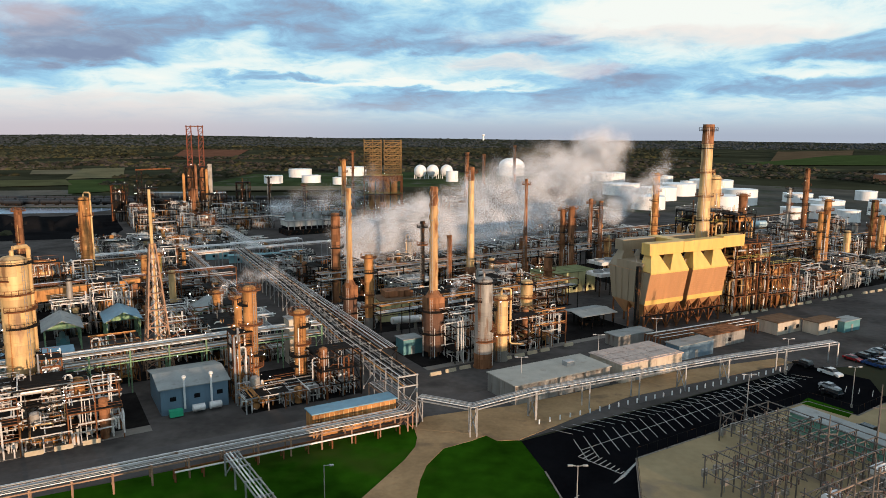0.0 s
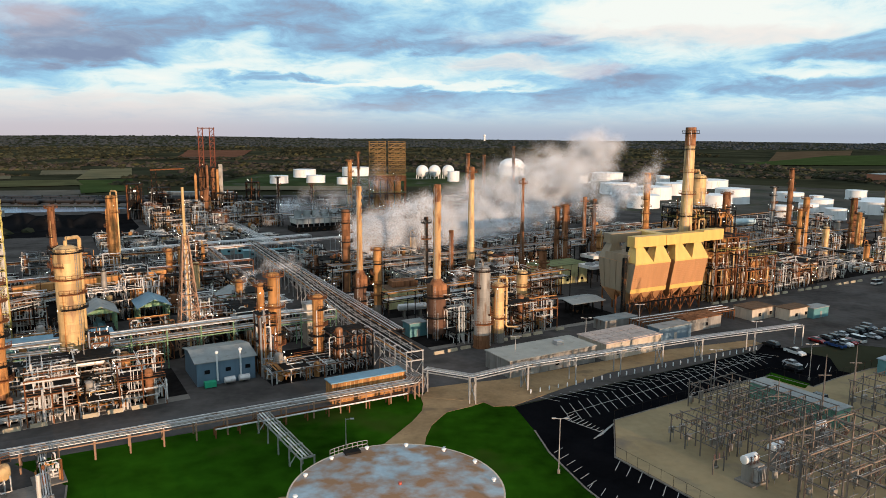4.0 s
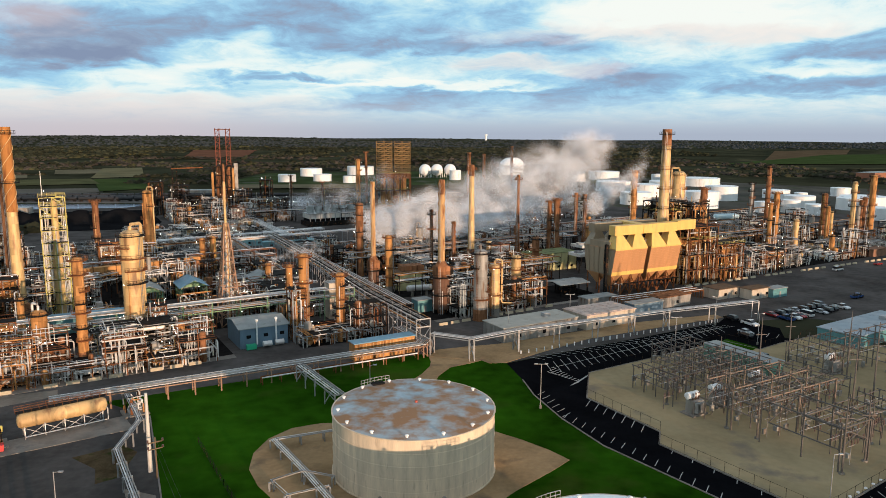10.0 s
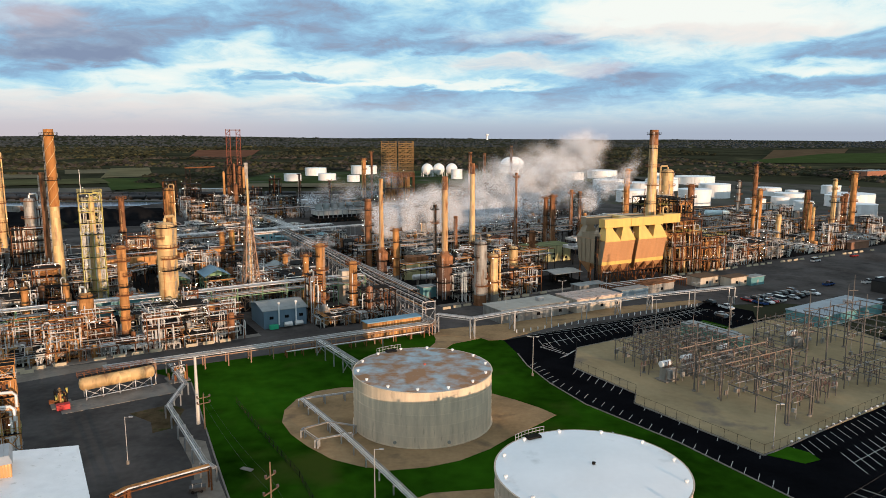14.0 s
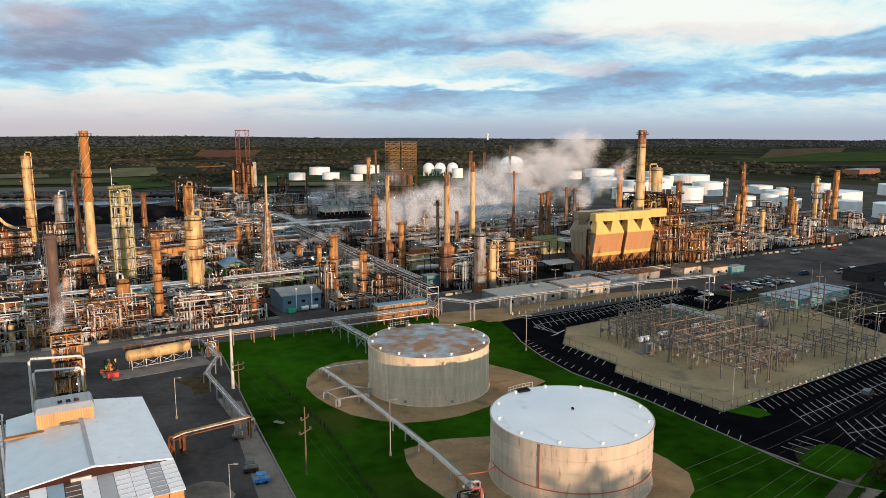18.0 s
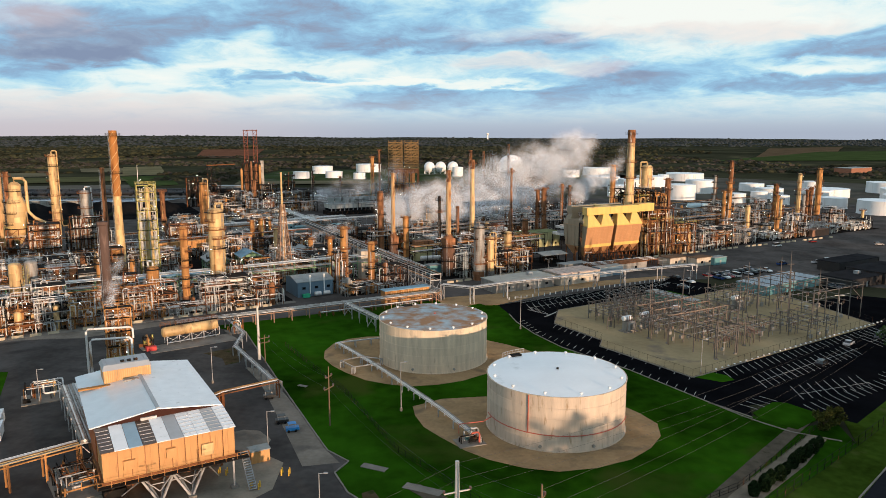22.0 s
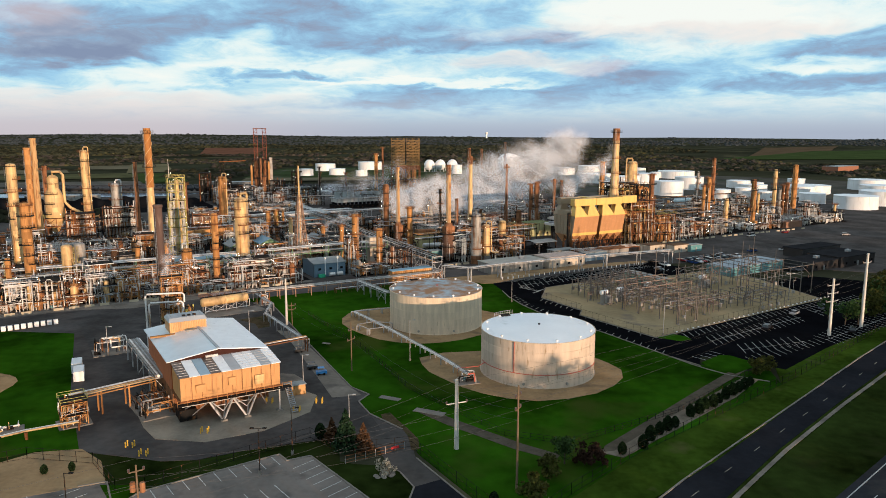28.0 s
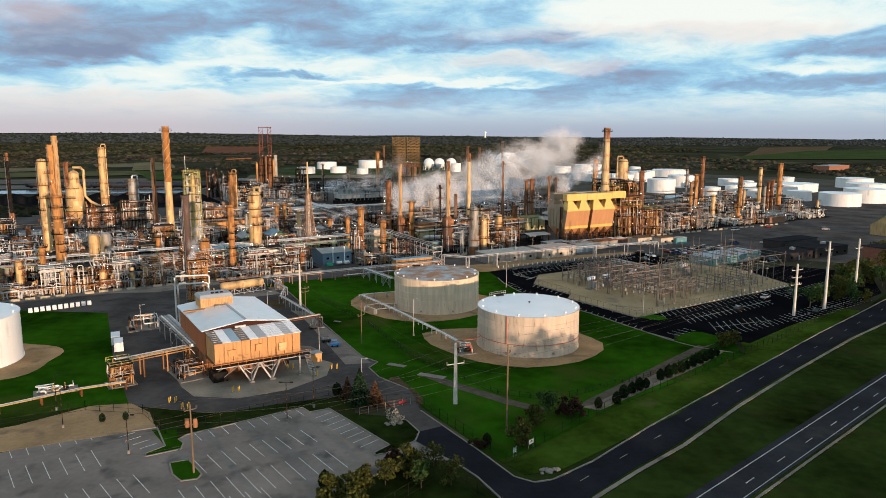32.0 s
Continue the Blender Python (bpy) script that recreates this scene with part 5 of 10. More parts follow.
# cooling tower: a long box with fan stacks on top
ct = thing("cooling_tower", "long grey cooling tower with a row of fan stacks", "cooling tower")
ct.location, ct.rotation_euler[2] = (-67.0, 419, 0.1), radians(29.5)
part("basin", Geo().box(0, 0, 0, 47, 15, 3.0), DARK_STEEL, ct)
board = mat("pale_board", (0.62, 0.59, 0.54), 0.7, var=0.2, scale=0.4, stain=0.25, stain_col=(0.40, 0.37, 0.32), streak=True)
part("fill_box", Geo().box(0, 0, 3.0, 44, 12, 1.8), BLACK, ct, "dark open air inlet")
part("casing", Geo().box(0, 0, 4.8, 45, 13, 3.0), board, ct)
part("deck", Geo().box(0, 0, 7.8, 46, 14, 0.4), STEEL, ct)
for i in range(8):
    part("fan_shroud", Geo().spin(-19.6 + 5.6 * i, 0, [(2.5, 8.2), (2.2, 9.6), (2.45, 12.2), (2.25, 12.2), (2.0, 9.6), (2.0, 8.4), (0.3, 8.4)], 20), GREY_ROOF, ct, smooth=True)
for i in range(14):
    part("louvre_post", Geo().box(-22.0 + 44 * i / 13, -6.6, 3.0, 0.4, 0.3, 4.8), STEEL, ct)
for z in (8.7, 9.3):
    part("guard_rail", Geo().beam((-23, -6.9, z), (23, -6.9, z), 0.1), STEEL, ct)

# ---- baghouse ----
bh = thing("baghouse", "sunlit orange-tan twin hopper precipitator on raking legs", "baghouse")
bh.location, bh.rotation_euler[2] = (63.4, 205.4, 0.1), radians(28)
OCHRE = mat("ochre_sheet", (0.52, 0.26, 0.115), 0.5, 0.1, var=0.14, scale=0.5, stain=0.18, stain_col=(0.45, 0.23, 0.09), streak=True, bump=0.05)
# front funnels and ducts sun-gold; roof, side and rear sheets greyed for shade
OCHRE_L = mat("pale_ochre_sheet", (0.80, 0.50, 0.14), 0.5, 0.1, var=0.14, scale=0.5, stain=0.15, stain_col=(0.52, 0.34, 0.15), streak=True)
SHADE_GREY = mat("shade_grey_sheet", (0.33, 0.255, 0.17), 0.5, 0.15, var=0.18, scale=0.4, stain=0.25, stain_col=(0.26, 0.19, 0.13), streak=True)
HEXA = [(3, 2, 1, 0), (4, 5, 6, 7), (0, 1, 5, 4), (1, 2, 6, 5), (2, 3, 7, 6), (3, 0, 4, 7)]


def frustum(x0, x1, y0, y1, z0, a0, a1, b0, b1, z1):
    """A sheet-metal transition between two level rectangles."""
    return Geo().add([(x0, y0, z0), (x1, y0, z0), (x1, y1, z0), (x0, y1, z0), (a0, b0, z1), (a1, b0, z1), (a1, b1, z1), (a0, b1, z1)], HEXA)


for x0, x1 in ((-1.4, 13.8), (15.7, 30.8)):
    xm = (x0 + x1) / 2
    # the casing widens upward to its shoulder line, front and back
    part("casing", frustum(x0, x1, 0.2, 14.2, 7.9, x0, x1, -1.7, 16.0, 17.6), OCHRE, bh)
    part("roof", Geo().box(xm, 7.2, 17.6, x1 - x0 - 0.1, 11.0, 2.4), SHADE_GREY, bh)
    part("sill_band", frustum(x0 - 0.05, x1 + 0.05, 0.12, 0.4, 7.8, x0 - 0.05, x1 + 0.05, -0.16, 0.3, 9.2), OCHRE_L, bh, "pale band along the panel's foot")
    part("shoulder_band", Geo().box(xm, -1.6, 17.3, x1 - x0 + 0.1, 0.35, 0.5), OCHRE_L, bh)
    w = (x1 - x0) / 2
    for k in range(2):
        f0 = x0 + w * k
        nx = f0 + (w - 3.0) * (0.62 if k else 0.38)
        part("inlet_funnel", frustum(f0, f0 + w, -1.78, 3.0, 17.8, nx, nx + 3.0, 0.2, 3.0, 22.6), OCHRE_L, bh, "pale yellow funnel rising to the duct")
        part("outlet_funnel", frustum(f0, f0 + w, 11.5, 16.1, 17.7, nx, nx + 3.0, 11.5, 14.2, 22.6), SHADE_GREY, bh, "rear funnel coloured grey for the shaded side")
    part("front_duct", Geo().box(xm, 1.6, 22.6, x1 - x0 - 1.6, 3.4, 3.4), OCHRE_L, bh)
    part("rear_duct", Geo().box(xm, 12.9, 22.6, x1 - x0 - 1.6, 3.4, 3.2), SHADE_GREY, bh)
    for k in range(12):
        z = 9.6 + k * 0.66
        part("siding_rib", Geo().box(xm, 0.2 - 1.9 * (z - 7.9) / 9.7 - 0.02, z, x1 - x0, 0.08, 0.07), OCHRE, bh)
    for k in range(3):
        hw = (x1 - x0) / 6
        hx = x0 + hw * (2 * k + 1)
        for hy in (3.6, 10.6):
            part("hopper", frustum(hx - 0.4, hx + 0.4, hy - 0.4, hy + 0.4, 3.6, hx - hw + 0.1, hx + hw - 0.1, hy - 3.4, hy + 3.4, 7.9), OCHRE, bh)
    for k in range(7):
        part("roof_rail", Geo().beam((x0 + 0.3 + w * k / 3.1, 4.6, 20.0), (x0 + 0.3 + w * k / 3.1, 4.6, 21.2), 0.09), STEEL, bh)
    part("roof_fan", Geo().spin(xm - 2, 7.4, [(1.1, 20.0), (1.1, 21.6), (0.7, 22.0), (0.7, 22.6)], 12), DARK_STEEL, bh, smooth=True)
    part("roof_box", Geo().box(xm + 3.4, 7.4, 20.0, 4.2, 3.0, 1.6), RUSTV, bh)
part("gap_ladder", ladder_geo(0.3, 200, 2.0, 20.0), DARK_STEEL, bh).location = (14.8, 1.6, 0)
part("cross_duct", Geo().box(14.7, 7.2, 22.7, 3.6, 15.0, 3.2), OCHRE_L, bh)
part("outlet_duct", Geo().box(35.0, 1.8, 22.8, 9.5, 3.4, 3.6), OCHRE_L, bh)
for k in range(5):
    part("stiffener", Geo().beam((-1.55, 2.2 + 2.5 * k, 8.0), (-1.55, 1.2 + 3.0 * k, 17.5), 0.3), SHADE_GREY, bh)
part("side_sheet", Geo().add([(-1.46, 0.3, 8.0), (-1.46, 14.1, 8.0), (-1.46, 15.9, 17.5), (-1.46, -1.6, 17.5), (-1.40, 0.3, 8.0), (-1.40, 14.1, 8.0), (-1.40, 15.9, 17.5), (-1.40, -1.6, 17.5)], HEXA), SHADE_GREY, bh, "grey-tan side sheeting toned for shade")
part("side_riser", Geo().box(-2.2, 2.4, 0.2, 1.0, 1.0, 19.0), DARK_STEEL, bh)
part("gas_main", Geo().tube([(30.9, 6, 17.2), (35, 6, 17.2), (43, 6.5, 16.8), (50, 7.0, 16.0)], 1.7, 14), BUFF, bh, smooth=True)
for k in range(8):
    for yy in (0.6, 7.2, 13.8):
        px = -1.0 + 31.4 * k / 7
        part("leg", Geo().beam((px, yy, 0), (px, yy, 7.9), 0.4), RUST_STEEL, bh)
for k in range(7):
    px = -1.0 + 31.4 * k / 7
    q = 31.4 / 7
    for s0, s1 in ((px, px + q), (px + q, px)):
        part("brace", Geo().beam((s0, 0.5, 0.3), (s1, 0.5, 7.6), 0.24), RUST_STEEL, bh)
part("walkway", Geo().box(14.6, -0.6, 4.6, 33, 1.5, 0.12), GRATE, bh)
for z in (5.2, 5.7):
    part("guard_rail", Geo().beam((-1.8, -1.3, z), (31, -1.3, z), 0.08), RUST_STEEL, bh)
boiler = {}
boiler[101] = structure(101.0, 232.0, 26, 3, 2, 5.0, [6, 12, 18, 23], RUST_STEEL, "rusty boiler frame full of ducts beside the baghouse", lamps=10)
boiler[115] = structure(115.0, 240.0, 26, 3, 2, 5.0, [5, 10, 15], RUST_STEEL, "rusty pipe-filled frame beside the baghouse", lamps=8)
boiler[106] = structure(106.0, 252.0, 26, 2, 2, 5.0, [8, 16, 24, 30], DARK_STEEL, "dark steel tower behind the baghouse", lamps=8)
boiler[95] = structure(95.0, 252.0, 26, 3, 2, 5.0, [10, 20, 27, 31], DARK_STEEL, "dark boiler tower beside the tall stack", lamps=8)

bsid = random.Random(61)
for bt, bw, bd, bhgt in ((boiler[101], 7.5, 5, 23), (boiler[115], 7.5, 5, 15), (boiler[106], 5, 5, 30), (boiler[95], 7.5, 5, 31)):
    by_m = {}
    for k in range(70):
        pm = bsid.choice([BUFF, RUST_STEEL, CLAD, CREAM, DARK_STEEL])
        by_m.setdefault(pm.name, (pm, Geo()))[1].tube(way(bsid, bw, bd, bhgt), bsid.uniform(0.1, 0.4), 6)
    for pm, g in by_m.values():
        part("pipe_run", g, pm, bt, smooth=True)["kind"] = "stuff"
    for k in range(4):
        z = bhgt * (k + 0.3) / 4
        part("casing_box", Geo().box(bsid.uniform(-3, 3), bsid.uniform(-2, 2), z, bsid.uniform(3, 6), bsid.uniform(3, 5), bsid.uniform(2, 4)), bsid.choice([BUFF, RUSTV, GREY_V, DARK_STEEL]), bt)
# ---- plant: pipe racks ----
GREENISH = [CLAD, STEEL, DARK_STEEL, GREY_V, RUST_STEEL, BUFF]
rack([W(-24, 121.5), W(63, 119.0), W(65.5, 121.5), W(65.5, 137)], 3.6, 3.6, 7, "low pipe rack of silver lines beside the grass", MATS["dusty_pink_steel"], 5.5, pipe_mats=[CLAD, STEEL, CLAD, GREY_V], seed=1)
rack([W(20, 118.6), W(61, 117.6)], 1.6, 1.6, 3, "low sleeper rack with rusty supports on the grass edge", RUST_STEEL, 4.5, pipe_mats=[CLAD, BUFF, RUST_STEEL], seed=2)
rack([W(66.5, 124), W(68, 162), W(74, 222), W(80, 306)], 4.2, 6.6, 6, "main two-level pipe rack running through the plant", STEEL, 6, 2, [CLAD, GREY_V, STEEL, BUFF, DARK_STEEL], 3, (0.07, 0.17))
rack([W(56, 215), W(60, 306)], 4.0, 6.0, 7, "silver pipe rack parallel to the main one", STEEL, 9, 2, GREENISH, 18, (0.07, 0.17))
rack([W(40, 250), W(46, 310)], 5.0, 6.0, 9, "broad silver pipe rack in the middle yard", STEEL, 10, 1, GREENISH, 19, (0.08, 0.2), joined=True)
rack([W(75, 150), W(78, 200), W(84, 300)], 4.0, 6.4, 7, "second pipe rack beside the main one", DARK_STEEL, 9, 1, GREENISH, 4, joined=True)
rack([W(-150, 169), W(-60, 169), W(3, 168), W(44, 169), W(64, 168)], 5.0, 7.6, 9, "two-level pipe rack on green and grey supports", GREEN, 8, 2, [CLAD, CLAD, STEEL, GREY_V, BUFF], 5)
rack([W(-140, 216), W(-20, 216), W(0, 232)], 4.0, 7.5, 6, "pipe rack between process units", DARK_STEEL, 9, 2, GREENISH, 6, joined=True)
rack([W(-30, 247), W(64, 252)], 5.0, 8.5, 8, "dark pipe rack beyond the sheds", RUST_STEEL, 9, 2, GREENISH, 7, joined=True)
rack([W(66.5, 119), W(73, 109.5), W(88, 110.5), W(141, 106), W(176, 101)], 2.6, 6.0, 5, "pipe bridge of silver lines along the parking lot", STEEL, 12, 1, [CLAD, CLAD, STEEL], 8)
rack([W(84, 176), W(158, 180)], 4.5, 8.0, 7, "pipe rack inside the centre unit", DARK_STEEL, 9, 2, GREENISH, 9)
rack([W(84, 222), W(210, 230)], 5.0, 9.0, 8, "pipe rack behind the centre unit", DARK_STEEL, 10, 2, GREENISH, 10, joined=True)
rack([W(84, 268), W(300, 280)], 5.0, 8.0, 7, "far pipe rack behind the steam", STEEL, 10, 1, GREENISH, 11, joined=True)
rack([W(215, 190), W(400, 196)], 5.0, 8.0, 7, "pipe rack through the eastern units", DARK_STEEL, 10, 2, GREENISH, 12, joined=True)
rack([W(60, 306), W(240, 318)], 6.0, 8.0, 6, "broad pale pipe rack across the far yard", STEEL, 12, 1, [CLAD, STEEL, WHITE], 13, joined=True)
rack([W(-100, 305), W(84, 312)], 6.0, 7.0, 7, "long rack of steel lines at the yard's end", STEEL, 12, 1, GREENISH, 14, joined=True)
rack([W(60, 420), W(130, 424), W(160, 380), W(240, 372)], 5.0, 8.0, 6, "far pipe rack by the coke drums", DARK_STEEL, 12, 2, GREENISH, 15, joined=True)
rack([W(92, 318), W(96, 420)], 6.0, 6.0, 8, "broad silver rack towards the cooling tower", STEEL, 12, 1, [CLAD, STEEL, WHITE], 71, joined=True)
rack([W(20, 330), W(118, 338)], 6.0, 6.0, 8, "broad silver rack across the far yard", STEEL, 12, 1, [CLAD, STEEL, WHITE], 72, joined=True)
rack([W(245, 240), W(420, 250)], 6.0, 7.0, 7, "pipe rack before the tank farm", STEEL, 12, 1, GREENISH, 16, joined=True)
rack([W(300, 290), W(480, 300)], 6.0, 5.0, 7, "far pipe rack among white tanks", STEEL, 14, 1, GREENISH, 17, joined=True)

# long tan duct across the left unit
du = thing("insulated_duct", "long rust-orange insulated duct on posts", "duct")
a, b = Vector((*W(-14, 238), 0)), Vector((*W(32, 244), 0))
part("duct", Geo().beam(a + Vector((0, 0, 9)), b + Vector((0, 0, 9.4)), 3.0, 3.4), BUFF, du)
for k in range(7):
    c = a.lerp(b, k / 6)
    part("post", Geo().beam(c, c + Vector((0, 0, 7.6)), 0.4), RUST_STEEL, du)
    part("stiffener", Geo().box(c.x, c.y, 7.2, 0.3, 3.3, 3.9, ANG), RUST_STEEL, du)

# ---- plant: process units on the grid ----
KEEP = [(c[0], c[1], c[3] + 2.2) for c in COLS] + [(s[0], s[1], s[3] * 1.5 + 2.0) for s in STACKS]
KEEP += [(-65.2, 166.6, 6), (-122.6, 176.1, 6.5), (-197.3, 212, 9), (74.5, 218, 16.5), (101, 232, 10), (115, 240, 10), (106, 252, 8), (95, 252, 9), (-33, 448, 16), (-164, 494, 14), (-67, 419, 24), (-141, 117, 4),
         (-95, 405, 12), (-53, 410, 12), (-55, 153, 12), (-11.8, 220, 8), (-8, 211.5, 4.5), (48, 262, 9), (47.5, 212.5, 8), (-98.5, 181, 4), (-84.5, 188.5, 4), (-6, 184.5, 3), (-34, 176, 3), (-181.5, 205, 6), (-108.5, 124.5, 2.5), (-77.5, 142, 2.5), (*W(-28, 192.5), 4.0), (*W(-20, 192.5), 4.0), (*W(-12, 192.5), 4.0), (*W(-4, 192.5), 4.0), (*W(5, 192.5), 4.0), (*W(8, 216), 7), (*W(22, 216), 7), (*W(48, 216), 6), (*W(-12, 238), 3), (*W(-3, 239.5), 3), (*W(6, 240.5), 3), (*W(15, 242), 3), (*W(24, 243), 3), (*W(32, 244), 3), (*W(132, 163), 9), (*W(148, 160), 10)]
LINES = [((-24, 121), (63, 119), 4), ((66.5, 124), (68, 162), 5), ((68, 162), (74, 222), 5), ((74, 222), (80, 306), 5), ((75, 150), (84, 300), 4), ((-150, 169), (64, 168), 4.5), ((-140, 216), (-20, 216), 4), ((-30, 247), (64, 252), 4.5),
         ((84, 176), (158, 180), 4), ((84, 222), (210, 230), 4.5), ((84, 268), (300, 280), 4), ((215, 190), (400, 196), 4), ((60, 306), (240, 318), 4), ((245, 240), (420, 250), 4)]


def clear(u, v, rad):
    x, y = W(u, v)
    if any(math.hypot(x - a, y - b) < c + rad for a, b, c in KEEP):
        return False
    for (u0, v0), (u1, v1), w in LINES:
        d = Vector((u1 - u0, v1 - v0))
        f = max(0, min(1, ((u - u0) * d.x + (v - v0) * d.y) / d.length_squared))
        if math.hypot(u - u0 - f * d.x, v - v0 - f * d.y) < w * 0.5 + rad * 0.6:
            return False
    return True


PIPE_LABELS = ["tangle of silver and rusty process pipes with pumps", "dense insulated pipework on a concrete plinth", "sunlit steel pipe manifold with valves"]
FRAME_LABELS = ["open rusty steel frame carrying decks and pipes", "dark steel process structure with guard rails", "braced steel frame with grating decks"]


def unit(u0, u1, v0, v1, cell, seed, kinds, hmax=14.0, joined=False, fill=0.92, pipes=16):
    rng = random.Random(seed)
    nu, nv = int((u1 - u0) / cell), int((v1 - v0) / cell)
    for i in range(nu):
        for j in range(nv):
            u = u0 + (i + 0.5) * cell + rng.uniform(-0.8, 0.8)
            v = v0 + (j + 0.5) * cell + rng.uniform(-0.8, 0.8)
            kind = rng.choices(list(kinds), list(kinds.values()))[0]
            sd = rng.randrange(10 ** 6)
            if rng.random() > fill or not clear(u, v, cell * 0.42):
                continue
            x, y = W(u, v)
            rot = ANG + rng.choice([0, 90])
            c = cell * 0.42
            if kind == "pipe":
                piping(x, y, rot, c, c, rng.uniform(2.5, 6.5), pipes, rng.choice(PIPE_LABELS), sd, joined)
            elif kind == "frame":
                n = rng.choice([2, 2, 3, 4])
                step = rng.uniform(3.2, 4.6)
                lv = [step * (k + 1) for k in range(max(1, min(n, int(hmax / step))))]
                fm = rng.choice(FRAMES)
                t = structure(x, y, rot, rng.choice([1, 2]), rng.choice([1, 1, 2]), cell * 0.38, lv, fm, rng.choice(FRAME_LABELS), seed=sd, w=0.28, simple=joined)
                for _ in range(2 if joined else 6):
                    part("pipe", Geo().tube(way(rng, c * 0.8, c * 0.8, lv[-1] * 1.1), rng.uniform(0.09, 0.26), 6), rng.choice(PIPES), t, smooth=True)
                for z in lv:
                    if rng.random() < (0.35 if joined else 0.75):
                        q = rng.uniform(0.5, 0.95)
                        part("drum", Geo().tube([(-c * 0.7, 0, z + q + 0.3), (-c * 0.66, 0, z + q + 0.3), (c * 0.66, 0, z + q + 0.3), (c * 0.7, 0, z + q + 0.3)], [q * 0.6, q, q, q * 0.6], 12), rng.choice(SHELLS + [CLAD]), t, smooth=True)
            elif kind == "vessel":
                column(x, y, rng.uniform(0.45, 1.0) * hmax, rng.uniform(0.7, 1.5), rng.choice(SHELLS), rng.choice(["insulated vertical vessel with platforms", "slim process column with a ladder", "weathered upright process drum"]), rng.choice([1, 2, 3]), rng.random() < 0.5, seed=sd, name="vertical_vessel", lean=joined)
            elif kind == "exch":
                exchanger(x, y, rot, rng.choice([1, 2, 2]), "stacked shell-and-tube heat exchangers on saddles", rng.choice(SHELLS))
                piping(*W(u + 1, v + c * 0.8), ANG, c, 0.9, 4.5, 7, rng.choice(PIPE_LABELS), sd, joined)
            elif kind == "drum":
                drum(x, y, rng.uniform(1.8, 3.6), cell * 0.62, rng.uniform(0.8, 1.4), rot, rng.choice(SHELLS), "horizontal insulated drum on concrete saddles")
                piping(*W(u, v + c * 0.7), ANG, c, 0.9, 5.0, 7, rng.choice(PIPE_LABELS), sd, joined)
            elif kind == "fan":
                fin_fan(x, y, ANG, 2, rng.uniform(6, 9), "raised bank of air coolers")
            elif kind == "shed":
                flat_building(x, y, ANG, cell * 0.6, cell * 0.5, rng.uniform(2.8, 4.0), rng.choice([CREAM, TEAL, GREY_V, GREEN]), GREY_ROOF, "small plain equipment shelter with a flat roof", 1, 0, name="equipment_shelter", category="shelter")


unit(-150, 22, 142.5, 165, 7.4, 11, dict(pipe=6, exch=1.4, vessel=1.4, drum=1), 10, pipes=9, fill=0.5)
unit(37, 63, 141, 166, 6.5, 12, dict(pipe=5, exch=2, drum=1), 8, pipes=14, fill=0.6, joined=True)
unit(84, 158, 148, 173, 7.4, 17, dict(pipe=5, exch=1.5, vessel=2, drum=1), 15, pipes=14, fill=0.5, joined=True)
unit(-130, -20, 175, 212, 12, 13, dict(exch=2, vessel=3, fan=1, shed=0.7), 18, joined=True, fill=0.5)
unit(84, 215, 184, 264, 13, 18, dict(exch=1, vessel=3, fan=1.5, shed=0.7), 18, joined=True, fill=0.4)
unit(-150, 62, 222, 302, 14, 16, dict(vessel=3, fan=1.5), 16, joined=True, fill=0.35)
unit(218, 400, 150, 236, 14, 22, dict(vessel=3, drum=1.5), 12, joined=True, fill=0.4)

# crowded modules, some built low and some tall, set close together over the units
MODS = {}
for cls, h, n, s0, nm, lb in (("low", 5.0, 9, 100, "pump_module", "low crowded pump module with silver pipes"), ("mid", 9.4, 10, 200, "process_module", "dense pipework threaded through a rusty steel frame"), ("high", 15.0, 8, 300, "tower_module", "tall steel module of pipes, decks and vessels")):
    MODS[cls] = [(module(s0 + k, 9.2, h, nm, lb), [False]) for k in range(n)]
FARP = {cls: [[(m, np.array(g.v), g.f) for _, g, m, _ in module_pieces(s0 + 50 + k, 9.6, h)] for k in range(5)] for cls, h, s0 in (("low", 4.0, 100), ("mid", 7.5, 200), ("high", 15.0, 300))}
BIG = [(c[0], c[1], c[3] + 1.6) for c in COLS] + [(s_[0], s_[1], s_[3] * 1.5 + 1.5) for s_ in STACKS] + KEEP[len(COLS) + len(STACKS):]


def fill_modules(u0, u1, v0, v1, cell, seed, weights, fill=1.0, far=""):
    rng = random.Random(seed)
    acc = {}
    for i in range(int((u1 - u0) / cell)):
        for j in range(max(1, int((v1 - v0) / cell))):
            u, v = u0 + (i + 0.5) * cell + rng.uniform(-0.5, 0.5), v0 + (j + 0.5) * cell + rng.uniform(-0.5, 0.5)
            cls = rng.choices(["low", "mid", "high"], weights)[0]
            pick = rng.randrange(1000)
            if -38 < u < 14 and 172 < v < 191:
                cls = "low"
            rot = ANG + 90 * rng.randrange(4)
            x, y = W(u, v)
            if rng.random() > fill or any(math.hypot(x - a, y - b) < c + (1.0 if k < len(COLS) else 2.6) for k, (a, b, c) in enumerate(BIG)):
                continue
            m = pose(x, y, 0.12, 0, 0, rot)
            if far:
                M = np.array(m)
                for mt, vs, fs in FARP[cls][pick % 5]:
                    acc.setdefault(mt.name, (mt, Geo()))[1].add([tuple(q) for q in (vs @ M[:3, :3].T + M[:3, 3]).tolist()], fs)
                continue
            t, used_ = MODS[cls][pick % len(MODS[cls])]
            if used_[0]:
                copy_thing(t, m)
            else:
                used_[0] = True
                t.matrix_basis = m
    for mt, g in acc.values():
        tagged(obj("far_process_unit", g, mt), far, "process unit", kind="stuff")


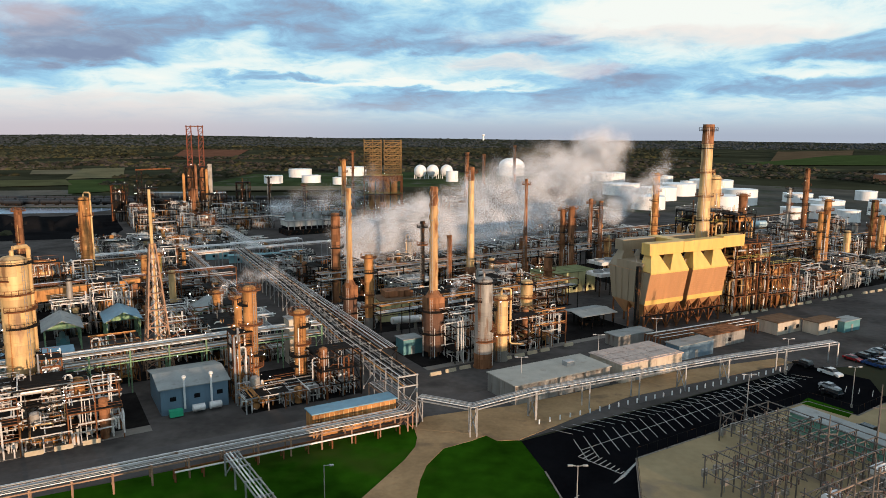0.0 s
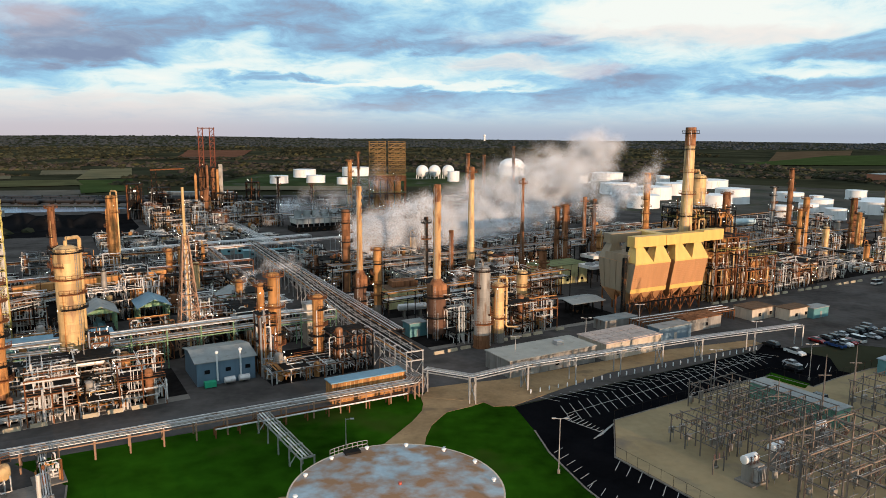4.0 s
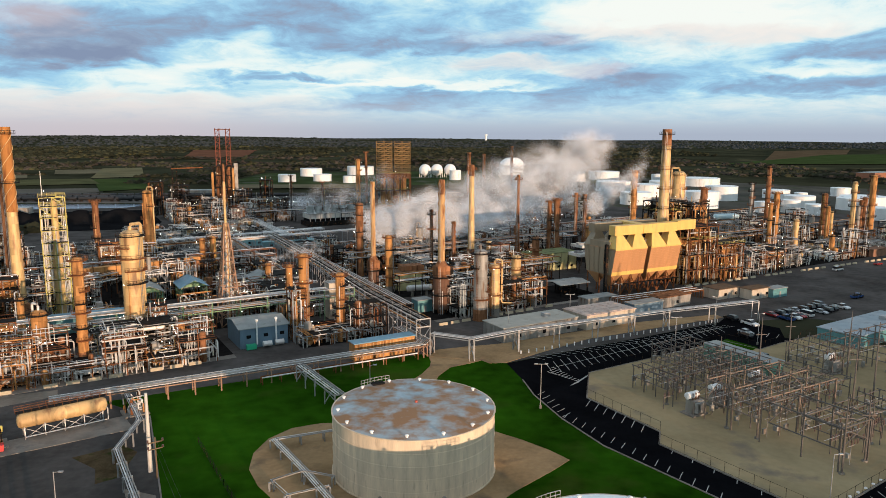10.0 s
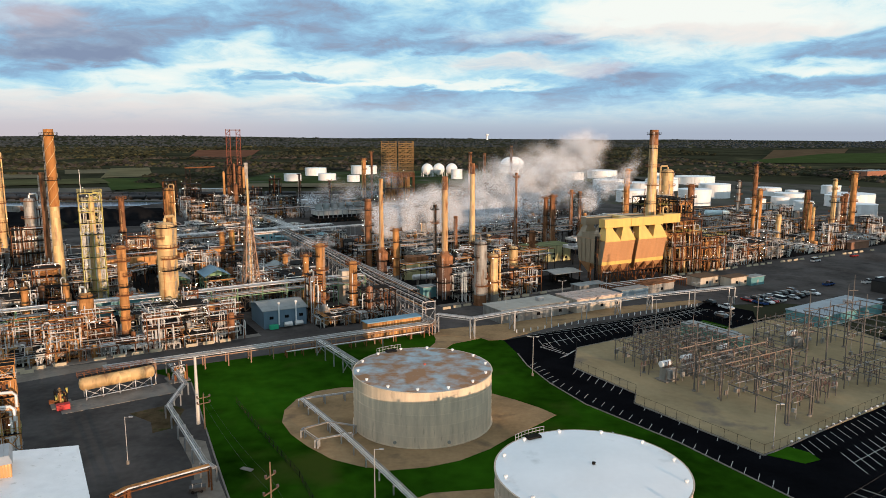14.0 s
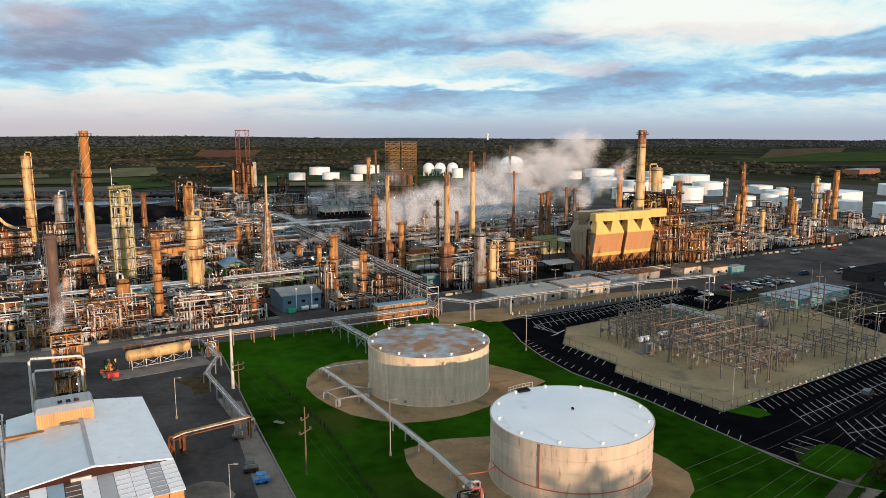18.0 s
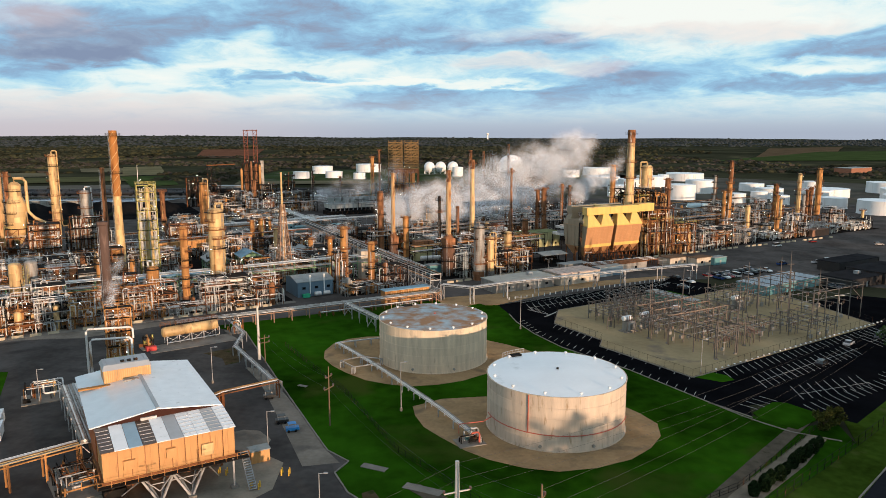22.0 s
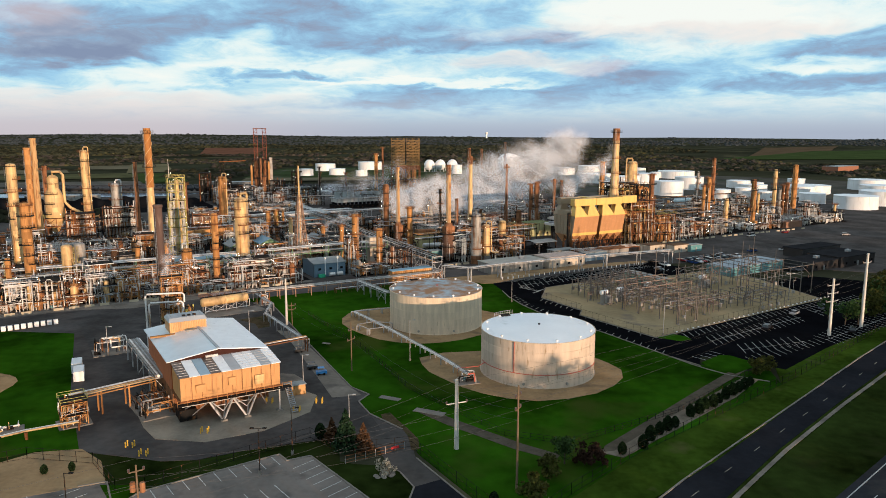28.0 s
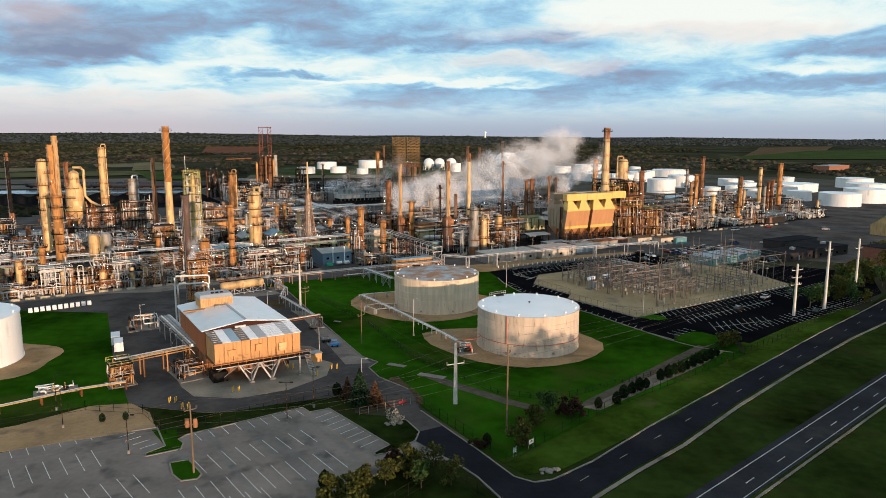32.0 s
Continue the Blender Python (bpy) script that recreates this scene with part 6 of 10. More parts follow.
fill_modules(-150, 21, 142, 165, 8.2, 1, (4, 6, 1))
fill_modules(38, 64, 141, 166, 8.4, 2, (6, 2, 0))
fill_modules(-150, -22, 174, 214, 9.4, 3, (2, 4, 3))
fill_modules(30, 65, 173, 210, 9.0, 4, (3, 4, 1))
fill_modules(-22, 30, 174, 213, 8.8, 21, (4, 4, 0), 0.85)
fill_modules(-150, 62, 222, 246, 10.4, 5, (2, 4, 2), 0.9)
fill_modules(-150, 62, 256, 303, 11.5, 6, (3, 4, 2), 0.85, far="distant crowded process unit of pipes and frames")
fill_modules(84, 158, 148, 174, 8.8, 7, (3, 5, 2))
fill_modules(84, 162, 183, 220, 9.4, 8, (2, 5, 2))
fill_modules(84, 215, 232, 266, 10.2, 9, (3, 4, 2))
fill_modules(196, 260, 148, 188, 9.0, 10, (4, 5, 1))
fill_modules(262, 400, 150, 187, 11.0, 11, (4, 4, 1), 0.9, far="distant crowded process unit of pipes and frames")
fill_modules(215, 400, 200, 238, 12.0, 12, (5, 3, 1), 0.8, far="distant crowded process unit of pipes and frames")
fill_modules(84, 250, 284, 304, 12.0, 13, (3, 4, 2), 0.8, far="distant crowded process unit of pipes and frames")
fill_modules(250, 420, 250, 330, 17.0, 17, (5, 1, 0), 0.5, far="distant crowded process unit of pipes and frames")
fill_modules(20, 118, 335, 418, 13.0, 31, (6, 3, 0), 0.75, far="distant crowded process unit of pipes and frames")
fill_modules(55, 140, 425, 500, 13.0, 14, (1, 4, 4), 0.8, far="distant crowded process unit of pipes and frames")
fill_modules(205, 330, 325, 370, 16.0, 15, (3, 4, 2), 0.6, far="distant crowded process unit of pipes and frames")
fill_modules(62, 132, 404, 424, 11.0, 18, (1, 4, 3), 0.9, far="distant crowded process unit of pipes and frames")
fill_modules(160, 320, 380, 470, 16.0, 16, (1, 4, 4), 0.6, far="distant crowded process unit of pipes and frames")
for cls in MODS:      # any module not set down yet stands at the unit's edge
    for k, (t, used_) in enumerate(MODS[cls]):
        if not used_[0]:
            t.matrix_basis = pose(*W(-160 - 11 * k, 180 + (20 if cls == "mid" else 40 if cls == "high" else 0)), 0.12, 0, 0, ANG)

# ---- plant: sheds and buildings ----
for u, v, L_, D_, lb in ((8, 214, 9, 13, "grey gabled roof on pale green posts over compressors"), (23, 216, 9, 12, "blue-grey gabled roof on green posts over machinery"), (48, 215, 9, 10, "grey gabled open shed between pipe racks")):
    gable_shed(*W(u, v), ANG + 90, D_, L_, 6.0, 2.2, GREY_ROOF if u != 23 else BLUE_ROOF, GREEN, lb, open_sides=True, name="compressor_shed")
bl = flat_building(*W(-11, 192.5), ANG, 41, 6.5, 4.6, TEAL, BLUE_ROOF, "long low blue-roofed control building", 3, 4)
bb = gable_shed(*W(29.5, 155.5), ANG, 13.5, 14, 5.6, 1.2, GREY_ROOF, mat("slate_blue_sheet", (0.13, 0.21, 0.28), 0.55, 0.1, var=0.15, scale=0.6, streak=True), "slate-blue metal pump house with a grey roof", name="pump_house")
for s in (-2.2, 3.2):
    part("vent_pipe", Geo().tube([(s, -7.5, 1.0), (s, -7.5, 7.6)], 0.22, 8).spin(s, -7.5, [(0.22, 7.4), (0.42, 7.6), (0.42, 8.0), (0.1, 8.2)], 10), WHITE, bb, "white vent pipe", smooth=True)
part("blower", Geo().box(-4.2, -8.6, 0.2, 2.6, 1.4, 1.3), mat("bright_green", (0.03, 0.42, 0.22), 0.5, var=0.15), bb, "bright green blower casing")
for s in (0.2, 3.6):
    part("silencer", Geo().tube([(s - 1.2, -8.6, 1.2), (s - 1.1, -8.6, 1.2), (s + 1.3, -8.6, 1.2), (s + 1.4, -8.6, 1.2)], [0.4, 0.75, 0.75, 0.4], 12), CLAD, bb, smooth=True)
for s in (-4.4, 0.4, 5.0):
    part("window", Geo().box(s, -7.04, 2.8, 1.2, 0.1, 0.9), BLACK, bb)
lb_ = flat_building(*W(54.6, 125.0), ANG, 17.6, 3.6, 4.6, BUFF, BLUE_ROOF, "long narrow tan switch house with a pale blue roof", 0, 0, name="switch_house")
for k in range(18):
    part("panel_rib", Geo().box(-8.4 + k * 0.98, -1.86, 0.4, 0.12, 0.1, 3.9), CREAM, lb_)
flat_building(*W(102.5, 123), ANG, 27, 10.5, 4.2, GREY_V, mat("tan_roof", (0.46, 0.43, 0.37), 0.8, var=0.15, scale=0.3, stain=0.2, stain_col=(0.36, 0.33, 0.28)), "long low grey building with a flat tan roof", 2, 3, unit=True)
pk = flat_building(*W(128.5, 122), ANG, 20, 11, 4.4, PALE, mat("pink_membrane", (0.60, 0.47, 0.40), 0.85, var=0.25, scale=0.5, stain=0.3, stain_col=(0.42, 0.33, 0.29)), "low building with a patched pinkish roof", 2, 3)
for k in range(6):
    for j in range(3):
        part("roof_panel", Geo().box(-8.2 + 3.2 * k, -3.4 + 3.4 * j, 4.62, 3.0, 3.1, 0.1 + 0.03 * ((k + j) % 2)), MATS["pink_membrane"], pk)
flat_building(*W(150, 124), ANG, 13, 4.5, 3.8, MATS["slate_blue_sheet"], GREY_ROOF, "teal container-like equipment house", 1, 0, name="equipment_house")
flat_building(128, 156.3, 33, 36, 12, 3.6, TEAL, mat("slate_roof", (0.30, 0.36, 0.40), 0.6, 0.1, var=0.15, scale=0.3, stain=0.2, stain_col=(0.22, 0.25, 0.27)), "long low teal switchgear building with a blue-grey roof", 2, 0, name="switchgear_building", unit=True)
flat_building(98 + 5, 207, ANG, 11, 7, 3.6, PALE, mat("brown_roof", (0.18, 0.12, 0.08), 0.85, var=0.3, scale=0.5), "cream portable office with a brown roof", 1, 2, name="portable_office")
flat_building(115, 206, ANG, 10, 5, 3.6, PALE, MATS["brown_roof"], "small cream portable office", 1, 2, name="portable_office")
flat_building(123.5, 208, ANG, 8, 4, 3.2, TEAL, GREY_ROOF, "teal storage container in the yard", 1, 0, name="storage_container")
flat_building(*W(166, 128), ANG, 15, 6, 3.6, GREY_V, RUSTV, "low weathered pump building on the yard", 1, 1)
for k in range(3):
    rack([W(146, 131 + 2.2 * k), W(184, 129 + 2.2 * k)], 1.2, 3.5, 2, "low pipe bridge beside the portable offices", RUST_STEEL, 7, 1, [CLAD, RUST_STEEL], 60 + k)
gable_shed(47.5, 212.5, ANG, 13, 9, 4.2, 0.6, GREY_ROOF, DARK_STEEL, "dark open canopy with a grey sheet roof", open_sides=True, name="canopy")
# centre unit: painted heater house, flat green-roofed hall, canopy and boxes
OLIVE = mat("olive_paint", (0.62, 0.58, 0.30), 0.65, 0.0, var=0.25, scale=0.4, stain=0.35, stain_col=(0.26, 0.19, 0.09), streak=True)
yb = flat_building(-11.8, 220.2, ANG - 8, 12.2, 8.5, 6.6, OLIVE, MATS["brown_roof"], "yellowish painted heater house with a dark roof", 1, 0, name="heater_house")
part("parapet_pipe", Geo().tube([(4.4, -4.7, 0.5), (4.4, -4.7, 7.6), (5.6, -4.7, 7.6), (5.6, -4.7, 2)], 0.22, 8), CLAD, yb, smooth=True)
part("upper_deck", Geo().box(1.0, 1.2, 6.82, 9.0, 5.2, 2.0), RUSTV, yb, "rusty upper deck casing")
flat_building(48, 262, ANG, 22, 11, 7.5, OLIVE, mat("mossy_roof", (0.22, 0.24, 0.12), 0.85, var=0.3, scale=0.3, stain=0.3, stain_col=(0.14, 0.13, 0.08)), "long hall with a mossy flat roof", 2, 3, name="process_hall")
flat_building(55, 194, ANG, 13, 5, 3.0, GREY_V, GREY_ROOF, "low grey equipment container on the yard", 0, 0, name="equipment_house")
flat_building(-6, 184.5, ANG, 5.5, 4.5, 4.0, TEAL, GREY_ROOF, "small teal analyser house", 1, 0, name="analyser_house")
drum(-7.5, 206, 3.2, 9, 1.1, 20, CLAD, "silver horizontal exchanger beside the heater house")
flat_building(-34.0, 176.0, ANG, 5, 4, 11.5, PALE, GREY_V, "boxed grey-cream heater casing on legs", 0, 0, name="heater_box")
# framed towers of the left units
for x, y, nx, lv, m_, lb in ((-181.5, 205, 3, [4, 8, 12, 16, 19], RUST_STEEL, "orange-lit rusty frame beside the reactor"), (-170, 223, 4, [5, 10, 15, 20], DARK_STEEL, "dark open frame full of pipes"),
                             (-132.5, 163, 2, [4, 8, 12, 15], RUST_STEEL, "rusty frame round the tall stack's foot"), (-130.0, 233, 3, [5, 10, 15], RUST_STEEL, "orange-lit rusty exchanger frame"),
                             (-108.5, 124.5, 1, [3, 6, 9, 12], RUST_STEEL, "rust-red frame in the front unit"), (-77.5, 142, 1, [4, 8, 12], RUST_STEEL, "frame with silver loops beside the tall column"),
                             (-41.0, 150.5, 1, [4, 8, 12, 15], RUST_STEEL, "orange-lit frame round a tan column")):
    sid = random.Random(int(x * 3 + y))
    t = structure(x, y, ANG, nx, 1 if nx < 2 else 2, 4.2, lv, m_, lb, seed=7, w=0.26, lamps=6, simple=True)
    by_m = {}
    for k in range(26 * min(nx, 3)):
        pm = sid.choice([CLAD, WHITE_P, BUFF, RUST_STEEL, STEEL])
        by_m.setdefault(pm.name, (pm, Geo()))[1].tube(way(sid, nx * 2.1, 3.0, lv[-1] * 1.05), sid.uniform(0.08, 0.24), 6)
    for pm, g in by_m.values():
        part("pipe_run", g, pm, t, smooth=True)["kind"] = "stuff"
    for z in lv[:-1]:
        q = sid.uniform(0.6, 1.0)
        part("drum", Geo().tube([(-nx * 1.6, 0, z + q + 0.3), (-nx * 1.5, 0, z + q + 0.3), (nx * 1.5, 0, z + q + 0.3), (nx * 1.6, 0, z + q + 0.3)], [q * 0.6, q, q, q * 0.6], 12), sid.choice([CREAM, BUFF, CLAD]), t, smooth=True)
# teal offices and bright lay-down area in the far yard
for k, (x, y, L_) in enumerate(((-86, 318, 12), (-72, 322, 16), (-66, 330, 10), (-100, 326, 10))):
    flat_building(x, y, 20, L_, 5, 3.2, mat("pale_teal", (0.22, 0.42, 0.46), 0.6, var=0.15), MATS["pale_teal"], "pale teal yard office block", 1, 2, name="yard_office")
rng = random.Random(5)
for k in range(9):
    ox, oy = rng.uniform(-48, -34), rng.uniform(312, 322)
    t = thing("lifting_boom", "orange folded crane boom lying in the yard", "crane boom", "lifting booms")
    t.location, t.rotation_euler[2] = (ox, oy, 0.1), radians(rng.uniform(0, 60))
    part("boom", Geo().beam((-3, 0, 0.9), (4, 0, 3.0), 0.45), mat("orange_paint", (0.62, 0.20, 0.05), 0.5, var=0.2), t)
    part("base", Geo().box(-2.6, 0, 0, 2.2, 1.8, 1.1), MATS["orange_paint"], t)
# ---- storage tanks ----
TANK1 = mat("grey_tank_paint", (0.72, 0.58, 0.42), 0.6, 0.0, var=0.22, scale=0.9, stain=0.16, stain_col=(0.46, 0.36, 0.26), streak=True, sheets=(0.05, 0.46, 1.7))
TANK = mat("tank_paint", (0.62, 0.50, 0.39), 0.6, 0.0, var=0.2, scale=0.9, stain=0.22, stain_col=(0.34, 0.24, 0.15), streak=True, sheets=(0.07, 0.46, 1.7))
T1ROOF = mat("rusted_tank_roof", (0.44, 0.52, 0.56), 0.7, 0.0, var=0.3, scale=0.16, stain=0.95, stain_col=(0.36, 0.20, 0.11), bump=0.1)
T2ROOF = mat("white_tank_roof", (0.94, 0.94, 0.94), 0.35, 0.0, var=0.06, scale=0.12, stain=0.1, stain_col=(0.68, 0.68, 0.67))
REDP = mat("red_pipe", (0.50, 0.10, 0.06), 0.5, var=0.2)


def big_tank(x, y, r, h, shell, roof, label, vents, hatch=None, red=False, far=False):
    t = thing("storage_tank", label, "storage tank", "storage tanks")
    t.location = (x, y, 0.14)
    n = 36 if far else 96
    prof = [(r + 0.25, 0), (r + 0.25, 0.18), (r, 0.18)]
    courses = 5
    for k in range(1, courses + 1):
        z = h * k / courses
        prof += [(r, z - 0.04), (r + 0.03, z - 0.03), (r + 0.03, z), (r - 0.012 * k, z + 0.01)]
    prof += [(r + 0.14, h + 0.02), (r + 0.14, h + 0.2), (r - 0.1, h + 0.2)]
    part("shell", Geo().spin(0, 0, prof, n), shell, t, smooth=True)
    rp = [(r - 0.1, h + 0.2), (r * 0.66, h + 0.45), (r * 0.33, h + 0.62), (0.3, h + 0.72)]
    part("roof", Geo().spin(0, 0, rp, n), roof, t, smooth=True)
    if far:
        return t
    for k in range(vents):
        a = 2 * math.pi * (k + 0.4) / vents
        px, py = (r - 1.0) * math.cos(a), (r - 1.0) * math.sin(a)
        part("roof_vent", Geo().spin(px, py, [(0.2, h + 0.2), (0.2, h + 0.5), (0.36, h + 0.52), (0.32, h + 0.7), (0.1, h + 0.78)], 8), WHITE, t, "small white roof vent", smooth=True)
    part("hatch", Geo().spin(0.4, 0.6, [(0.24, h + 0.68), (0.24, h + 0.95), (0.28, h + 0.95), (0.28, h + 1.02), (0.06, h + 1.05)], 12), hatch or DARK_STEEL, t, smooth=True)
    # gauge platform and its rail on the far side of the rim
    a0 = radians(112)
    g = Geo()
    for k in range(9):
        a = a0 + k * 0.055
        px, py = (r - 0.2) * math.cos(a), (r - 0.2) * math.sin(a)
        g.beam((px, py, h + 0.2), (px, py, h + 1.35), 0.07)
        if k:
            for hh in (0.8, 1.35):
                g.beam((lx, ly, h + hh), (px, py, h + hh), 0.07)
        lx, ly = px, py
    part("guard_rail", g, STEEL, t)
    part("gauge_deck", Geo().box((r - 1) * math.cos(a0 + 0.2), (r - 1) * math.sin(a0 + 0.2), h + 0.3, 2.4, 1.4, 0.3, 25), DARK_STEEL, t)
    # spiral stair round the back
    g = Geo()
    for k in range(42):
        f = k / 41
        a = radians(140 - 75 * f)
        g.box((r + 0.5) * math.cos(a), (r + 0.5) * math.sin(a), 0.3 + f * (h - 0.3), 0.9, 0.3, 0.06, math.degrees(a))
    part("stair", g, STEEL, t)
    for a, z in ((250, 0.9), (292, 0.9)):
        a = radians(a)
        c, s = math.cos(a), math.sin(a)
        part("manway", Geo().tube([(r * c, r * s, z), ((r + 0.3) * c, (r + 0.3) * s, z)], 0.32, 12), GREY_V, t)
    if red:
        a = radians(240)
        c, s = math.cos(a) * (r + 0.14), math.sin(a) * (r + 0.14)
        part("foam_riser", Geo().tube([(c, s, 3.4), (c, s, h)], 0.1, 6), REDP, t, "red foam riser pipe")
        pts = [((r + 0.16) * math.cos(radians(q)), (r + 0.16) * math.sin(radians(q)), 3.3 - 0.0 * q) for q in range(190, 350, 8)]
        part("foam_ring", Geo().tube(pts, 0.09, 6), REDP, t, "red foam ring pipe")
    return t


big_tank(-4.32, 70.77, 14.3, 10.9, TANK1, T1ROOF, "grey-beige steel tank with a rust-stained pale roof", 14, hatch=REDP)
big_tank(21.5, 26.02, 14.04, 10.7, TANK, T2ROOF, "beige steel tank with a clean white roof and red foam line", 12, red=True)
big_tank(-125.5, 8.0, 14.0, 12.0, WHITE, T2ROOF, "white steel tank standing on grass", 10)

# ---- pipes on the grass ----
SILV = [CLAD, STEEL, GREY_V]
rack([(-31, 78), (-22, 64), (-16, 54), (-2, 29.5), (4.2, 17)], 1.5, 1.8, 4, "low silver product lines between the two tanks", STEEL, 5, 1, SILV, 31, (0.07, 0.12))
rack([(-18, 83), (-30.5, 78)], 1.3, 1.8, 3, "short product lines to the rusty-roofed tank", STEEL, 4, 1, SILV, 32, (0.07, 0.12))
rack([(-27.5, 61.5), (-23, 65), (-17.6, 63)], 1.0, 1.9, 2, "looped product lines by the tank", STEEL, 4, 1, SILV, 33, (0.07, 0.12))
rack([(-27.5, 61.5), (-24, 57), (-17.8, 60)], 1.0, 1.7, 2, "looped product lines by the tank", STEEL, 4, 1, SILV, 34, (0.07, 0.12))
rack([(-33, 115), (-21, 96)], 2.4, 4.0, 4, "pipe bridge branching to the tanks", STEEL, 5, 1, SILV, 35, (0.08, 0.16))
rack([(-68.4, 100), (-59, 84.8), (-57.6, 71.4), (-41.6, 45.4), (-39.4, 43.2)], 1.4, 2.8, 4, "zigzag of silver lines along the grass edge", STEEL, 6, 1, [STEEL, GREY_V, CLAD, DARK_STEEL], 36, (0.07, 0.12))
rack([(-50.8, 31.0), (-49.6, 33.2), (-39.2, 41.0)], 1.3, 4.2, 4, "rust-brown pipe bridge to the elevated building", RUST_STEEL, 9, 1, [CLAD, CLAD, BUFF], 37, (0.08, 0.14))
rack([(-150, -58), (-95, -26), (-83, -15.5), (-75, -11)], 1.2, 1.6, 2, "low silver line across the western grass", RUST_STEEL, 6, 1, [CLAD, CREAM], 38, (0.14, 0.2))
piping(3.5, 16.5, 20, 2.2, 1.6, 2.6, 12, "dark valve manifold beside the white-roofed tank", 771, mats=[DARK_STEEL, STEEL, REDP])
piping(-90, -13, 30, 4, 1.5, 2.2, 10, "small valve station on the western grass", 772)
rp = thing("foam_line", "red foam line to the white-roofed tank", "pipe")
part("pipe", Geo().tube([(1.5, 20, 0.5), (1.5, 20, 2.4), (6.5, 21.5, 2.4), (8.3, 21.8, 3.4)], 0.1, 6), REDP, rp)

# ---- cream loading drum ----
ld = thing("loading_drum", "long cream drum on a low steel cradle with a railed walkway", "pressure vessel")
ld.location, ld.rotation_euler[2] = (-75.0, 86.5, 0.2), radians(38)
part("drum", Geo().tube([(-8.1, 0, 3.4), (-7.9, 0, 3.4), (-7.4, 0, 3.4), (-2.5, 0, 3.4), (-2.4, 0, 3.4), (-2.3, 0, 3.4), (2.5, 0, 3.4), (2.6, 0, 3.4), (2.7, 0, 3.4), (7.4, 0, 3.4), (7.9, 0, 3.4), (8.1, 0, 3.4)], [0.6, 1.15, 1.45, 1.45, 1.52, 1.45, 1.45, 1.52, 1.45, 1.45, 1.15, 0.6], 22), CREAM, ld, "long cream drum", smooth=True)
for k in range(5):
    px = -7 + 3.5 * k
    part("saddle", Geo().beam((px, -1.3, 0), (px, -1.0, 2.5), 0.2).beam((px, 1.3, 0), (px, 1.0, 2.5), 0.2).beam((px, -1.3, 2.3), (px, 1.3, 2.3), 0.24), STEEL, ld)
    if k < 4:
        part("brace", Geo().beam((px, -1.2, 0.2), (px + 3.5, -1.1, 2.2), 0.12).beam((px + 3.5, -1.2, 0.2), (px, -1.1, 2.2), 0.12), STEEL, ld)
part("walkway", Geo().box(0, 0.6, 4.9, 16.4, 1.2, 0.1), GRATE, ld)
for yy in (0.0, 1.2):
    for hh in (0.55, 1.1):
        part("guard_rail", Geo().beam((-8.2, yy, 4.95 + hh), (8.2, yy, 4.95 + hh), 0.06), RUST_STEEL, ld)
    for k in range(13):
        part("rail_post", Geo().beam((-8.2 + 16.4 * k / 12, yy, 4.9), (-8.2 + 16.4 * k / 12, yy, 6.05), 0.06), RUST_STEEL, ld)
part("manifold", Geo().tube([(-7, -2.0, 0.7), (7.5, -2.0, 0.7), (7.8, -2.0, 0.7), (7.8, -2.0, 3.0), (7.8, 0, 3.0)], 0.12, 8), CLAD, ld, smooth=True)
patch("drum_pad", [(-85, 79), (-81, 73), (-61, 86.5), (-66, 93)], 0.2, CONC, "pale concrete pad under the cream drum", "slab")
piping(-84, 78.5, 35, 1.6, 1.8, 3.6, 10, "orange valve skid at the drum's end", 773, mats=[YEL, BUFF, DARK_STEEL])
piping(-64.5, 95.0, 35, 2.0, 2.0, 4.5, 12, "steel pipe stand at the drum's end", 774)
tn = thing("tool_bin", "red tool bin beside the loading drum", "bin")
tn.location, tn.rotation_euler[2] = (-82.2, 75.8, 0.24), radians(35)
part("body", Geo().box(0, 0, 0, 2.6, 1.5, 1.1), mat("bright_red", (0.55, 0.03, 0.03), 0.5, var=0.15), tn)
part("lid", Geo().box(0, 0, 1.1, 2.7, 1.6, 0.08), MATS["bright_red"], tn)

# ---- elevated orange building ----
ORANGE = mat("orange_sheet", (0.56, 0.29, 0.105), 0.55, 0.05, var=0.12, scale=0.8, stain=0.15, stain_col=(0.42, 0.2, 0.08), streak=True)
PANEL_W = mat("white_roof_sheet", (0.90, 0.90, 0.90), 0.35, 0.0, var=0.08, scale=0.5, stain=0.12, stain_col=(0.6, 0.6, 0.58))
PANEL_D = mat("dark_skylight", (0.09, 0.055, 0.04), 0.35, 0.0, var=0.3, scale=1.0)
PANEL_B = mat("blue_roof_sheet", (0.30, 0.42, 0.50), 0.5, 0.1, var=0.1, scale=0.5)
PANEL_G = mat("grey_roof_sheet", (0.42, 0.43, 0.44), 0.5, 0.1, var=0.1, scale=0.5)
ob_ = thing("elevated_building", "orange sheet-metal building raised on splayed steel legs", "industrial building")
ob_.location, ob_.rotation_euler[2] = (-54.5, -10.3, 0.12), radians(30.9)
LB = 20.3
part("floor", Geo().box(LB / 2, 4.3, 5.1, LB + 0.6, 9.2, 0.4), RUST_STEEL, ob_)
part("front_wall", Geo().box(LB / 2, 0.1, 5.5, LB, 0.2, 4.9), ORANGE, ob_)
part("side_wall", Geo().add([(0, 0.2, 5.5), (0, 8.4, 5.5), (0, 8.4, 11.2), (0, 0.2, 10.35), (0.2, 0.2, 5.5), (0.2, 8.4, 5.5), (0.2, 8.4, 11.2), (0.2, 0.2, 10.35)], [(0, 1, 2, 3), (7, 6, 5, 4), (0, 4, 5, 1), (1, 5, 6, 2), (2, 6, 7, 3), (3, 7, 4, 0)]), ORANGE, ob_)
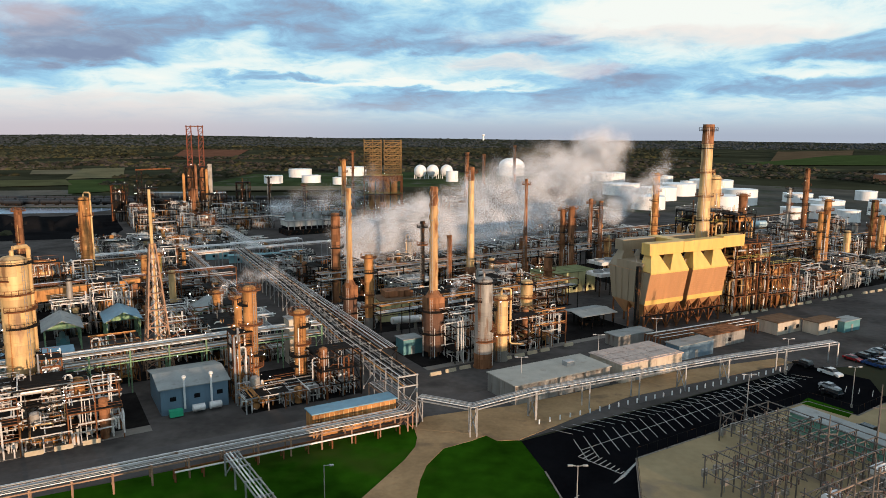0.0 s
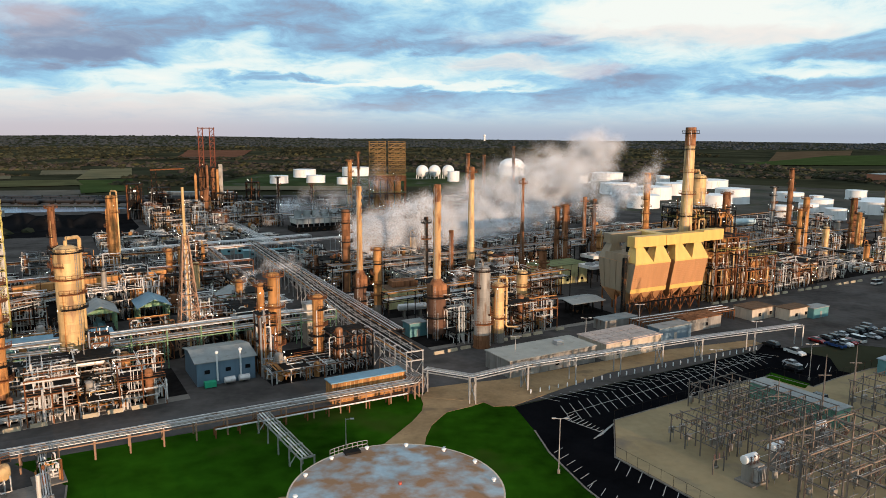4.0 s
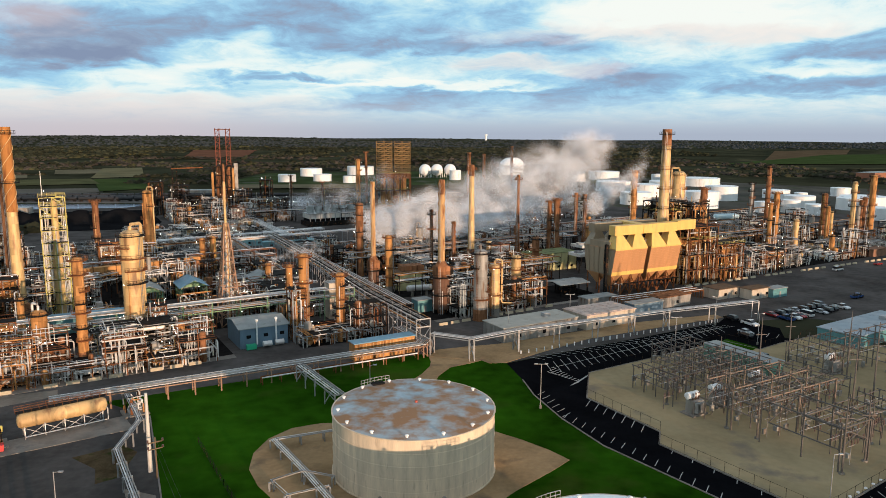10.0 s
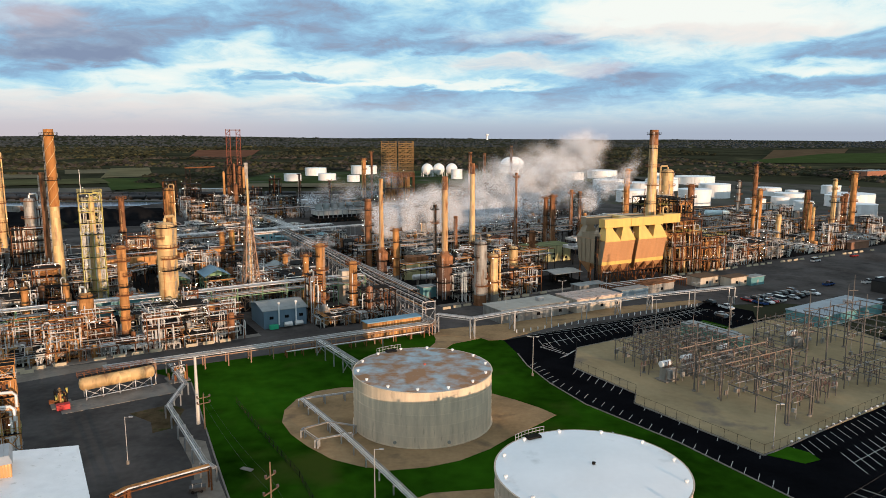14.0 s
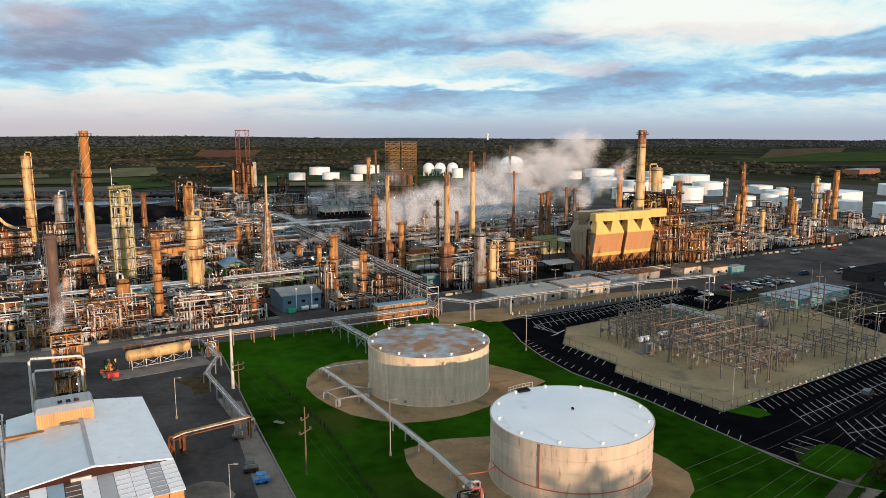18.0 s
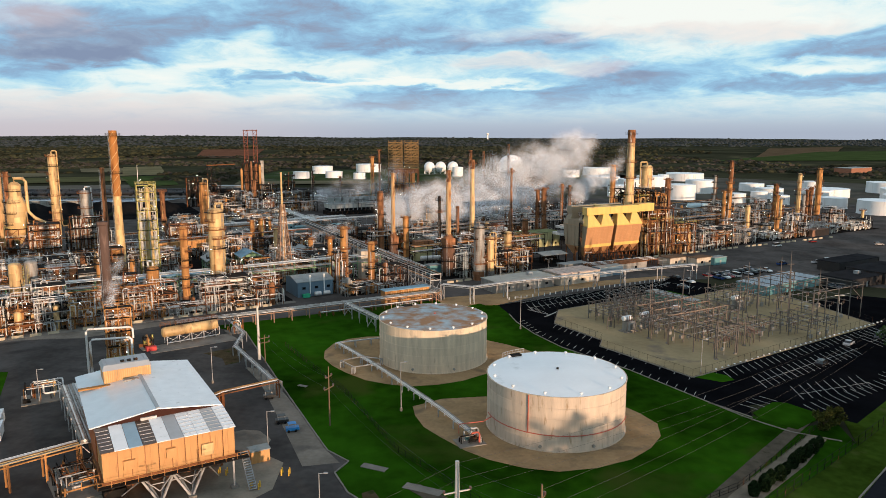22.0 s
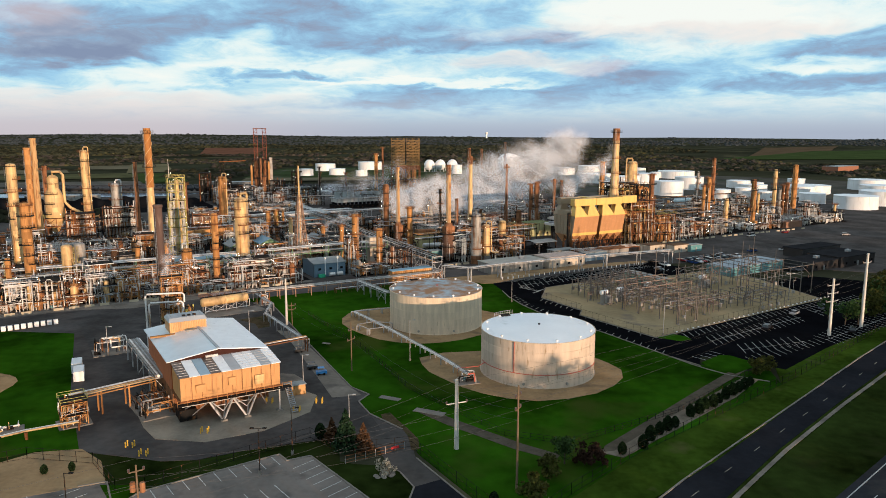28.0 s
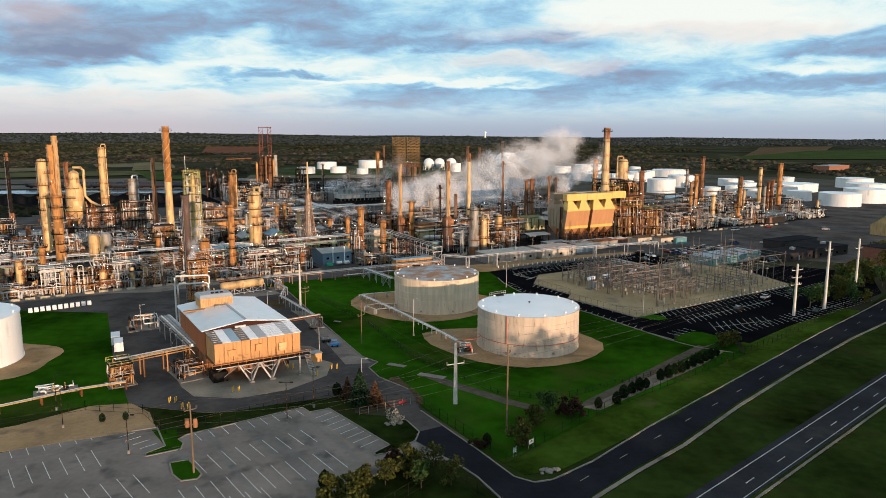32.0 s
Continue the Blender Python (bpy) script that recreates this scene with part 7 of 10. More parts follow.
part("side_wall", Geo().add([(LB - 0.2, 0.2, 5.5), (LB - 0.2, 8.4, 5.5), (LB - 0.2, 8.4, 11.2), (LB - 0.2, 0.2, 10.35), (LB, 0.2, 5.5), (LB, 8.4, 5.5), (LB, 8.4, 11.2), (LB, 0.2, 10.35)], [(0, 1, 2, 3), (7, 6, 5, 4), (0, 4, 5, 1), (1, 5, 6, 2), (2, 6, 7, 3), (3, 7, 4, 0)]), ORANGE, ob_)
for k in range(21):
    part("wall_rib", Geo().box(LB * k / 20, -0.04, 5.5, 0.09, 0.1, 4.8), ORANGE, ob_)
for k in range(1, 10):
    part("joint_flashing", Geo().box(LB * k / 10 + 0.14, -0.06, 5.5, 0.1, 0.1, 4.75), RUSTV, ob_, "dark rusted joint strip")
for k, m in enumerate((PANEL_D, PANEL_W, PANEL_B, PANEL_D, PANEL_W, PANEL_G, PANEL_W, PANEL_W, PANEL_G, PANEL_W)):
    w = (LB + 0.6) / 10
    x0 = -0.3 + k * w
    vs = [(x0 + 0.03, -0.35, 10.35), (x0 + w - 0.03, -0.35, 10.35), (x0 + w - 0.03, 8.25, 11.25), (x0 + 0.03, 8.25, 11.25)]
    part("roof_sheet", Geo().add(vs + [(a, b, c + 0.12) for a, b, c in vs], [(3, 2, 1, 0), (4, 5, 6, 7), (0, 1, 5, 4), (1, 2, 6, 5), (2, 3, 7, 6), (3, 0, 4, 7)]), m, ob_)
    if m is PANEL_D or k > 5:
        for q in range(6):
            y0 = 0.6 + q * 1.25
            z0 = 10.35 + (y0 + 0.35) / 8.6 * 0.9 + 0.12
            part("purlin", Geo().beam((x0 + 0.1, y0, z0), (x0 + w - 0.1, y0, z0 + 0.02), 0.08), STEEL, ob_)
for px, pz, w, h in ((3.8, 7.0, 1.8, 1.5), (10.1, 7.4, 1.5, 1.6), (15.8, 6.6, 1.9, 1.9)):
    part("louvre_hood", Geo().box(px, -0.3, pz, w, 0.6, h), CREAM if px > 15 else ORANGE, ob_)
# walkway under the front wall
part("walkway", Geo().box(LB / 2 + 0.5, -0.9, 5.0, LB + 3, 1.6, 0.14), GRATE, ob_)
for hh in (0.6, 1.1):
    part("guard_rail", Geo().beam((-1, -1.6, 5.1 + hh), (LB + 2, -1.6, 5.1 + hh), 0.06), BUFF, ob_)
for k in range(13):
    part("rail_post", Geo().beam((-1 + (LB + 3) * k / 12, -1.6, 5.1), (-1 + (LB + 3) * k / 12, -1.6, 6.2), 0.06), BUFF, ob_)
for fx, fy in ((8.0, -0.5), (12.8, -0.9)):
    for dx, dy in ((-3.0, 0.6), (2.6, 0.6), (-2.6, 5.5), (2.4, 5.5)):
        part("leg", Geo().beam((fx, fy, 0), (fx + dx, fy + dy, 5.2), 0.34), STEEL, ob_)
    part("footing", Geo().box(fx, fy, -0.05, 1.3, 1.3, 0.5), CONC, ob_)
part("girder", Geo().beam((0.2, 0.4, 4.2), (LB - 0.2, 0.4, 4.2), 0.2), STEEL, ob_)
for k in range(14):
    gx0, gx1 = 0.2 + (LB - 0.4) * k / 14, 0.2 + (LB - 0.4) * (k + 1) / 14
    part("girder_brace", Geo().beam((gx0, 0.4, 4.2 if k % 2 else 5.1), (gx1, 0.4, 5.1 if k % 2 else 4.2), 0.11), BUFF, ob_)
for p0, p1 in (((5.2, 0.1, 5.0), (8.0, -0.5, 2.2)), ((10.6, 0.1, 5.0), (8.0, -0.5, 2.2)), ((9.9, 0.1, 5.0), (12.8, -0.9, 2.4)), ((15.4, 0.1, 5.0), (12.8, -0.9, 2.4)), ((5.0, 0.1, 4.2), (2.0, 4.0, 0.2)), ((16.0, 0.1, 4.2), (18.4, 4.0, 0.2)), ((2.0, 0.4, 4.2), (0.6, 8.0, 0.2)), ((6.6, 0.3, 3.2), (14.2, 0.3, 3.2))):
    part("raking_brace", Geo().beam(p0, p1, 0.16), STEEL, ob_)
part("ground_skid", Geo().box(1.8, 5.4, 0, 3.4, 4.6, 2.4), DARK_STEEL, ob_, "dark pump skid under the floor")
for px in (0.4, 5, 10, 15, LB - 0.4):
    part("post", Geo().beam((px, 8.2, 0), (px, 8.2, 5.2), 0.4), RUST_STEEL, ob_)
part("post", Geo().beam((LB - 0.6, -1.2, 0), (LB - 0.6, -1.2, 5.2), 0.3), STEEL, ob_)
part("footing", Geo().box(LB - 0.6, -1.2, -0.05, 1.2, 1.2, 0.5), CONC, ob_)
sg = Geo()
for k in range(16):
    sg.box(LB + 1.8, -1.5 + k * 0.32 - 2.5, 0.3 + k * 0.31, 1.2, 0.34, 0.07)
sg.beam((LB + 1.2, -4, 0.2), (LB + 1.2, 1, 5.1), 0.12).beam((LB + 2.4, -4, 0.2), (LB + 2.4, 1, 5.1), 0.12)
part("stair", sg, STEEL, ob_)
# main hall with its white roof
part("hall_wall", Geo().box(LB / 2 - 0.4, 22.8, 5.0, LB - 0.4, 29.0, 6.35), mat("red_brown_sheet", (0.40, 0.125, 0.045), 0.6, 0.0, var=0.15, scale=0.8, stain=0.2, stain_col=(0.20, 0.06, 0.03), streak=True), ob_, "red-brown hall wall")
# wall below 5 m takes a darker sheet for the shade under the building
part("base_wall", Geo().box(LB / 2 - 0.4, 22.9, 0, LB - 0.6, 28.6, 5.0), RUSTV, ob_, "rusty base wall darkened for the shade underneath")
for side in (-1, 1):
    cx = LB / 2 - 0.4
    e = LB / 2 + 0.6
    vs = [(cx, 8.3, 12.9), (cx + side * e, 8.3, 11.5), (cx + side * e, 37.8, 11.5), (cx, 37.8, 12.9)]
    vs = vs if side > 0 else vs[::-1]
    part("hall_roof", Geo().add([(a, b, c - 0.2) for a, b, c in vs] + vs, [(3, 2, 1, 0), (4, 5, 6, 7), (0, 1, 5, 4), (1, 2, 6, 5), (2, 3, 7, 6), (3, 0, 4, 7)]), PANEL_W if side > 0 else mat("pale_blue_roof_sheet", (0.70, 0.76, 0.79), 0.3, 0.1, var=0.08, scale=0.5), ob_, "white sheet hall roof")
part("ridge_cap", Geo().box(LB / 2 - 0.4, 23.0, 12.9, 0.6, 29.4, 0.12), PANEL_G, ob_)
part("rooftop_plant", Geo().box(7.6, 31.4, 11.6, 8.4, 6.0, 3.2), ORANGE, ob_, "orange rooftop plant room")
part("rooftop_cover", frustum(3.2, 12.0, 28.0, 34.8, 14.7, 3.6, 11.6, 29.0, 33.8, 15.5), PANEL_G, ob_, "grey sheet cover")
for k in range(5):
    part("cover_seam", Geo().box(4.2 + 1.7 * k, 31.4, 15.5, 0.12, 4.8, 0.08), STEEL, ob_)
for k in range(3):
    part("roof_vent", Geo().box(7.0 + 1.2 * k, 30.2, 15.5, 0.7, 0.7, 0.3), DARK_STEEL, ob_)
part("plant_walkway", Geo().box(5.6, 27.5, 11.9, 13.5, 1.0, 0.3), BUFF, ob_)
part("plant_unit", Geo().box(8.0, 26.8, 12.0, 2.6, 1.0, 0.9), GREY_V, ob_)
for k in range(22):
    part("plant_rib", Geo().box(3.6 + k * 0.38, 28.33, 11.9, 0.16, 0.14, 2.7), CREAM, ob_)
gx = LB / 2 - 0.4
# gable painted almost black-maroon, standing for a shaded recess
part("gable_sheet", Geo().add([(0.1, 8.3, 11.0), (2 * gx - 0.1, 8.3, 11.0), (2 * gx - 0.1, 8.3, 11.35), (gx, 8.3, 12.68), (0.1, 8.3, 11.35), (0.1, 8.42, 11.0), (2 * gx - 0.1, 8.42, 11.0), (2 * gx - 0.1, 8.42, 11.35), (gx, 8.42, 12.68), (0.1, 8.42, 11.35)], [(0, 1, 2, 3, 4), (9, 8, 7, 6, 5), (0, 5, 6, 1), (1, 6, 7, 2), (2, 7, 8, 3), (3, 8, 9, 4), (4, 9, 5, 0)]), mat("maroon_shade", (0.055, 0.022, 0.016), 0.8, var=0.3, scale=0.8), ob_, "gable sheet coloured dark maroon for shade")
part("gable_vent", Geo().box(gx - 1.6, 8.1, 11.35, 2.6, 0.4, 0.45), STEEL, ob_)

# pipe racks and skids round it
rack([(-79, -6), (-66.5, 5.5)], 2.6, 5.0, 6, "sunlit pipe bridge reaching the elevated building", BUFF, 4.5, 1, [BUFF, CLAD, CREAM], 40)
rack([(-64.5, 6), (-83, 34)], 3.2, 5.2, 7, "stacked silver pipes along the hall's west side", STEEL, 6, 1, SILV, 41, (0.18, 0.32))
structure(-77.5, -8.0, 35, 1, 1, 4.6, [2.4, 5.0], BUFF, "steel pipe stand at the bridge's end", w=0.17)
piping(-77.5, -8.0, 35, 2.6, 2.2, 5.4, 22, "sunlit pipe stand with valves", 780, mats=[CLAD, BUFF, CREAM, RUST_STEEL], rmax=0.15)
piping(-64.5, 0.0, 37, 3.4, 6.2, 3.6, 30, "sunlit pump skid with looped pipes", 781, mats=[CLAD, BUFF, STEEL, RUST_STEEL, DARK_STEEL], rmax=0.15)
structure(-77.5, 47.5, 30, 2, 1, 2.7, [3.4, 6.8, 10.2, 13.6, 16.8, 19.4], BUFF, "tall rusty heater frame with silver ducts by the stack", lamps=6, w=0.22)
piping(-77.5, 47.5, 30, 2.6, 1.3, 19.2, 40, "sunlit pipes threaded through the heater frame", 785, joined=True, mats=[CLAD, BUFF, RUST_STEEL])
ht = thing("duct_loop", "pair of silver flue ducts looping down to the hall", "duct")
for dx, zz, x0 in ((0.0, 15.2, -83.2), (0.9, 13.0, -82.0)):
    part("duct", Geo().tube([(x0, 43.6 - dx, 0.4), (x0, 43.6 - dx, zz - 0.5), (x0 + 0.4, 43.7 - dx, zz), (-74.0, 45.8 - dx, zz), (-73.5, 45.9 - dx, zz - 0.5), (-73.5, 45.9 - dx, zz - 2.6)], 0.26, 10), CLAD, ht, smooth=True)
piping(-92, 40, 30, 4, 3, 4.5, 14, "steel pipe cluster behind the hall", 782)
piping(-71, 43, 30, 2.5, 2.5, 4.0, 12, "pipework between stack and hall", 783)
ko = thing("kiosk", "small orange kiosk beside the elevated building", "kiosk")
ko.location, ko.rotation_euler[2] = (-35.4, 9.0, 0.12), radians(30)
part("wall", Geo().box(0, 0, 0, 3.4, 2.2, 2.3), ORANGE, ko)
part("roof", Geo().box(0, 0, 2.3, 3.8, 2.6, 0.18), GREY_ROOF, ko)
# bollards in groups
for cx, cy in ((-50, -13), (-62, -19.5), (-41, 3), (-34, -2), (-58, -23), (-30, 3)):
    for k in range(4):
        b = thing("bollard", "short yellow steel bollard on asphalt", "bollard", "yellow bollards")
        b.location = (cx + (k % 2) * 1.3, cy + (k // 2) * 0.9, 0.1)
        part("post", Geo().spin(0, 0, [(0.13, 0), (0.13, 1.05), (0.09, 1.15)], 8), YPAINT, b)
# ---- substation ----
PORC = mat("brown_porcelain", (0.16, 0.09, 0.07), 0.3, var=0.2)
LSTEEL = mat("light_steel", (0.155, 0.135, 0.12), 0.6, 0.2, var=0.25, scale=0.8)


def insulator(x, y, z, h=1.2):
    g = Geo()
    prof = []
    for k in range(5):
        prof += [(0.09, z + h * k / 5), (0.2, z + h * (k + 0.4) / 5), (0.09, z + h * (k + 0.8) / 5)]
    return g.spin(x, y, prof, 7)


def bus_frame(u0, u1, v0, v1, nu, nv, h, label, seed, w=0.18, m=None, low=0.5):
    """Rows of portals with two tiers of beams, hung with insulators, over low switchgear."""
    rng = random.Random(seed)
    t = thing("bus_structure", label, "substation frame", "substation frames")
    t.location, t.rotation_euler[2] = (*W((u0 + u1) / 2, (v0 + v1) / 2), 0.26), radians(ANG)
    X, Y = (u1 - u0) / 2, (v1 - v0) / 2
    m = m or LSTEEL
    gi, gs, gb = Geo(), Geo(), Geo()
    for i in range(nu + 1):
        px = -X + 2 * X * i / nu
        for j in range(nv + 1):
            py = -Y + 2 * Y * j / nv
            if rng.random() < 0.88:
                part("post", Geo().beam((px, py, 0), (px, py, h + rng.choice([0, 0, 0.8])), w), m, t)
        part("beam", Geo().beam((px, -Y - 0.6, h - 0.1), (px, Y + 0.6, h - 0.1), w * 0.9).beam((px, -Y, h * low), (px, Y, h * low), w * 0.8), m, t)
    for j in range(nv + 1):
        py = -Y + 2 * Y * j / nv
        part("beam", Geo().beam((-X - 0.6, py, h - 0.25), (X + 0.6, py, h - 0.25), w * 0.9), m, t)
        if rng.random() < 0.7:
            for sg_ in (-1, 1):
                part("brace", Geo().beam((sg_ * X, py, h * low), (sg_ * (X - 2 * X / nu), py, h - 0.2), w * 0.6), m, t)
    for i in range(nu):
        for j in range(nv + 1):
            px, py = -X + 2 * X * (i + 0.5) / nu, -Y + 2 * Y * j / nv
            for q in (-0.9, 0, 0.9):
                if rng.random() < 0.7:
                    z = h * low if rng.random() < 0.6 else h - 1.2
                    gi.tube([(px + q, py, z), (px + q, py, z + 0.15), (px + q, py, z + 0.5), (px + q, py, z + 0.85), (px + q, py, z + 1.0)], [0.05, 0.13, 0.09, 0.13, 0.05], 5)
            if rng.random() < 0.75:
                gs.box(px, py + rng.uniform(0.4, 1.2), rng.uniform(0.4, 1.4), rng.uniform(0.5, 1.4), rng.uniform(0.4, 0.9), rng.uniform(0.7, 1.5))
                gs.beam((px, py + 0.6, 0), (px, py + 0.6, h * low), 0.1)
                gs.beam((px - 1.2, py + 0.6, h * low - 0.5), (px + 1.2, py + 0.6, h * low - 0.5), 0.09)
            for q in (-0.7, 0.7):
                gb.tube([(px + q, py, h - 0.2), (px + q, py + 0.5, h * 0.7), (px + q, py + 0.3, h * low + 0.9)], 0.025, 4)
    part("porcelain", gi, PORC, t)["kind"] = "stuff"
    part("switchgear", gs, GREY_V, t)["kind"] = "stuff"
    part("jumper", gb, DARK_STEEL, t)["kind"] = "stuff"
    for j in range(3):
        y = -Y + (j + 0.5) * 2 * Y / 3
        part("busbar", Geo().tube([(-X - 1, y, h * low + 1.0), (X + 1, y, h * low + 1.0)], 0.045, 6), STEEL, t)
    return t


bus_frame(94.5, 106, 62.5, 73, 4, 3, 5.6, "low brown steel bus structure with insulators on gravel", 1)
bus_frame(108, 126, 60, 73, 6, 4, 5.8, "low crowded bus structure on gravel", 2)
bus_frame(112, 126, 75, 84, 4, 2, 5.2, "low steel bus structure beside the green control house", 7)
bus_frame(94, 118, 39, 52, 4, 2, 8.8, "tall grey-brown portal frame over switches on gravel", 3, 0.22, mat("brownish_steel", (0.27, 0.20, 0.155), 0.65, 0.1, var=0.25, scale=0.8))
bus_frame(98, 132, 44, 58, 6, 3, 5.0, "crowded low switch racks on gravel", 4)
bus_frame(95, 104, 24, 38, 1, 2, 8.2, "narrow line portal with insulators", 5, 0.24)
bus_frame(104, 131, 30, 37, 5, 2, 4.6, "low busbar supports at the pad's front", 6)
bus_frame(146, 172, 30, 54, 4, 2, 11.0, "tall grey switchyard frame on gravel", 8, 0.22, None, 0.55)
bus_frame(141, 160, 56, 66, 4, 2, 6.4, "switchyard frame with long busbars", 9)
bus_frame(132, 145, 22, 34, 3, 2, 5.6, "small switch rack with white arresters", 10)
# free disconnect switches
proto = thing("disconnect_switch", "three-pole disconnect switch on a steel stand", "switchgear", "disconnect switches")
part("stand", Geo().beam((-1.4, 0, 0), (-1.4, 0, 2.6), 0.16).beam((1.4, 0, 0), (1.4, 0, 2.6), 0.16).beam((-1.6, 0, 2.6), (1.6, 0, 2.6), 0.16), LSTEEL, proto)
for k in (-1.2, 0, 1.2):
    part("insulator", insulator(k, 0, 2.7, 1.0), PORC, proto)
proto.location = (*W(92, 60), 0.26)
proto.rotation_euler[2] = radians(ANG)
rng = random.Random(8)
for k in range(22):
    u, v = rng.uniform(98, 135), rng.uniform(27, 60)
    copy_thing(proto, pose(*W(u, v), 0.26, 0, 0, ANG + rng.choice([0, 90])))


def transformer(x, y, rot):
    t = thing("power_transformer", "grey power transformer with a white conservator tank", "transformer", "power transformers")
    t.location, t.rotation_euler[2] = (x, y, 0.26), radians(rot)
    part("tank", Geo().box(0, 0, 0.3, 3.0, 2.2, 2.8), GREY_V, t)
    part("plinth", Geo().box(0, 0, 0, 4.6, 3.6, 0.3), CONC, t)
    for k in range(7):
        part("radiator_fin", Geo().box(-1.2 + k * 0.4, -1.5, 0.7, 0.12, 0.8, 2.2), STEEL, t)
    part("conservator", Geo().tube([(-2.0, 0.5, 4.0), (-1.9, 0.5, 4.0), (1.2, 0.5, 4.0), (1.3, 0.5, 4.0)], [0.5, 0.75, 0.75, 0.5], 14), WHITE, t, "white conservator tank", smooth=True)
    for k in (-0.9, 0, 0.9):
        part("bushing", insulator(k, -0.2, 3.1, 1.6), PORC, t)
    return t


transformer(54.3, 95.0, 30)
transformer(61.0, 99.8, 30)
transformer(73.5, 109, 30)
transformer(98, 122, 30)
SUBPOLES = [(58.1, 87.2, 16.2), (62.1, 82.2, 9.5), (70.5, 67.5, 14.3), (77.4, 72.4, 12.3), (94.8, 99.4, 18.9), (86, 92, 18), (99, 117, 17), (107, 105, 19), (78, 118, 15), (66, 112, 12), (90, 128, 14), (112, 122, 18), (120, 112, 16), (124, 140, 17), (50, 100, 9), (83, 80, 9)]
for x, y, h in SUBPOLES:
    t = thing("lightning_mast", "thin pale steel lightning mast in the switchyard", "mast", "lightning masts")
    t.location = (x, y, 0.26)
    part("pole", Geo().tube([(0, 0, 0), (0, 0, h * 0.7), (0, 0, h)], [0.2, 0.15, 0.07], 8), LSTEEL, t, smooth=True)
    part("footing", Geo().spin(0, 0, [(0.5, 0), (0.5, 0.3)], 10), CONC, t)
    part("cross_arm", Geo().beam((-1.3, 0, h * 0.72), (1.3, 0, h * 0.72), 0.14), LSTEEL, t)
flat_building(*W(130.5, 71), -60, 20, 4.8, 3.8, mat("sage_green", (0.16, 0.34, 0.27), 0.6, var=0.15), GREY_ROOF, "sage-green metal control house on the gravel pad", 1, 0, name="control_house")
# pad fence: posts and rails
fg = Geo()
for (a, b) in zip(PAD, PAD[1:] + PAD[:1]):
    A, B = Vector((*a, 0.2)), Vector((*b, 0.2))
    n = int((B - A).length / 2.6)
    for k in range(n):
        c = A.lerp(B, k / n)
        fg.beam(c, c + Vector((0, 0, 2.2)), 0.05)
    for z in (0.3, 2.15):
        fg.beam(A + Vector((0, 0, z)), B + Vector((0, 0, z)), 0.035)
fn = tagged(obj("pad_fence", fg, DARK_STEEL), "chain-link fence posts and rails round the substation", "fence", kind="stuff")
kerb = Geo()
for (a, b) in zip(PAD, PAD[1:] + PAD[:1]):
    kerb.beam((*a, 0.22), (*b, 0.22), 0.3, 0.22)
tagged(obj("pad_kerb", kerb, CONC), "concrete kerb round the gravel pad", "kerb", kind="structure")
# pale stones set along the southern pad edge
for k in range(34):
    x, y = Vector((67, 60.3)).lerp(Vector((137, 107)), k / 33)
    b = thing("edge_marker", "small white marker block on the pad edge", "marker", "pad edge markers")
    b.location = (x + 0.5, y - 0.8, 0.14)
    part("block", Geo().spin(0, 0, [(0.3, 0), (0.26, 0.32), (0.1, 0.4)], 7), WHITE, b)
# ---- road and lot markings ----
def stripe(g, a, b, w=0.13, z=0.15):
    a, b = Vector((*a, 0)), Vector((*b, 0))
    d = (b - a).normalized()
    s = Vector((-d.y, d.x, 0)) * (w / 2)
    vs = [tuple(p + Vector((0, 0, z + dz))) for dz in (-0.01, 0.006) for p in (a - s, b - s, b + s, a + s)]
    g.add(vs, [(3, 2, 1, 0), (4, 5, 6, 7), (0, 1, 5, 4), (1, 2, 6, 5), (2, 3, 7, 6), (3, 0, 4, 7)])


def combs(g, a, b, off, ang, length, both=False, step=2.65, z=0.15, spine=False, w=0.13):
    """Stall lines along a to b: each runs at ang degrees off the row's own direction."""
    A, B = Vector(a), Vector(b)
    d = (B - A).normalized()
    n = int((B - A).length / step)
    c, s = math.cos(radians(ang)), math.sin(radians(ang))
    e = Vector((d.x * c - d.y * s, d.x * s + d.y * c))
    for k in range(n + 1):
        p = A + d * (k * step) + e * off
        stripe(g, p - e * length if both else p, p + e * length, w, z)
    if spine:
        stripe(g, a, b, w, z)


lines = Geo()
combs(lines, (28, 124.6), (87, 164.3), 0, 62, 4.6, True, spine=True, z=0.155)
combs(lines, (24, 134), (88, 167), -0.2, -58, 4.6, z=0.155)
combs(lines, (34, 103.0), (43.2, 88.0), 0, -57, 4.4, z=0.155)
combs(lines, (44, 77), (59, 53.5), 0, -57, 1.4, z=0.155, step=4.6)
combs(lines, (22.5, 106), (26.2, 92.8), 0, 121, 2.8, z=0.155)
combs(lines, (26.2, 92.5), (57.5, 38.5), 0, 121, 2.8, z=0.155, step=2.8)
combs(lines, (64.5, 55.6), (132, 101), 0, -122, 4.6, z=0.155)
combs(lines, (74.6, 50.8), (113.5, 77.6), 0, 56, 4.2, True, spine=True, z=0.155)
combs(lines, (80, 42.4), (101, 50.4), 1.0, 62, 4.4, True, spine=True, z=0.155)
combs(lines, (64, 36.4), (72, 42.4), 0, -86, 4.2, z=0.155)
combs(lines, (79, 31.5), (106, 48.5), 0, 70, 4.6, z=0.155)
combs(lines, (108, 52), (150, 84), 0, 70, 4.6, True, z=0.155, spine=True)
combs(lines, (121, 84), (150, 106), 0, 62, 4.6, True, z=0.155, spine=True)
combs(lines, (92, 162), (101, 156), 0, -90, 4.6, z=0.155)
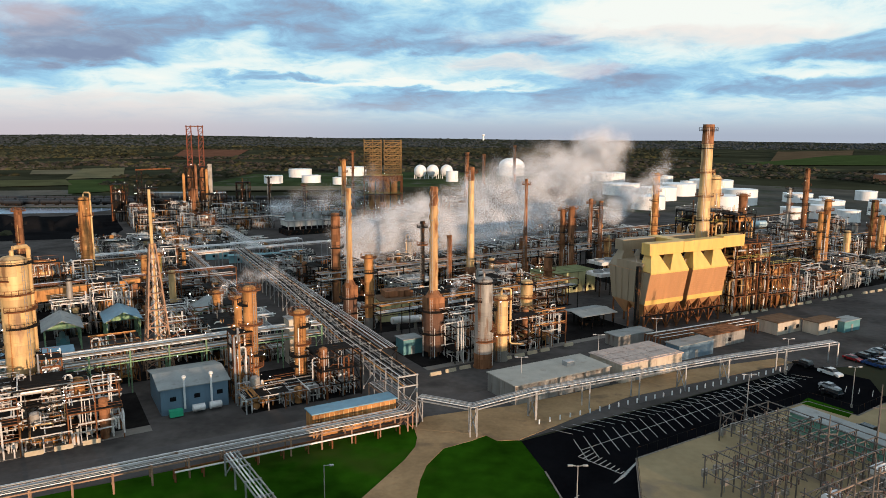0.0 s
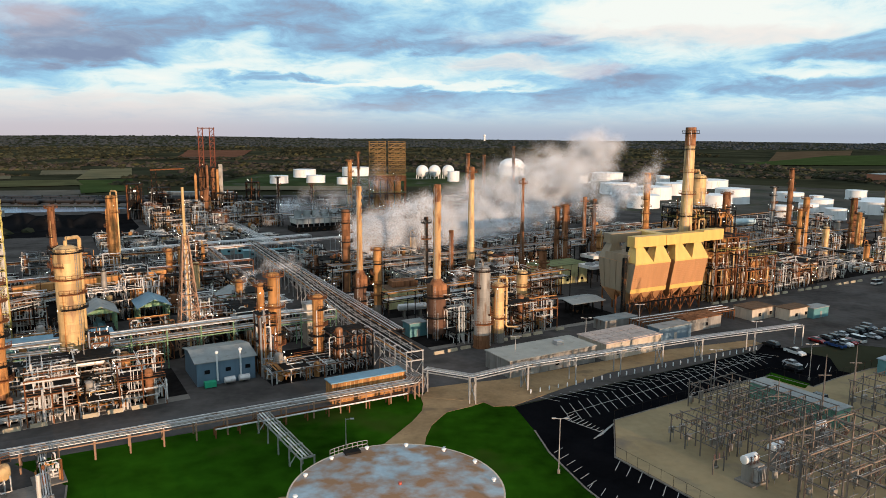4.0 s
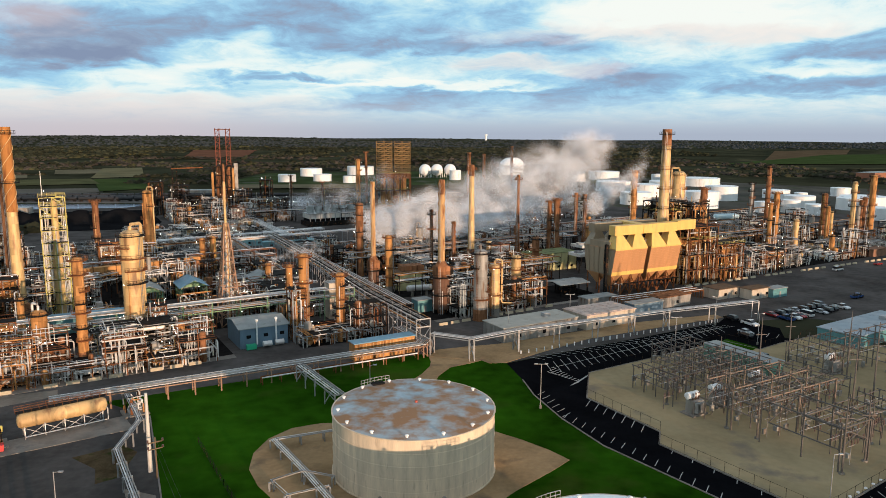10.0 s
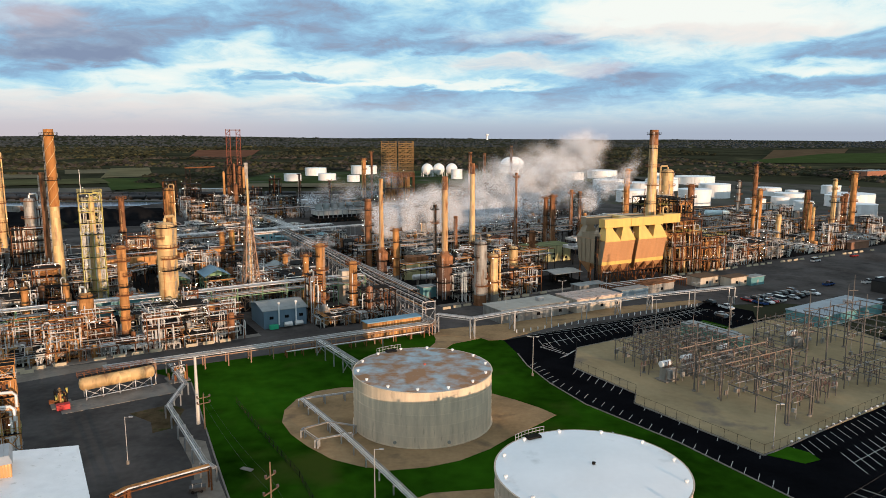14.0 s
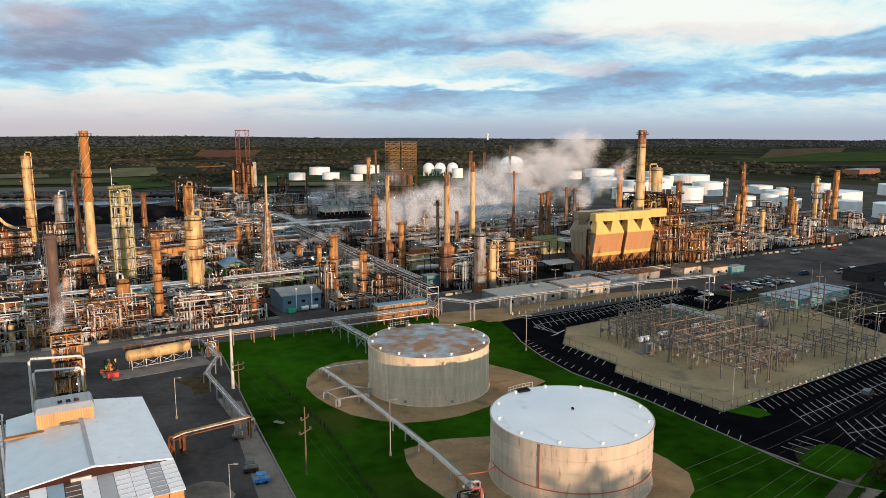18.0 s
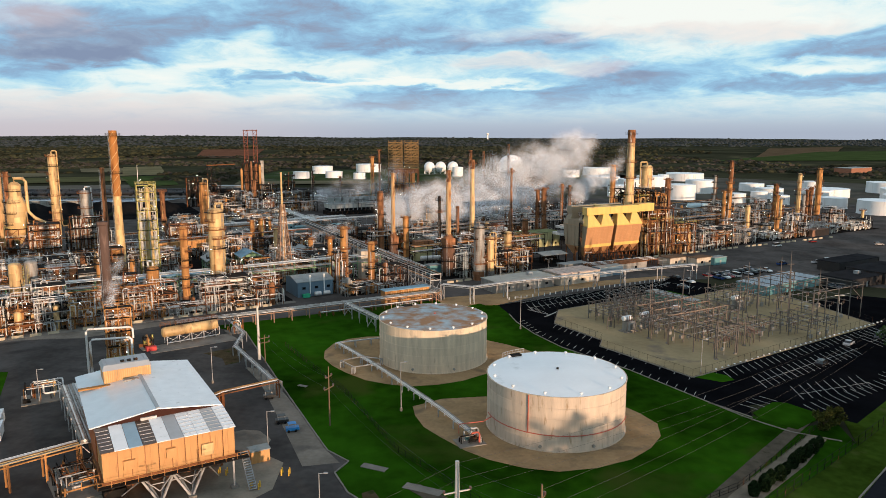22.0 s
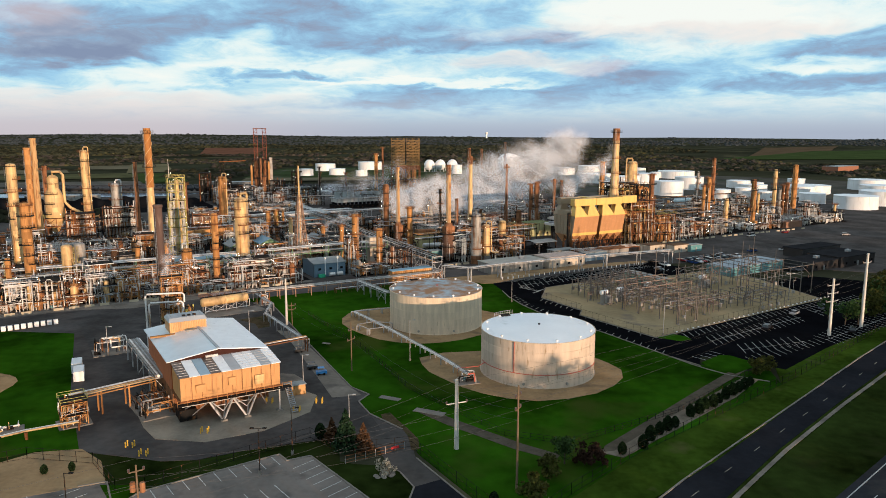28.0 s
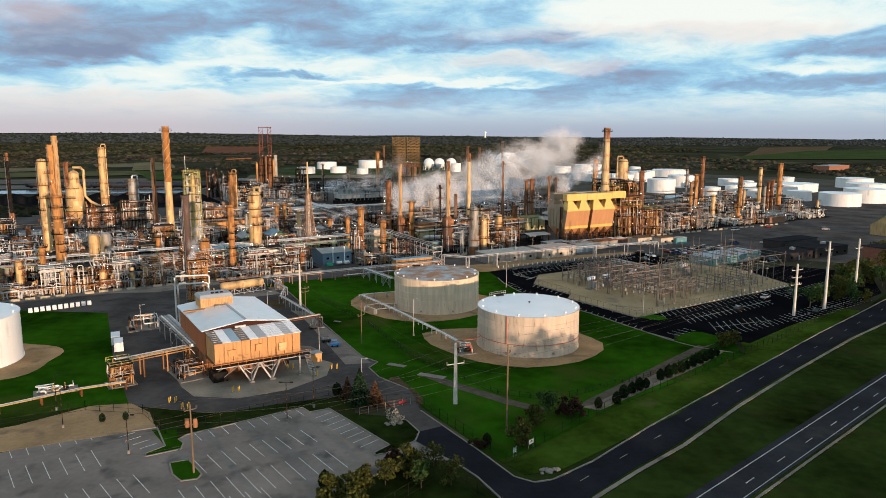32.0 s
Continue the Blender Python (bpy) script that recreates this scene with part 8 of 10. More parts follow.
for c0, c1 in (((27, 122), (33, 115.5)), ((31, 112), (37, 120))):
    A, B = Vector(c0), Vector(c1)
    for k in range(9):
        p = A.lerp(B, k / 8)
        stripe(lines, p, (p.x + 2.6 * (1 - k / 12), p.y + 2.6 * (1 - k / 12)), 0.16, 0.155)
    stripe(lines, c0, c1, 0.16, 0.155)
tagged(obj("lot_lines", lines, PAINT), "white painted stall lines on black asphalt", "stall lines", kind="stuff")
sl = Geo()
combs(sl, (-51, -35.5), (-33, -22.9), 0, -88, 4.0, z=0.132)
combs(sl, (-45.5, -49.2), (-26.5, -35.2), 0, -88, 3.4, True, z=0.132)
combs(sl, (-82, -79), (-51.5, -54.6), 0, -88, 4.2, True, z=0.132)
combs(sl, (-43.5, -61.4), (-21, -46), 0, -88, 4.2, True, z=0.132)
combs(sl, (-60, -73.5), (-32, -54.5), 6.0, -88, 4.2, True, z=0.132)
combs(sl, (-104, -59), (-69.7, -34.6), 0, -88, 3.6, z=0.132)
combs(sl, (-104, -74), (-63, -45), 0, -88, 4.0, True, z=0.132)
combs(sl, (-25.6, -24.5), (-13.4, -40), 0, -80, 4.6, z=0.132, step=2.5)
combs(sl, (-62.8, -35.2), (-56.0, -40.6), 0, -95, 3.2, z=0.132)
tagged(obj("lot_lines", sl, mat("worn_paint", (0.58, 0.57, 0.53), 0.8, var=0.4, scale=1.5)), "worn white stall lines on grey asphalt", "stall lines", kind="stuff")
rd = Geo()
stripe(rd, (-60, -148), (105, -1.5), 0.2, 0.112)
stripe(rd, (105, -1.5), (355, 218), 0.2, 0.112)
stripe(rd, (-64, -158), (95, -17.2), 0.15, 0.112)
stripe(rd, (95, -17.2), (357, 213.5), 0.15, 0.112)
D = Vector((45.6, 40.3)).normalized()
for k in range(-10, 26):
    p = Vector((48.8, -55.3)) + D * 12.19 * k
    stripe(rd, p, p + D * 3.05, 0.16, 0.112)
tagged(obj("highway_lines", rd, PAINT), "white painted highway lines", "road lines", kind="stuff")
fr = Geo()
F0, F1 = Vector((21, -54.5)), Vector((113, 34.2))
D2 = (F1 - F0).normalized()
for k in range(0, 26):
    p = F0 + D2 * 12.19 * k
    stripe(fr, p, p + D2 * 2.6, 0.12, 0.112)
tagged(obj("frontage_lines", fr, mat("faded_line", (0.30, 0.28, 0.22), 0.8, var=0.3, scale=1.5)), "faded pale centre dashes", "road lines", kind="stuff")
for nm, pts, m in (("front_kerb", [(16.4, -54.2), (24.7, -47.2), (39.3, -31.8), (57, -14.5), (79.5, 7.4), (108.9, 36.2), (134.1, 59.6), (300, 217)], CONC), ("front_shoulder", [(22, -60.6), (31.9, -50.9), (43.3, -40.5), (62.2, -20.4), (85.4, 2.3), (115.5, 30.7), (138, 49.8), (310, 205)], MATS["worn_strip"]), ("highway_shoulder", [(47.5, -61.2), (95.5, -19), (350, 204)], MATS["worn_strip"]),
                    ("lot_kerb", [(20.2, 116), (21.6, 106), (25.6, 92.5), (31.5, 79), (45.5, 59.5), (57.8, 37), (63.6, 28.8)], CONC), ("lot_kerb", [(-63.5, -34.5), (-59.4, -32.8), (-54.5, -41.4), (-56.9, -44.5), (-56.4, -45.8), (-51.1, -42.6), (-51.5, -40.1), (-53.1, -38.4), (-52.3, -36.3), (-32.4, -22.3), (-30.4, -24.8), (-26.5, -22.9), (-12.4, -40.7), (-15, -44.1), (-14.7, -45.1), (-11.1, -43.1), (-7.6, -38.8), (-7.0, -34.7), (-9.7, -29.2), (-11.9, -27.1)], CONC), ("lot_kerb", [(-8, -46.5), (-15.3, -54.1), (-22.8, -60.6), (-60, -100)], CONC), ("island_kerb", [(-51.1, -48.3), (-48, -47.2), (-44, -52.5), (-44.1, -54.2), (-46.7, -55), (-49, -52.6), (-51.1, -48.3)], CONC), ("rubble_edge", [(57.8, 37), (62, 29.4), (64.3, 26.1), (68.3, 21.4), (76, 17)], CONC), ("pad_edge_slab", [(66.2, 58.6), (109.4, 87.2), (133.4, 102.8)], GRAVEL),
                    ("entry_kerb", [(-7, -23.8), (4.6, -43.5), (9.9, -53.2), (13, -55.2), (16.4, -54.2)], CONC), ("entry_kerb", [(-0.7, -47), (3.6, -53.4), (6.9, -60.4)], CONC), ("yard_kerb", [(-10.3, -10.9), (-17.6, -3), (-20.8, 4), (-18.9, 8.4), (-23.5, 13), (-29, 24.6), (-42.5, 53.5), (-60.5, 93)], CONC)):
    kg = Geo()
    for a, b in zip(pts, pts[1:]):
        kg.beam((*a, 0.16), (*b, 0.16), 0.28 if m is CONC else 0.5 if nm == "highway_shoulder" else 0.8, 0.22 if m is CONC else 0.06)
    tagged(obj(nm, kg, m), "pale kerb or shoulder strip along the pavement", "kerb", kind="structure")
# orange and white concrete barriers along the plant road
bar_a = mat("barrier_buff", (0.48, 0.40, 0.28), 0.85, var=0.2, scale=0.8)
proto = thing("road_barrier", "weathered concrete barrier block beside the plant road", "barrier", "road barriers")
part("block", Geo().add([(-1.5, -0.35, 0), (1.5, -0.35, 0), (1.5, 0.35, 0), (-1.5, 0.35, 0), (-1.5, -0.14, 0.8), (1.5, -0.14, 0.8), (1.5, 0.14, 0.8), (-1.5, 0.14, 0.8)], [(3, 2, 1, 0), (4, 5, 6, 7), (0, 1, 5, 4), (1, 2, 6, 5), (2, 3, 7, 6), (3, 0, 4, 7)]), bar_a, proto)
proto.location, proto.rotation_euler[2] = (*W(-40, 138), 0.1), radians(ANG)
for u0, u1, v0, v1, st in ((-140, 14, 137.5, 141.5, 4.6), (84, 132, 143.2, 146.4, 4.2), (196, 340, 145.4, 141.5, 4.6)):
    n = int((u1 - u0) / st)
    for k in range(n):
        if (k * 7) % 5 != 3:
            copy_thing(proto, pose(*W(u0 + (u1 - u0) * k / n, v0 + (v1 - v0) * k / n), 0.1, 0, 0, ANG))
# traverse blocks of the yard and white bollard row along the parking lot
for k in range(30):
    b = thing("lot_bollard", "short white post along the lot's edge", "bollard", "white bollards")
    x, y = Vector((22, 136.5)).lerp(Vector((88, 170.5)), k / 29)
    b.location = (x, y, 0.12)
    part("post", Geo().spin(0, 0, [(0.16, 0), (0.16, 0.9), (0.06, 1.05)], 8), WHITE, b)

# ---- vehicles ----
GLASS = mat("car_glass", (0.02, 0.025, 0.03), 0.08, var=0.1)
TYRE = mat("tyre_rubber", (0.02, 0.02, 0.02), 0.9, var=0.2)
CHROME = mat("wheel_rim", (0.5, 0.5, 0.5), 0.3, 0.9, var=0.1)
PAINTS = {"white": (0.75, 0.75, 0.74), "silver": (0.42, 0.43, 0.45), "black": (0.015, 0.015, 0.018), "red": (0.30, 0.02, 0.02), "blue": (0.03, 0.07, 0.20), "grey": (0.16, 0.16, 0.17)}


def car(colour, style, label):
    t = thing("parked_car", label, "car", "parked vehicles")
    m = mat("car_paint_" + colour, PAINTS[colour], 0.25, 0.2, var=0.04)
    L_, Wd = {"sedan": (4.7, 1.8), "pickup": (5.6, 1.95), "van": (5.4, 1.95), "suv": (4.8, 1.9)}[style]
    h = Wd / 2
    roofs = {"sedan": [(-1.7, 0.95), (-1.0, 1.42), (0.45, 1.42), (1.2, 0.98)], "suv": [(-2.2, 1.05), (-2.0, 1.72), (0.5, 1.72), (1.2, 1.1)], "van": [(-2.6, 1.1), (-2.5, 2.05), (1.3, 2.05), (2.1, 1.15)], "pickup": [(-0.6, 1.1), (-0.5, 1.78), (0.8, 1.78), (1.4, 1.12)]}[style]
    belt = roofs[0][1]
    body = [(-L_ / 2, 0.35), (-L_ / 2, belt - 0.1), (-L_ / 2 + 0.2, belt), (roofs[3][0], belt + 0.03), (L_ / 2 - 0.25, belt - 0.18), (L_ / 2, belt - 0.35), (L_ / 2, 0.35)]
    n = len(body)
    g = Geo().add([(x, -h, z) for x, z in body] + [(x, h, z) for x, z in body], [tuple(range(n - 1, -1, -1)), tuple(range(n, 2 * n))] + [(i, (i + 1) % n, n + (i + 1) % n, n + i) for i in range(n)])
    part("body", g, m, t)
    hh = h * 0.86
    g = Geo().add([(x, -(h if z < belt + 0.1 else hh) + 0.05, z) for x, z in roofs] + [(x, (h if z < belt + 0.1 else hh) - 0.05, z) for x, z in roofs], [(3, 2, 1, 0), (4, 5, 6, 7)] + [(i, (i + 1) % 4, 4 + (i + 1) % 4, 4 + i) for i in range(4)])
    part("glasshouse", g, GLASS, t, "dark glass")
    part("roof", Geo().box((roofs[1][0] + roofs[2][0]) / 2, 0, roofs[1][1] - 0.02, roofs[2][0] - roofs[1][0] - 0.02, 2 * hh - 0.1, 0.05), m, t)
    for sx in (-L_ * 0.31, L_ * 0.31):
        for sy in (-h + 0.08, h - 0.08):
            part("wheel", Geo().tube([(sx, sy - 0.11, 0.34), (sx, sy + 0.11, 0.34)], 0.34, 12), TYRE, t)
    for sy in (-h * 0.7, h * 0.7):
        part("headlight", Geo().box(L_ / 2, sy, 0.6, 0.05, 0.32, 0.16), WHITE, t)
    if style == "pickup":
        part("cargo_bed", Geo().box(-1.75, 0, belt, 1.9, 1.6, 0.02), TYRE, t)
    return t


cars = [car("white", "pickup", "white pickup truck parked on the lot"), car("black", "suv", "black car parked on the lot"), car("red", "sedan", "dark red sedan parked on the lot"), car("white", "van", "white van parked on the lot"), car("silver", "sedan", "silver sedan parked on the lot"), car("blue", "pickup", "dark blue pickup parked on the lot"), car("grey", "suv", "grey car parked on the lot")]
SPOTS = [(113, 81, 4, 45), (174, 258, 3, 30), (170, 209, 0, 20), (177, 212, 3, 20), (152, 205, 5, 30), (85, 133, 1, 120), (150, 171, 4, 120), (154, 175, 6, 120), (163, 176, 3, 30), (200, 272, 2, 30), (230, 262, 6, 0), (96, 63, 1, 45), (126, 88, 6, 45), (120, 60, 1, 60)]
rng = random.Random(21)
for x_, y_, i_ in ((108.6, 178, 2), (111.5, 179.5, 1), (114.3, 181, 1), (111.3, 173.5, 5), (114.2, 175, 0), (117, 176.6, 2), (120, 178.6, 3), (119.2, 184, 4), (122.2, 185.6, 1), (125.5, 187.9, 1), (128.4, 189.6, 1), (131.6, 192.1, 6), (126.9, 182.1, 4), (129.6, 184, 1), (132.3, 186.1, 1), (137.5, 189, 0), (96.7, 166.7, 0), (91.3, 157, 4), (93.4, 173.4, 1), (89.5, 153.1, 1)):
    SPOTS.append((x_, y_, i_, 116 if i_ % 2 else 296))
for k in range(9):
    SPOTS.append((146 + k * 3.0, 154 + k * 1.4, rng.choice([0, 1, 4, 6]), 120 + 180 * (k % 2)))
used = set()
for x, y, i, rot in SPOTS:
    m = pose(x, y, 0.15, 0, 0, rot)
    if i not in used:
        used.add(i)
        cars[i].matrix_basis = m
    else:
        copy_thing(cars[i], m)
# small utility carts on the hall's apron
for x, y, c, lb in ((-41, 40, "black", "black utility cart on the apron"), (-35, 26, "black", "small black utility cart"), (-32, 22, "blue", "bright blue utility cart on the apron")):
    t = thing("utility_cart", lb, "utility cart", "utility carts")
    t.location, t.rotation_euler[2] = (x, y, 0.1), radians(20)
    m = mat("cart_" + c, (0.02, 0.22, 0.55) if c == "blue" else (0.03, 0.03, 0.03), 0.4, var=0.1)
    part("body", Geo().box(0, 0, 0.35, 2.6, 1.3, 0.6), m, t)
    part("canopy", Geo().box(-0.1, 0, 1.75, 1.6, 1.3, 0.08), m, t)
    for sx in (-0.8, 0.6):
        for sy in (-0.55, 0.55):
            part("post", Geo().beam((sx, sy, 0.9), (sx, sy, 1.76), 0.06), STEEL, t)
            part("wheel", Geo().tube([(sx, sy - 0.1, 0.28), (sx, sy + 0.1, 0.28)], 0.28, 10), TYRE, t)

# ---- poles and wires ----
def wire(g, a, b, sag, r=0.014, n=10):
    a, b = Vector(a), Vector(b)
    pts = []
    for k in range(n + 1):
        f = k / n
        p = a.lerp(b, f)
        p.z -= sag * 4 * f * (1 - f)
        pts.append(tuple(p))
    g.tube(pts, r, 4, caps=False)


def pole(x, y, h, r, m, label, arms=(), rot=0, name="utility_pole"):
    t = thing(name, label, "utility pole", "utility poles")
    t.location, t.rotation_euler[2] = (x, y, 0.1), radians(rot)
    part("shaft", Geo().tube([(0, 0, 0), (0, 0, h)], [r, r * 0.6], 12), m, t, smooth=True)
    for z, w in arms:
        part("cross_arm", Geo().beam((-w, 0, z), (w, 0, z + 0.1), 0.16), m, t)
        for s in (-w, w):
            part("insulator", insulator(s, 0, z + 0.1, 0.5), PORC, t)
    return t


PALE = mat("pale_steel_pole", (0.62, 0.58, 0.52), 0.55, 0.1, var=0.12, scale=0.6)
pole(-50.4, 68.2, 14.4, 0.42, PALE, "pale tapered steel pole on the grass")
pole(-48.2, 65.6, 7.5, 0.16, WOOD, "wooden pole with cross-arms beside a steel one", ((6.6, 1.2), (5.4, 1.2)), 30)
pole(-24.9, 24.8, 12.6, 0.18, WOOD, "tall wooden utility pole on the grass", ((8.0, 1.4), (10.4, 0.9)), 60)
pole(0.4, -19.8, 13.7, 0.48, PALE, "pale tapered steel pole with a cross-arm", ((9.0, 2.0),), 20)
pole(10.2, -35.0, 18.1, 0.22, WOOD, "tall brown wooden power pole", ((16.2, 0.9), (14.0, 0.9)), 60)
pole(111.2, 56.5, 17.0, 0.5, PALE, "white steel power pole with davit arms", ((15.0, 2.2), (12.6, 2.0), (10.2, 2.2)), 20)
pole(126.1, 66.0, 22.9, 0.55, PALE, "tall white steel power pole", ((20, 1.6),), 20)
pole(145.4, 82.1, 21.4, 0.5, PALE, "tall white steel power pole by the trees", ((18, 1.6),), 20)
pole(-45.5, -52.0, 12.5, 0.2, WOOD, "wooden pole with transformer in a lot island", ((11.5, 1.0),), 30)
wg = Geo()
for dz in (9.2, 13.5, 11):
    wire(wg, (0.4, -19.8, dz), (111.2, 56.5, dz + 3), 3.0)
    wire(wg, (10.2, -35, dz + 4), (126.1, 66.0, dz + 8), 3.5)
    wire(wg, (0.4, -19.8, dz), (-60, -70, dz), 2.0)
    wire(wg, (10.2, -35, dz + 3), (-45.5, -52, dz), 2.0)
    wire(wg, (-45.5, -52, dz), (-160, -110, dz), 2.0)
    wire(wg, (111.2, 56.5, dz + 3), (145.4, 82.1, dz + 6), 1.2)
    wire(wg, (10.2, -35, dz + 3), (0.4, -19.8, dz), 0.4)
for dz in (8, 10.4):
    wire(wg, (-24.9, 24.8, dz), (0.4, -19.8, dz), 1.2)
    wire(wg, (-24.9, 24.8, dz), (-48.2, 65.6, dz - 2.5), 1.2)
tagged(obj("power_lines", wg, mat("weathered_cable", (0.10, 0.10, 0.10), 0.7, 0.0, var=0.2)), "thin sagging power lines between the poles", "power lines", kind="stuff")
tfm = thing("pole_transformer", "rusty transformer cans on the lot's wooden pole", "transformer")
tfm.location = (-45.5, -52.0, 0.1)
for k in (-0.7, 0.7):
    part("can", Geo().spin(k, 0.1, [(0.38, 8.4), (0.4, 8.6), (0.4, 9.7), (0.3, 9.9)], 10), RUSTV, tfm, smooth=True)
part("bracket", Geo().beam((-1.2, 0, 8.9), (1.2, 0, 8.9), 0.14), WOOD, tfm)


def light_pole(x, y, h, heads=1, m=STEEL):
    t = thing("light_pole", "slim steel lamp post with a flat lamp head", "lamp post", "lamp posts")
    t.location = (x, y, 0.1)
    part("base", Geo().spin(0, 0, [(0.28, 0), (0.28, 0.7)], 10), CONC, t)
    part("shaft", Geo().tube([(0, 0, 0.6), (0, 0, h)], [0.1, 0.07], 8), m, t)
    for s in range(heads):
        d = 1 if s == 0 else -1
        part("arm", Geo().beam((0, 0, h - 0.1), (d * 0.9, 0, h), 0.08), m, t)
        part("lamp_head", Geo().box(d * 1.1, 0, h - 0.06, 0.7, 0.35, 0.16), m, t)
    return t


for x, y, h, n in ((-91.2, 36.7, 8, 1), (-57, 50, 9, 1), (-34.6, 12.6, 8, 1), (-10.7, 32.5, 11, 1), (-34, -30, 8.5, 2), (-60, -44.5, 7.5, 1), (-78, -33, 8, 1), (-30, -22, 9, 1), (-84, -24, 8, 1), (62.5, 56.5, 9, 1), (41, 170, 9, 2), (20, 152, 9, 2), (60, 186, 9, 2), (86, 167, 9, 2), (64, 138, 10, 2), (90, 146, 9, 2), (-15, 100, 9, 1), (22, 98, 10, 2), (120, 100, 10, 2), (-21, -10, 7, 1)):
    light_pole(x, y, h, n, DARK_STEEL if y < -20 else STEEL)

# ---- fences ----
def fence(pts, h, label, step=3.0):
    g = Geo()
    for a, b in zip(pts, pts[1:]):
        A, B = Vector((*a, 0.1)), Vector((*b, 0.1))
        n = max(1, int((B - A).length / step))
        for k in range(n + 1):
            c = A.lerp(B, k / n)
            g.beam(c, c + Vector((0, 0, h)), 0.08)
        for z in (0.15, h * 0.5, h - 0.04):
            g.beam(A + Vector((0, 0, z)), B + Vector((0, 0, z)), 0.045)
    tagged(obj("chain_fence", g, DARK_STEEL), label, "fence", kind="stuff")


fence([(9, -48.5), (19, -37), (34, -22), (78, 15), (86, 22), (140, 72), (260, 185)], 2.2, "chain-link perimeter fence along the frontage road")
fence([(-46, 80), (-36, 63), (-25, 45), (-10, 12), (10, -14), (22, -18), (48, -2), (66, 15), (80, 29)], 1.3, "low wire fence round the tank field", 2.2)
fence([(-150, -64), (-78, -24), (-65, -26), (-56.5, -36), (-52, -35), (-28, -15), (-21, -22), (-8, -19), (-3, -28), (8, -46)], 2.2, "chain-link fence between plant and visitor lot")
fence([(-40, -118), (-16, -70), (-2, -52), (5, -62)], 2.2, "chain-link fence beside the low trees")
gt = thing("road_gate", "open steel gate with a red sign at the road", "gate")
gt.location, gt.rotation_euler[2] = (-14.5, -23.2, 0.1), radians(31)
for k in range(7):
    part("bar", Geo().beam((-6 + k * 2, 0, 0), (-6 + k * 2, 0, 1.6), 0.08), STEEL, gt)
for z in (0.3, 0.9, 1.6):
    part("rail", Geo().beam((-6, 0, z), (6, 0, z), 0.07), RUST_STEEL, gt)
part("sign_plate", Geo().box(4, -0.1, 0.7, 1.6, 0.06, 0.5), MATS["bright_red"], gt)
# small signs at the corner fence
for x, y, w in ((14.2, -41.6, 1.3), (10.8, -45.2, 0.9)):
    t = thing("fence_sign", "small white sign board on the perimeter fence", "sign", "fence signs")
    t.location, t.rotation_euler[2] = (x, y - 0.2, 0.1), radians(45)
    part("board", Geo().box(0, 0, 0.9, w, 0.06, 0.8), WHITE, t)
    for s in (-w / 2, w / 2):
        part("post", Geo().beam((s, 0.06, 0), (s, 0.06, 1.9), 0.08), STEEL, t)
    for k in range(3):
        part("text_bar", Geo().box(0, -0.04, 1.05 + 0.2 * k, w * 0.7, 0.02, 0.08), DARK_STEEL, t)
for x, y in ((16, -51), (-12.5, -31)):
    t = thing("rock_pile", "low pile of pale landscaping rocks", "rocks", "rock piles")
    t.location = (x, y, 0.1)
    rng = random.Random(int(x))
    for k in range(16):
        a, q, s = rng.uniform(0, 6.28), rng.uniform(0, 1.9), rng.uniform(0.25, 0.55)
        part("rock", Geo().spin(q * math.cos(a), q * math.sin(a) * 0.7, [(s, 0), (s * 1.1, s * 0.4), (s * 0.6, s * 0.9), (0.05, s)], 7), CONC, t)
for x, y, L_, W_ in ((-35, 48, 2.4, 1.0), (-14, 6, 5.0, 1.6), (-5, -2, 7.0, 2.0)):
    t = tagged(obj("concrete_slab", Geo().box(x, y, 0.1, L_, W_, 0.12, -25), CONC), "pale concrete slab lying in the grass", "slab", kind="structure")
patch("footpath", [(-8, -1.4), (-5.6, -0.2), (1.2, -6.8), (13.2, -17.8), (19.6, -22.4), (18.2, -24.6), (11.2, -19.9), (-1.4, -8.6)], 0.17, mat("mulch_path", (0.105, 0.088, 0.066), 0.95, var=0.35, scale=0.4, stain=0.3, stain_col=(0.06, 0.055, 0.035), bump=0.4), "narrow worn path crossing the grass", "path")
patch("footpath", [(27.6, -21.2), (28.6, -18.6), (44, -2.4), (58.4, 13), (74.2, 29.4), (76, 27.6), (60.2, 11), (45.6, -4.4), (30, -20.6)], 0.17, MATS["mulch_path"], "narrow mulch bed beside the shrubs", "path")
isl = [(-51.1, -48.3), (-48, -47.2), (-44, -52.5), (-44.1, -54.2), (-46.7, -55), (-49, -52.6)]
patch("lot_island", isl, 0.24, GRASS, "small grass island in the visitor lot", "grass island")
patch("lot_island", [(-60, -34), (-54.5, -41.4), (-56.9, -44.5), (-56.4, -45.8), (-51.1, -42.6), (-51.5, -40.1), (-53.1, -38.4), (-55, -34)], 0.2, GRASS, "narrow grass island by the lot's entrance", "grass island")
patch("gate_island", [(-26.5, -22.9), (-12.4, -40.7), (-15, -44.1), (-14.7, -45), (-11.1, -43.1), (-7.6, -38.7), (-7, -34.7), (-9.7, -29.2), (-11.9, -27.1), (-18.1, -26.3)], 0.22, ROUGH_GRASS, "grass island between lot and entry road", "grass island")
patch("lot_green", [(64.8, 31.3), (71.8, 37.4), (74.6, 36.9), (79.3, 29.7), (70, 22.5), (65, 27.5)], 0.22, GRASS, "small green island beside the lot", "grass island")
patch("lot_green", [(80, 148), (83.2, 151), (88.6, 142.8), (86, 140)], 0.3, GRASS, "small green corner beside the pad", "grass island")
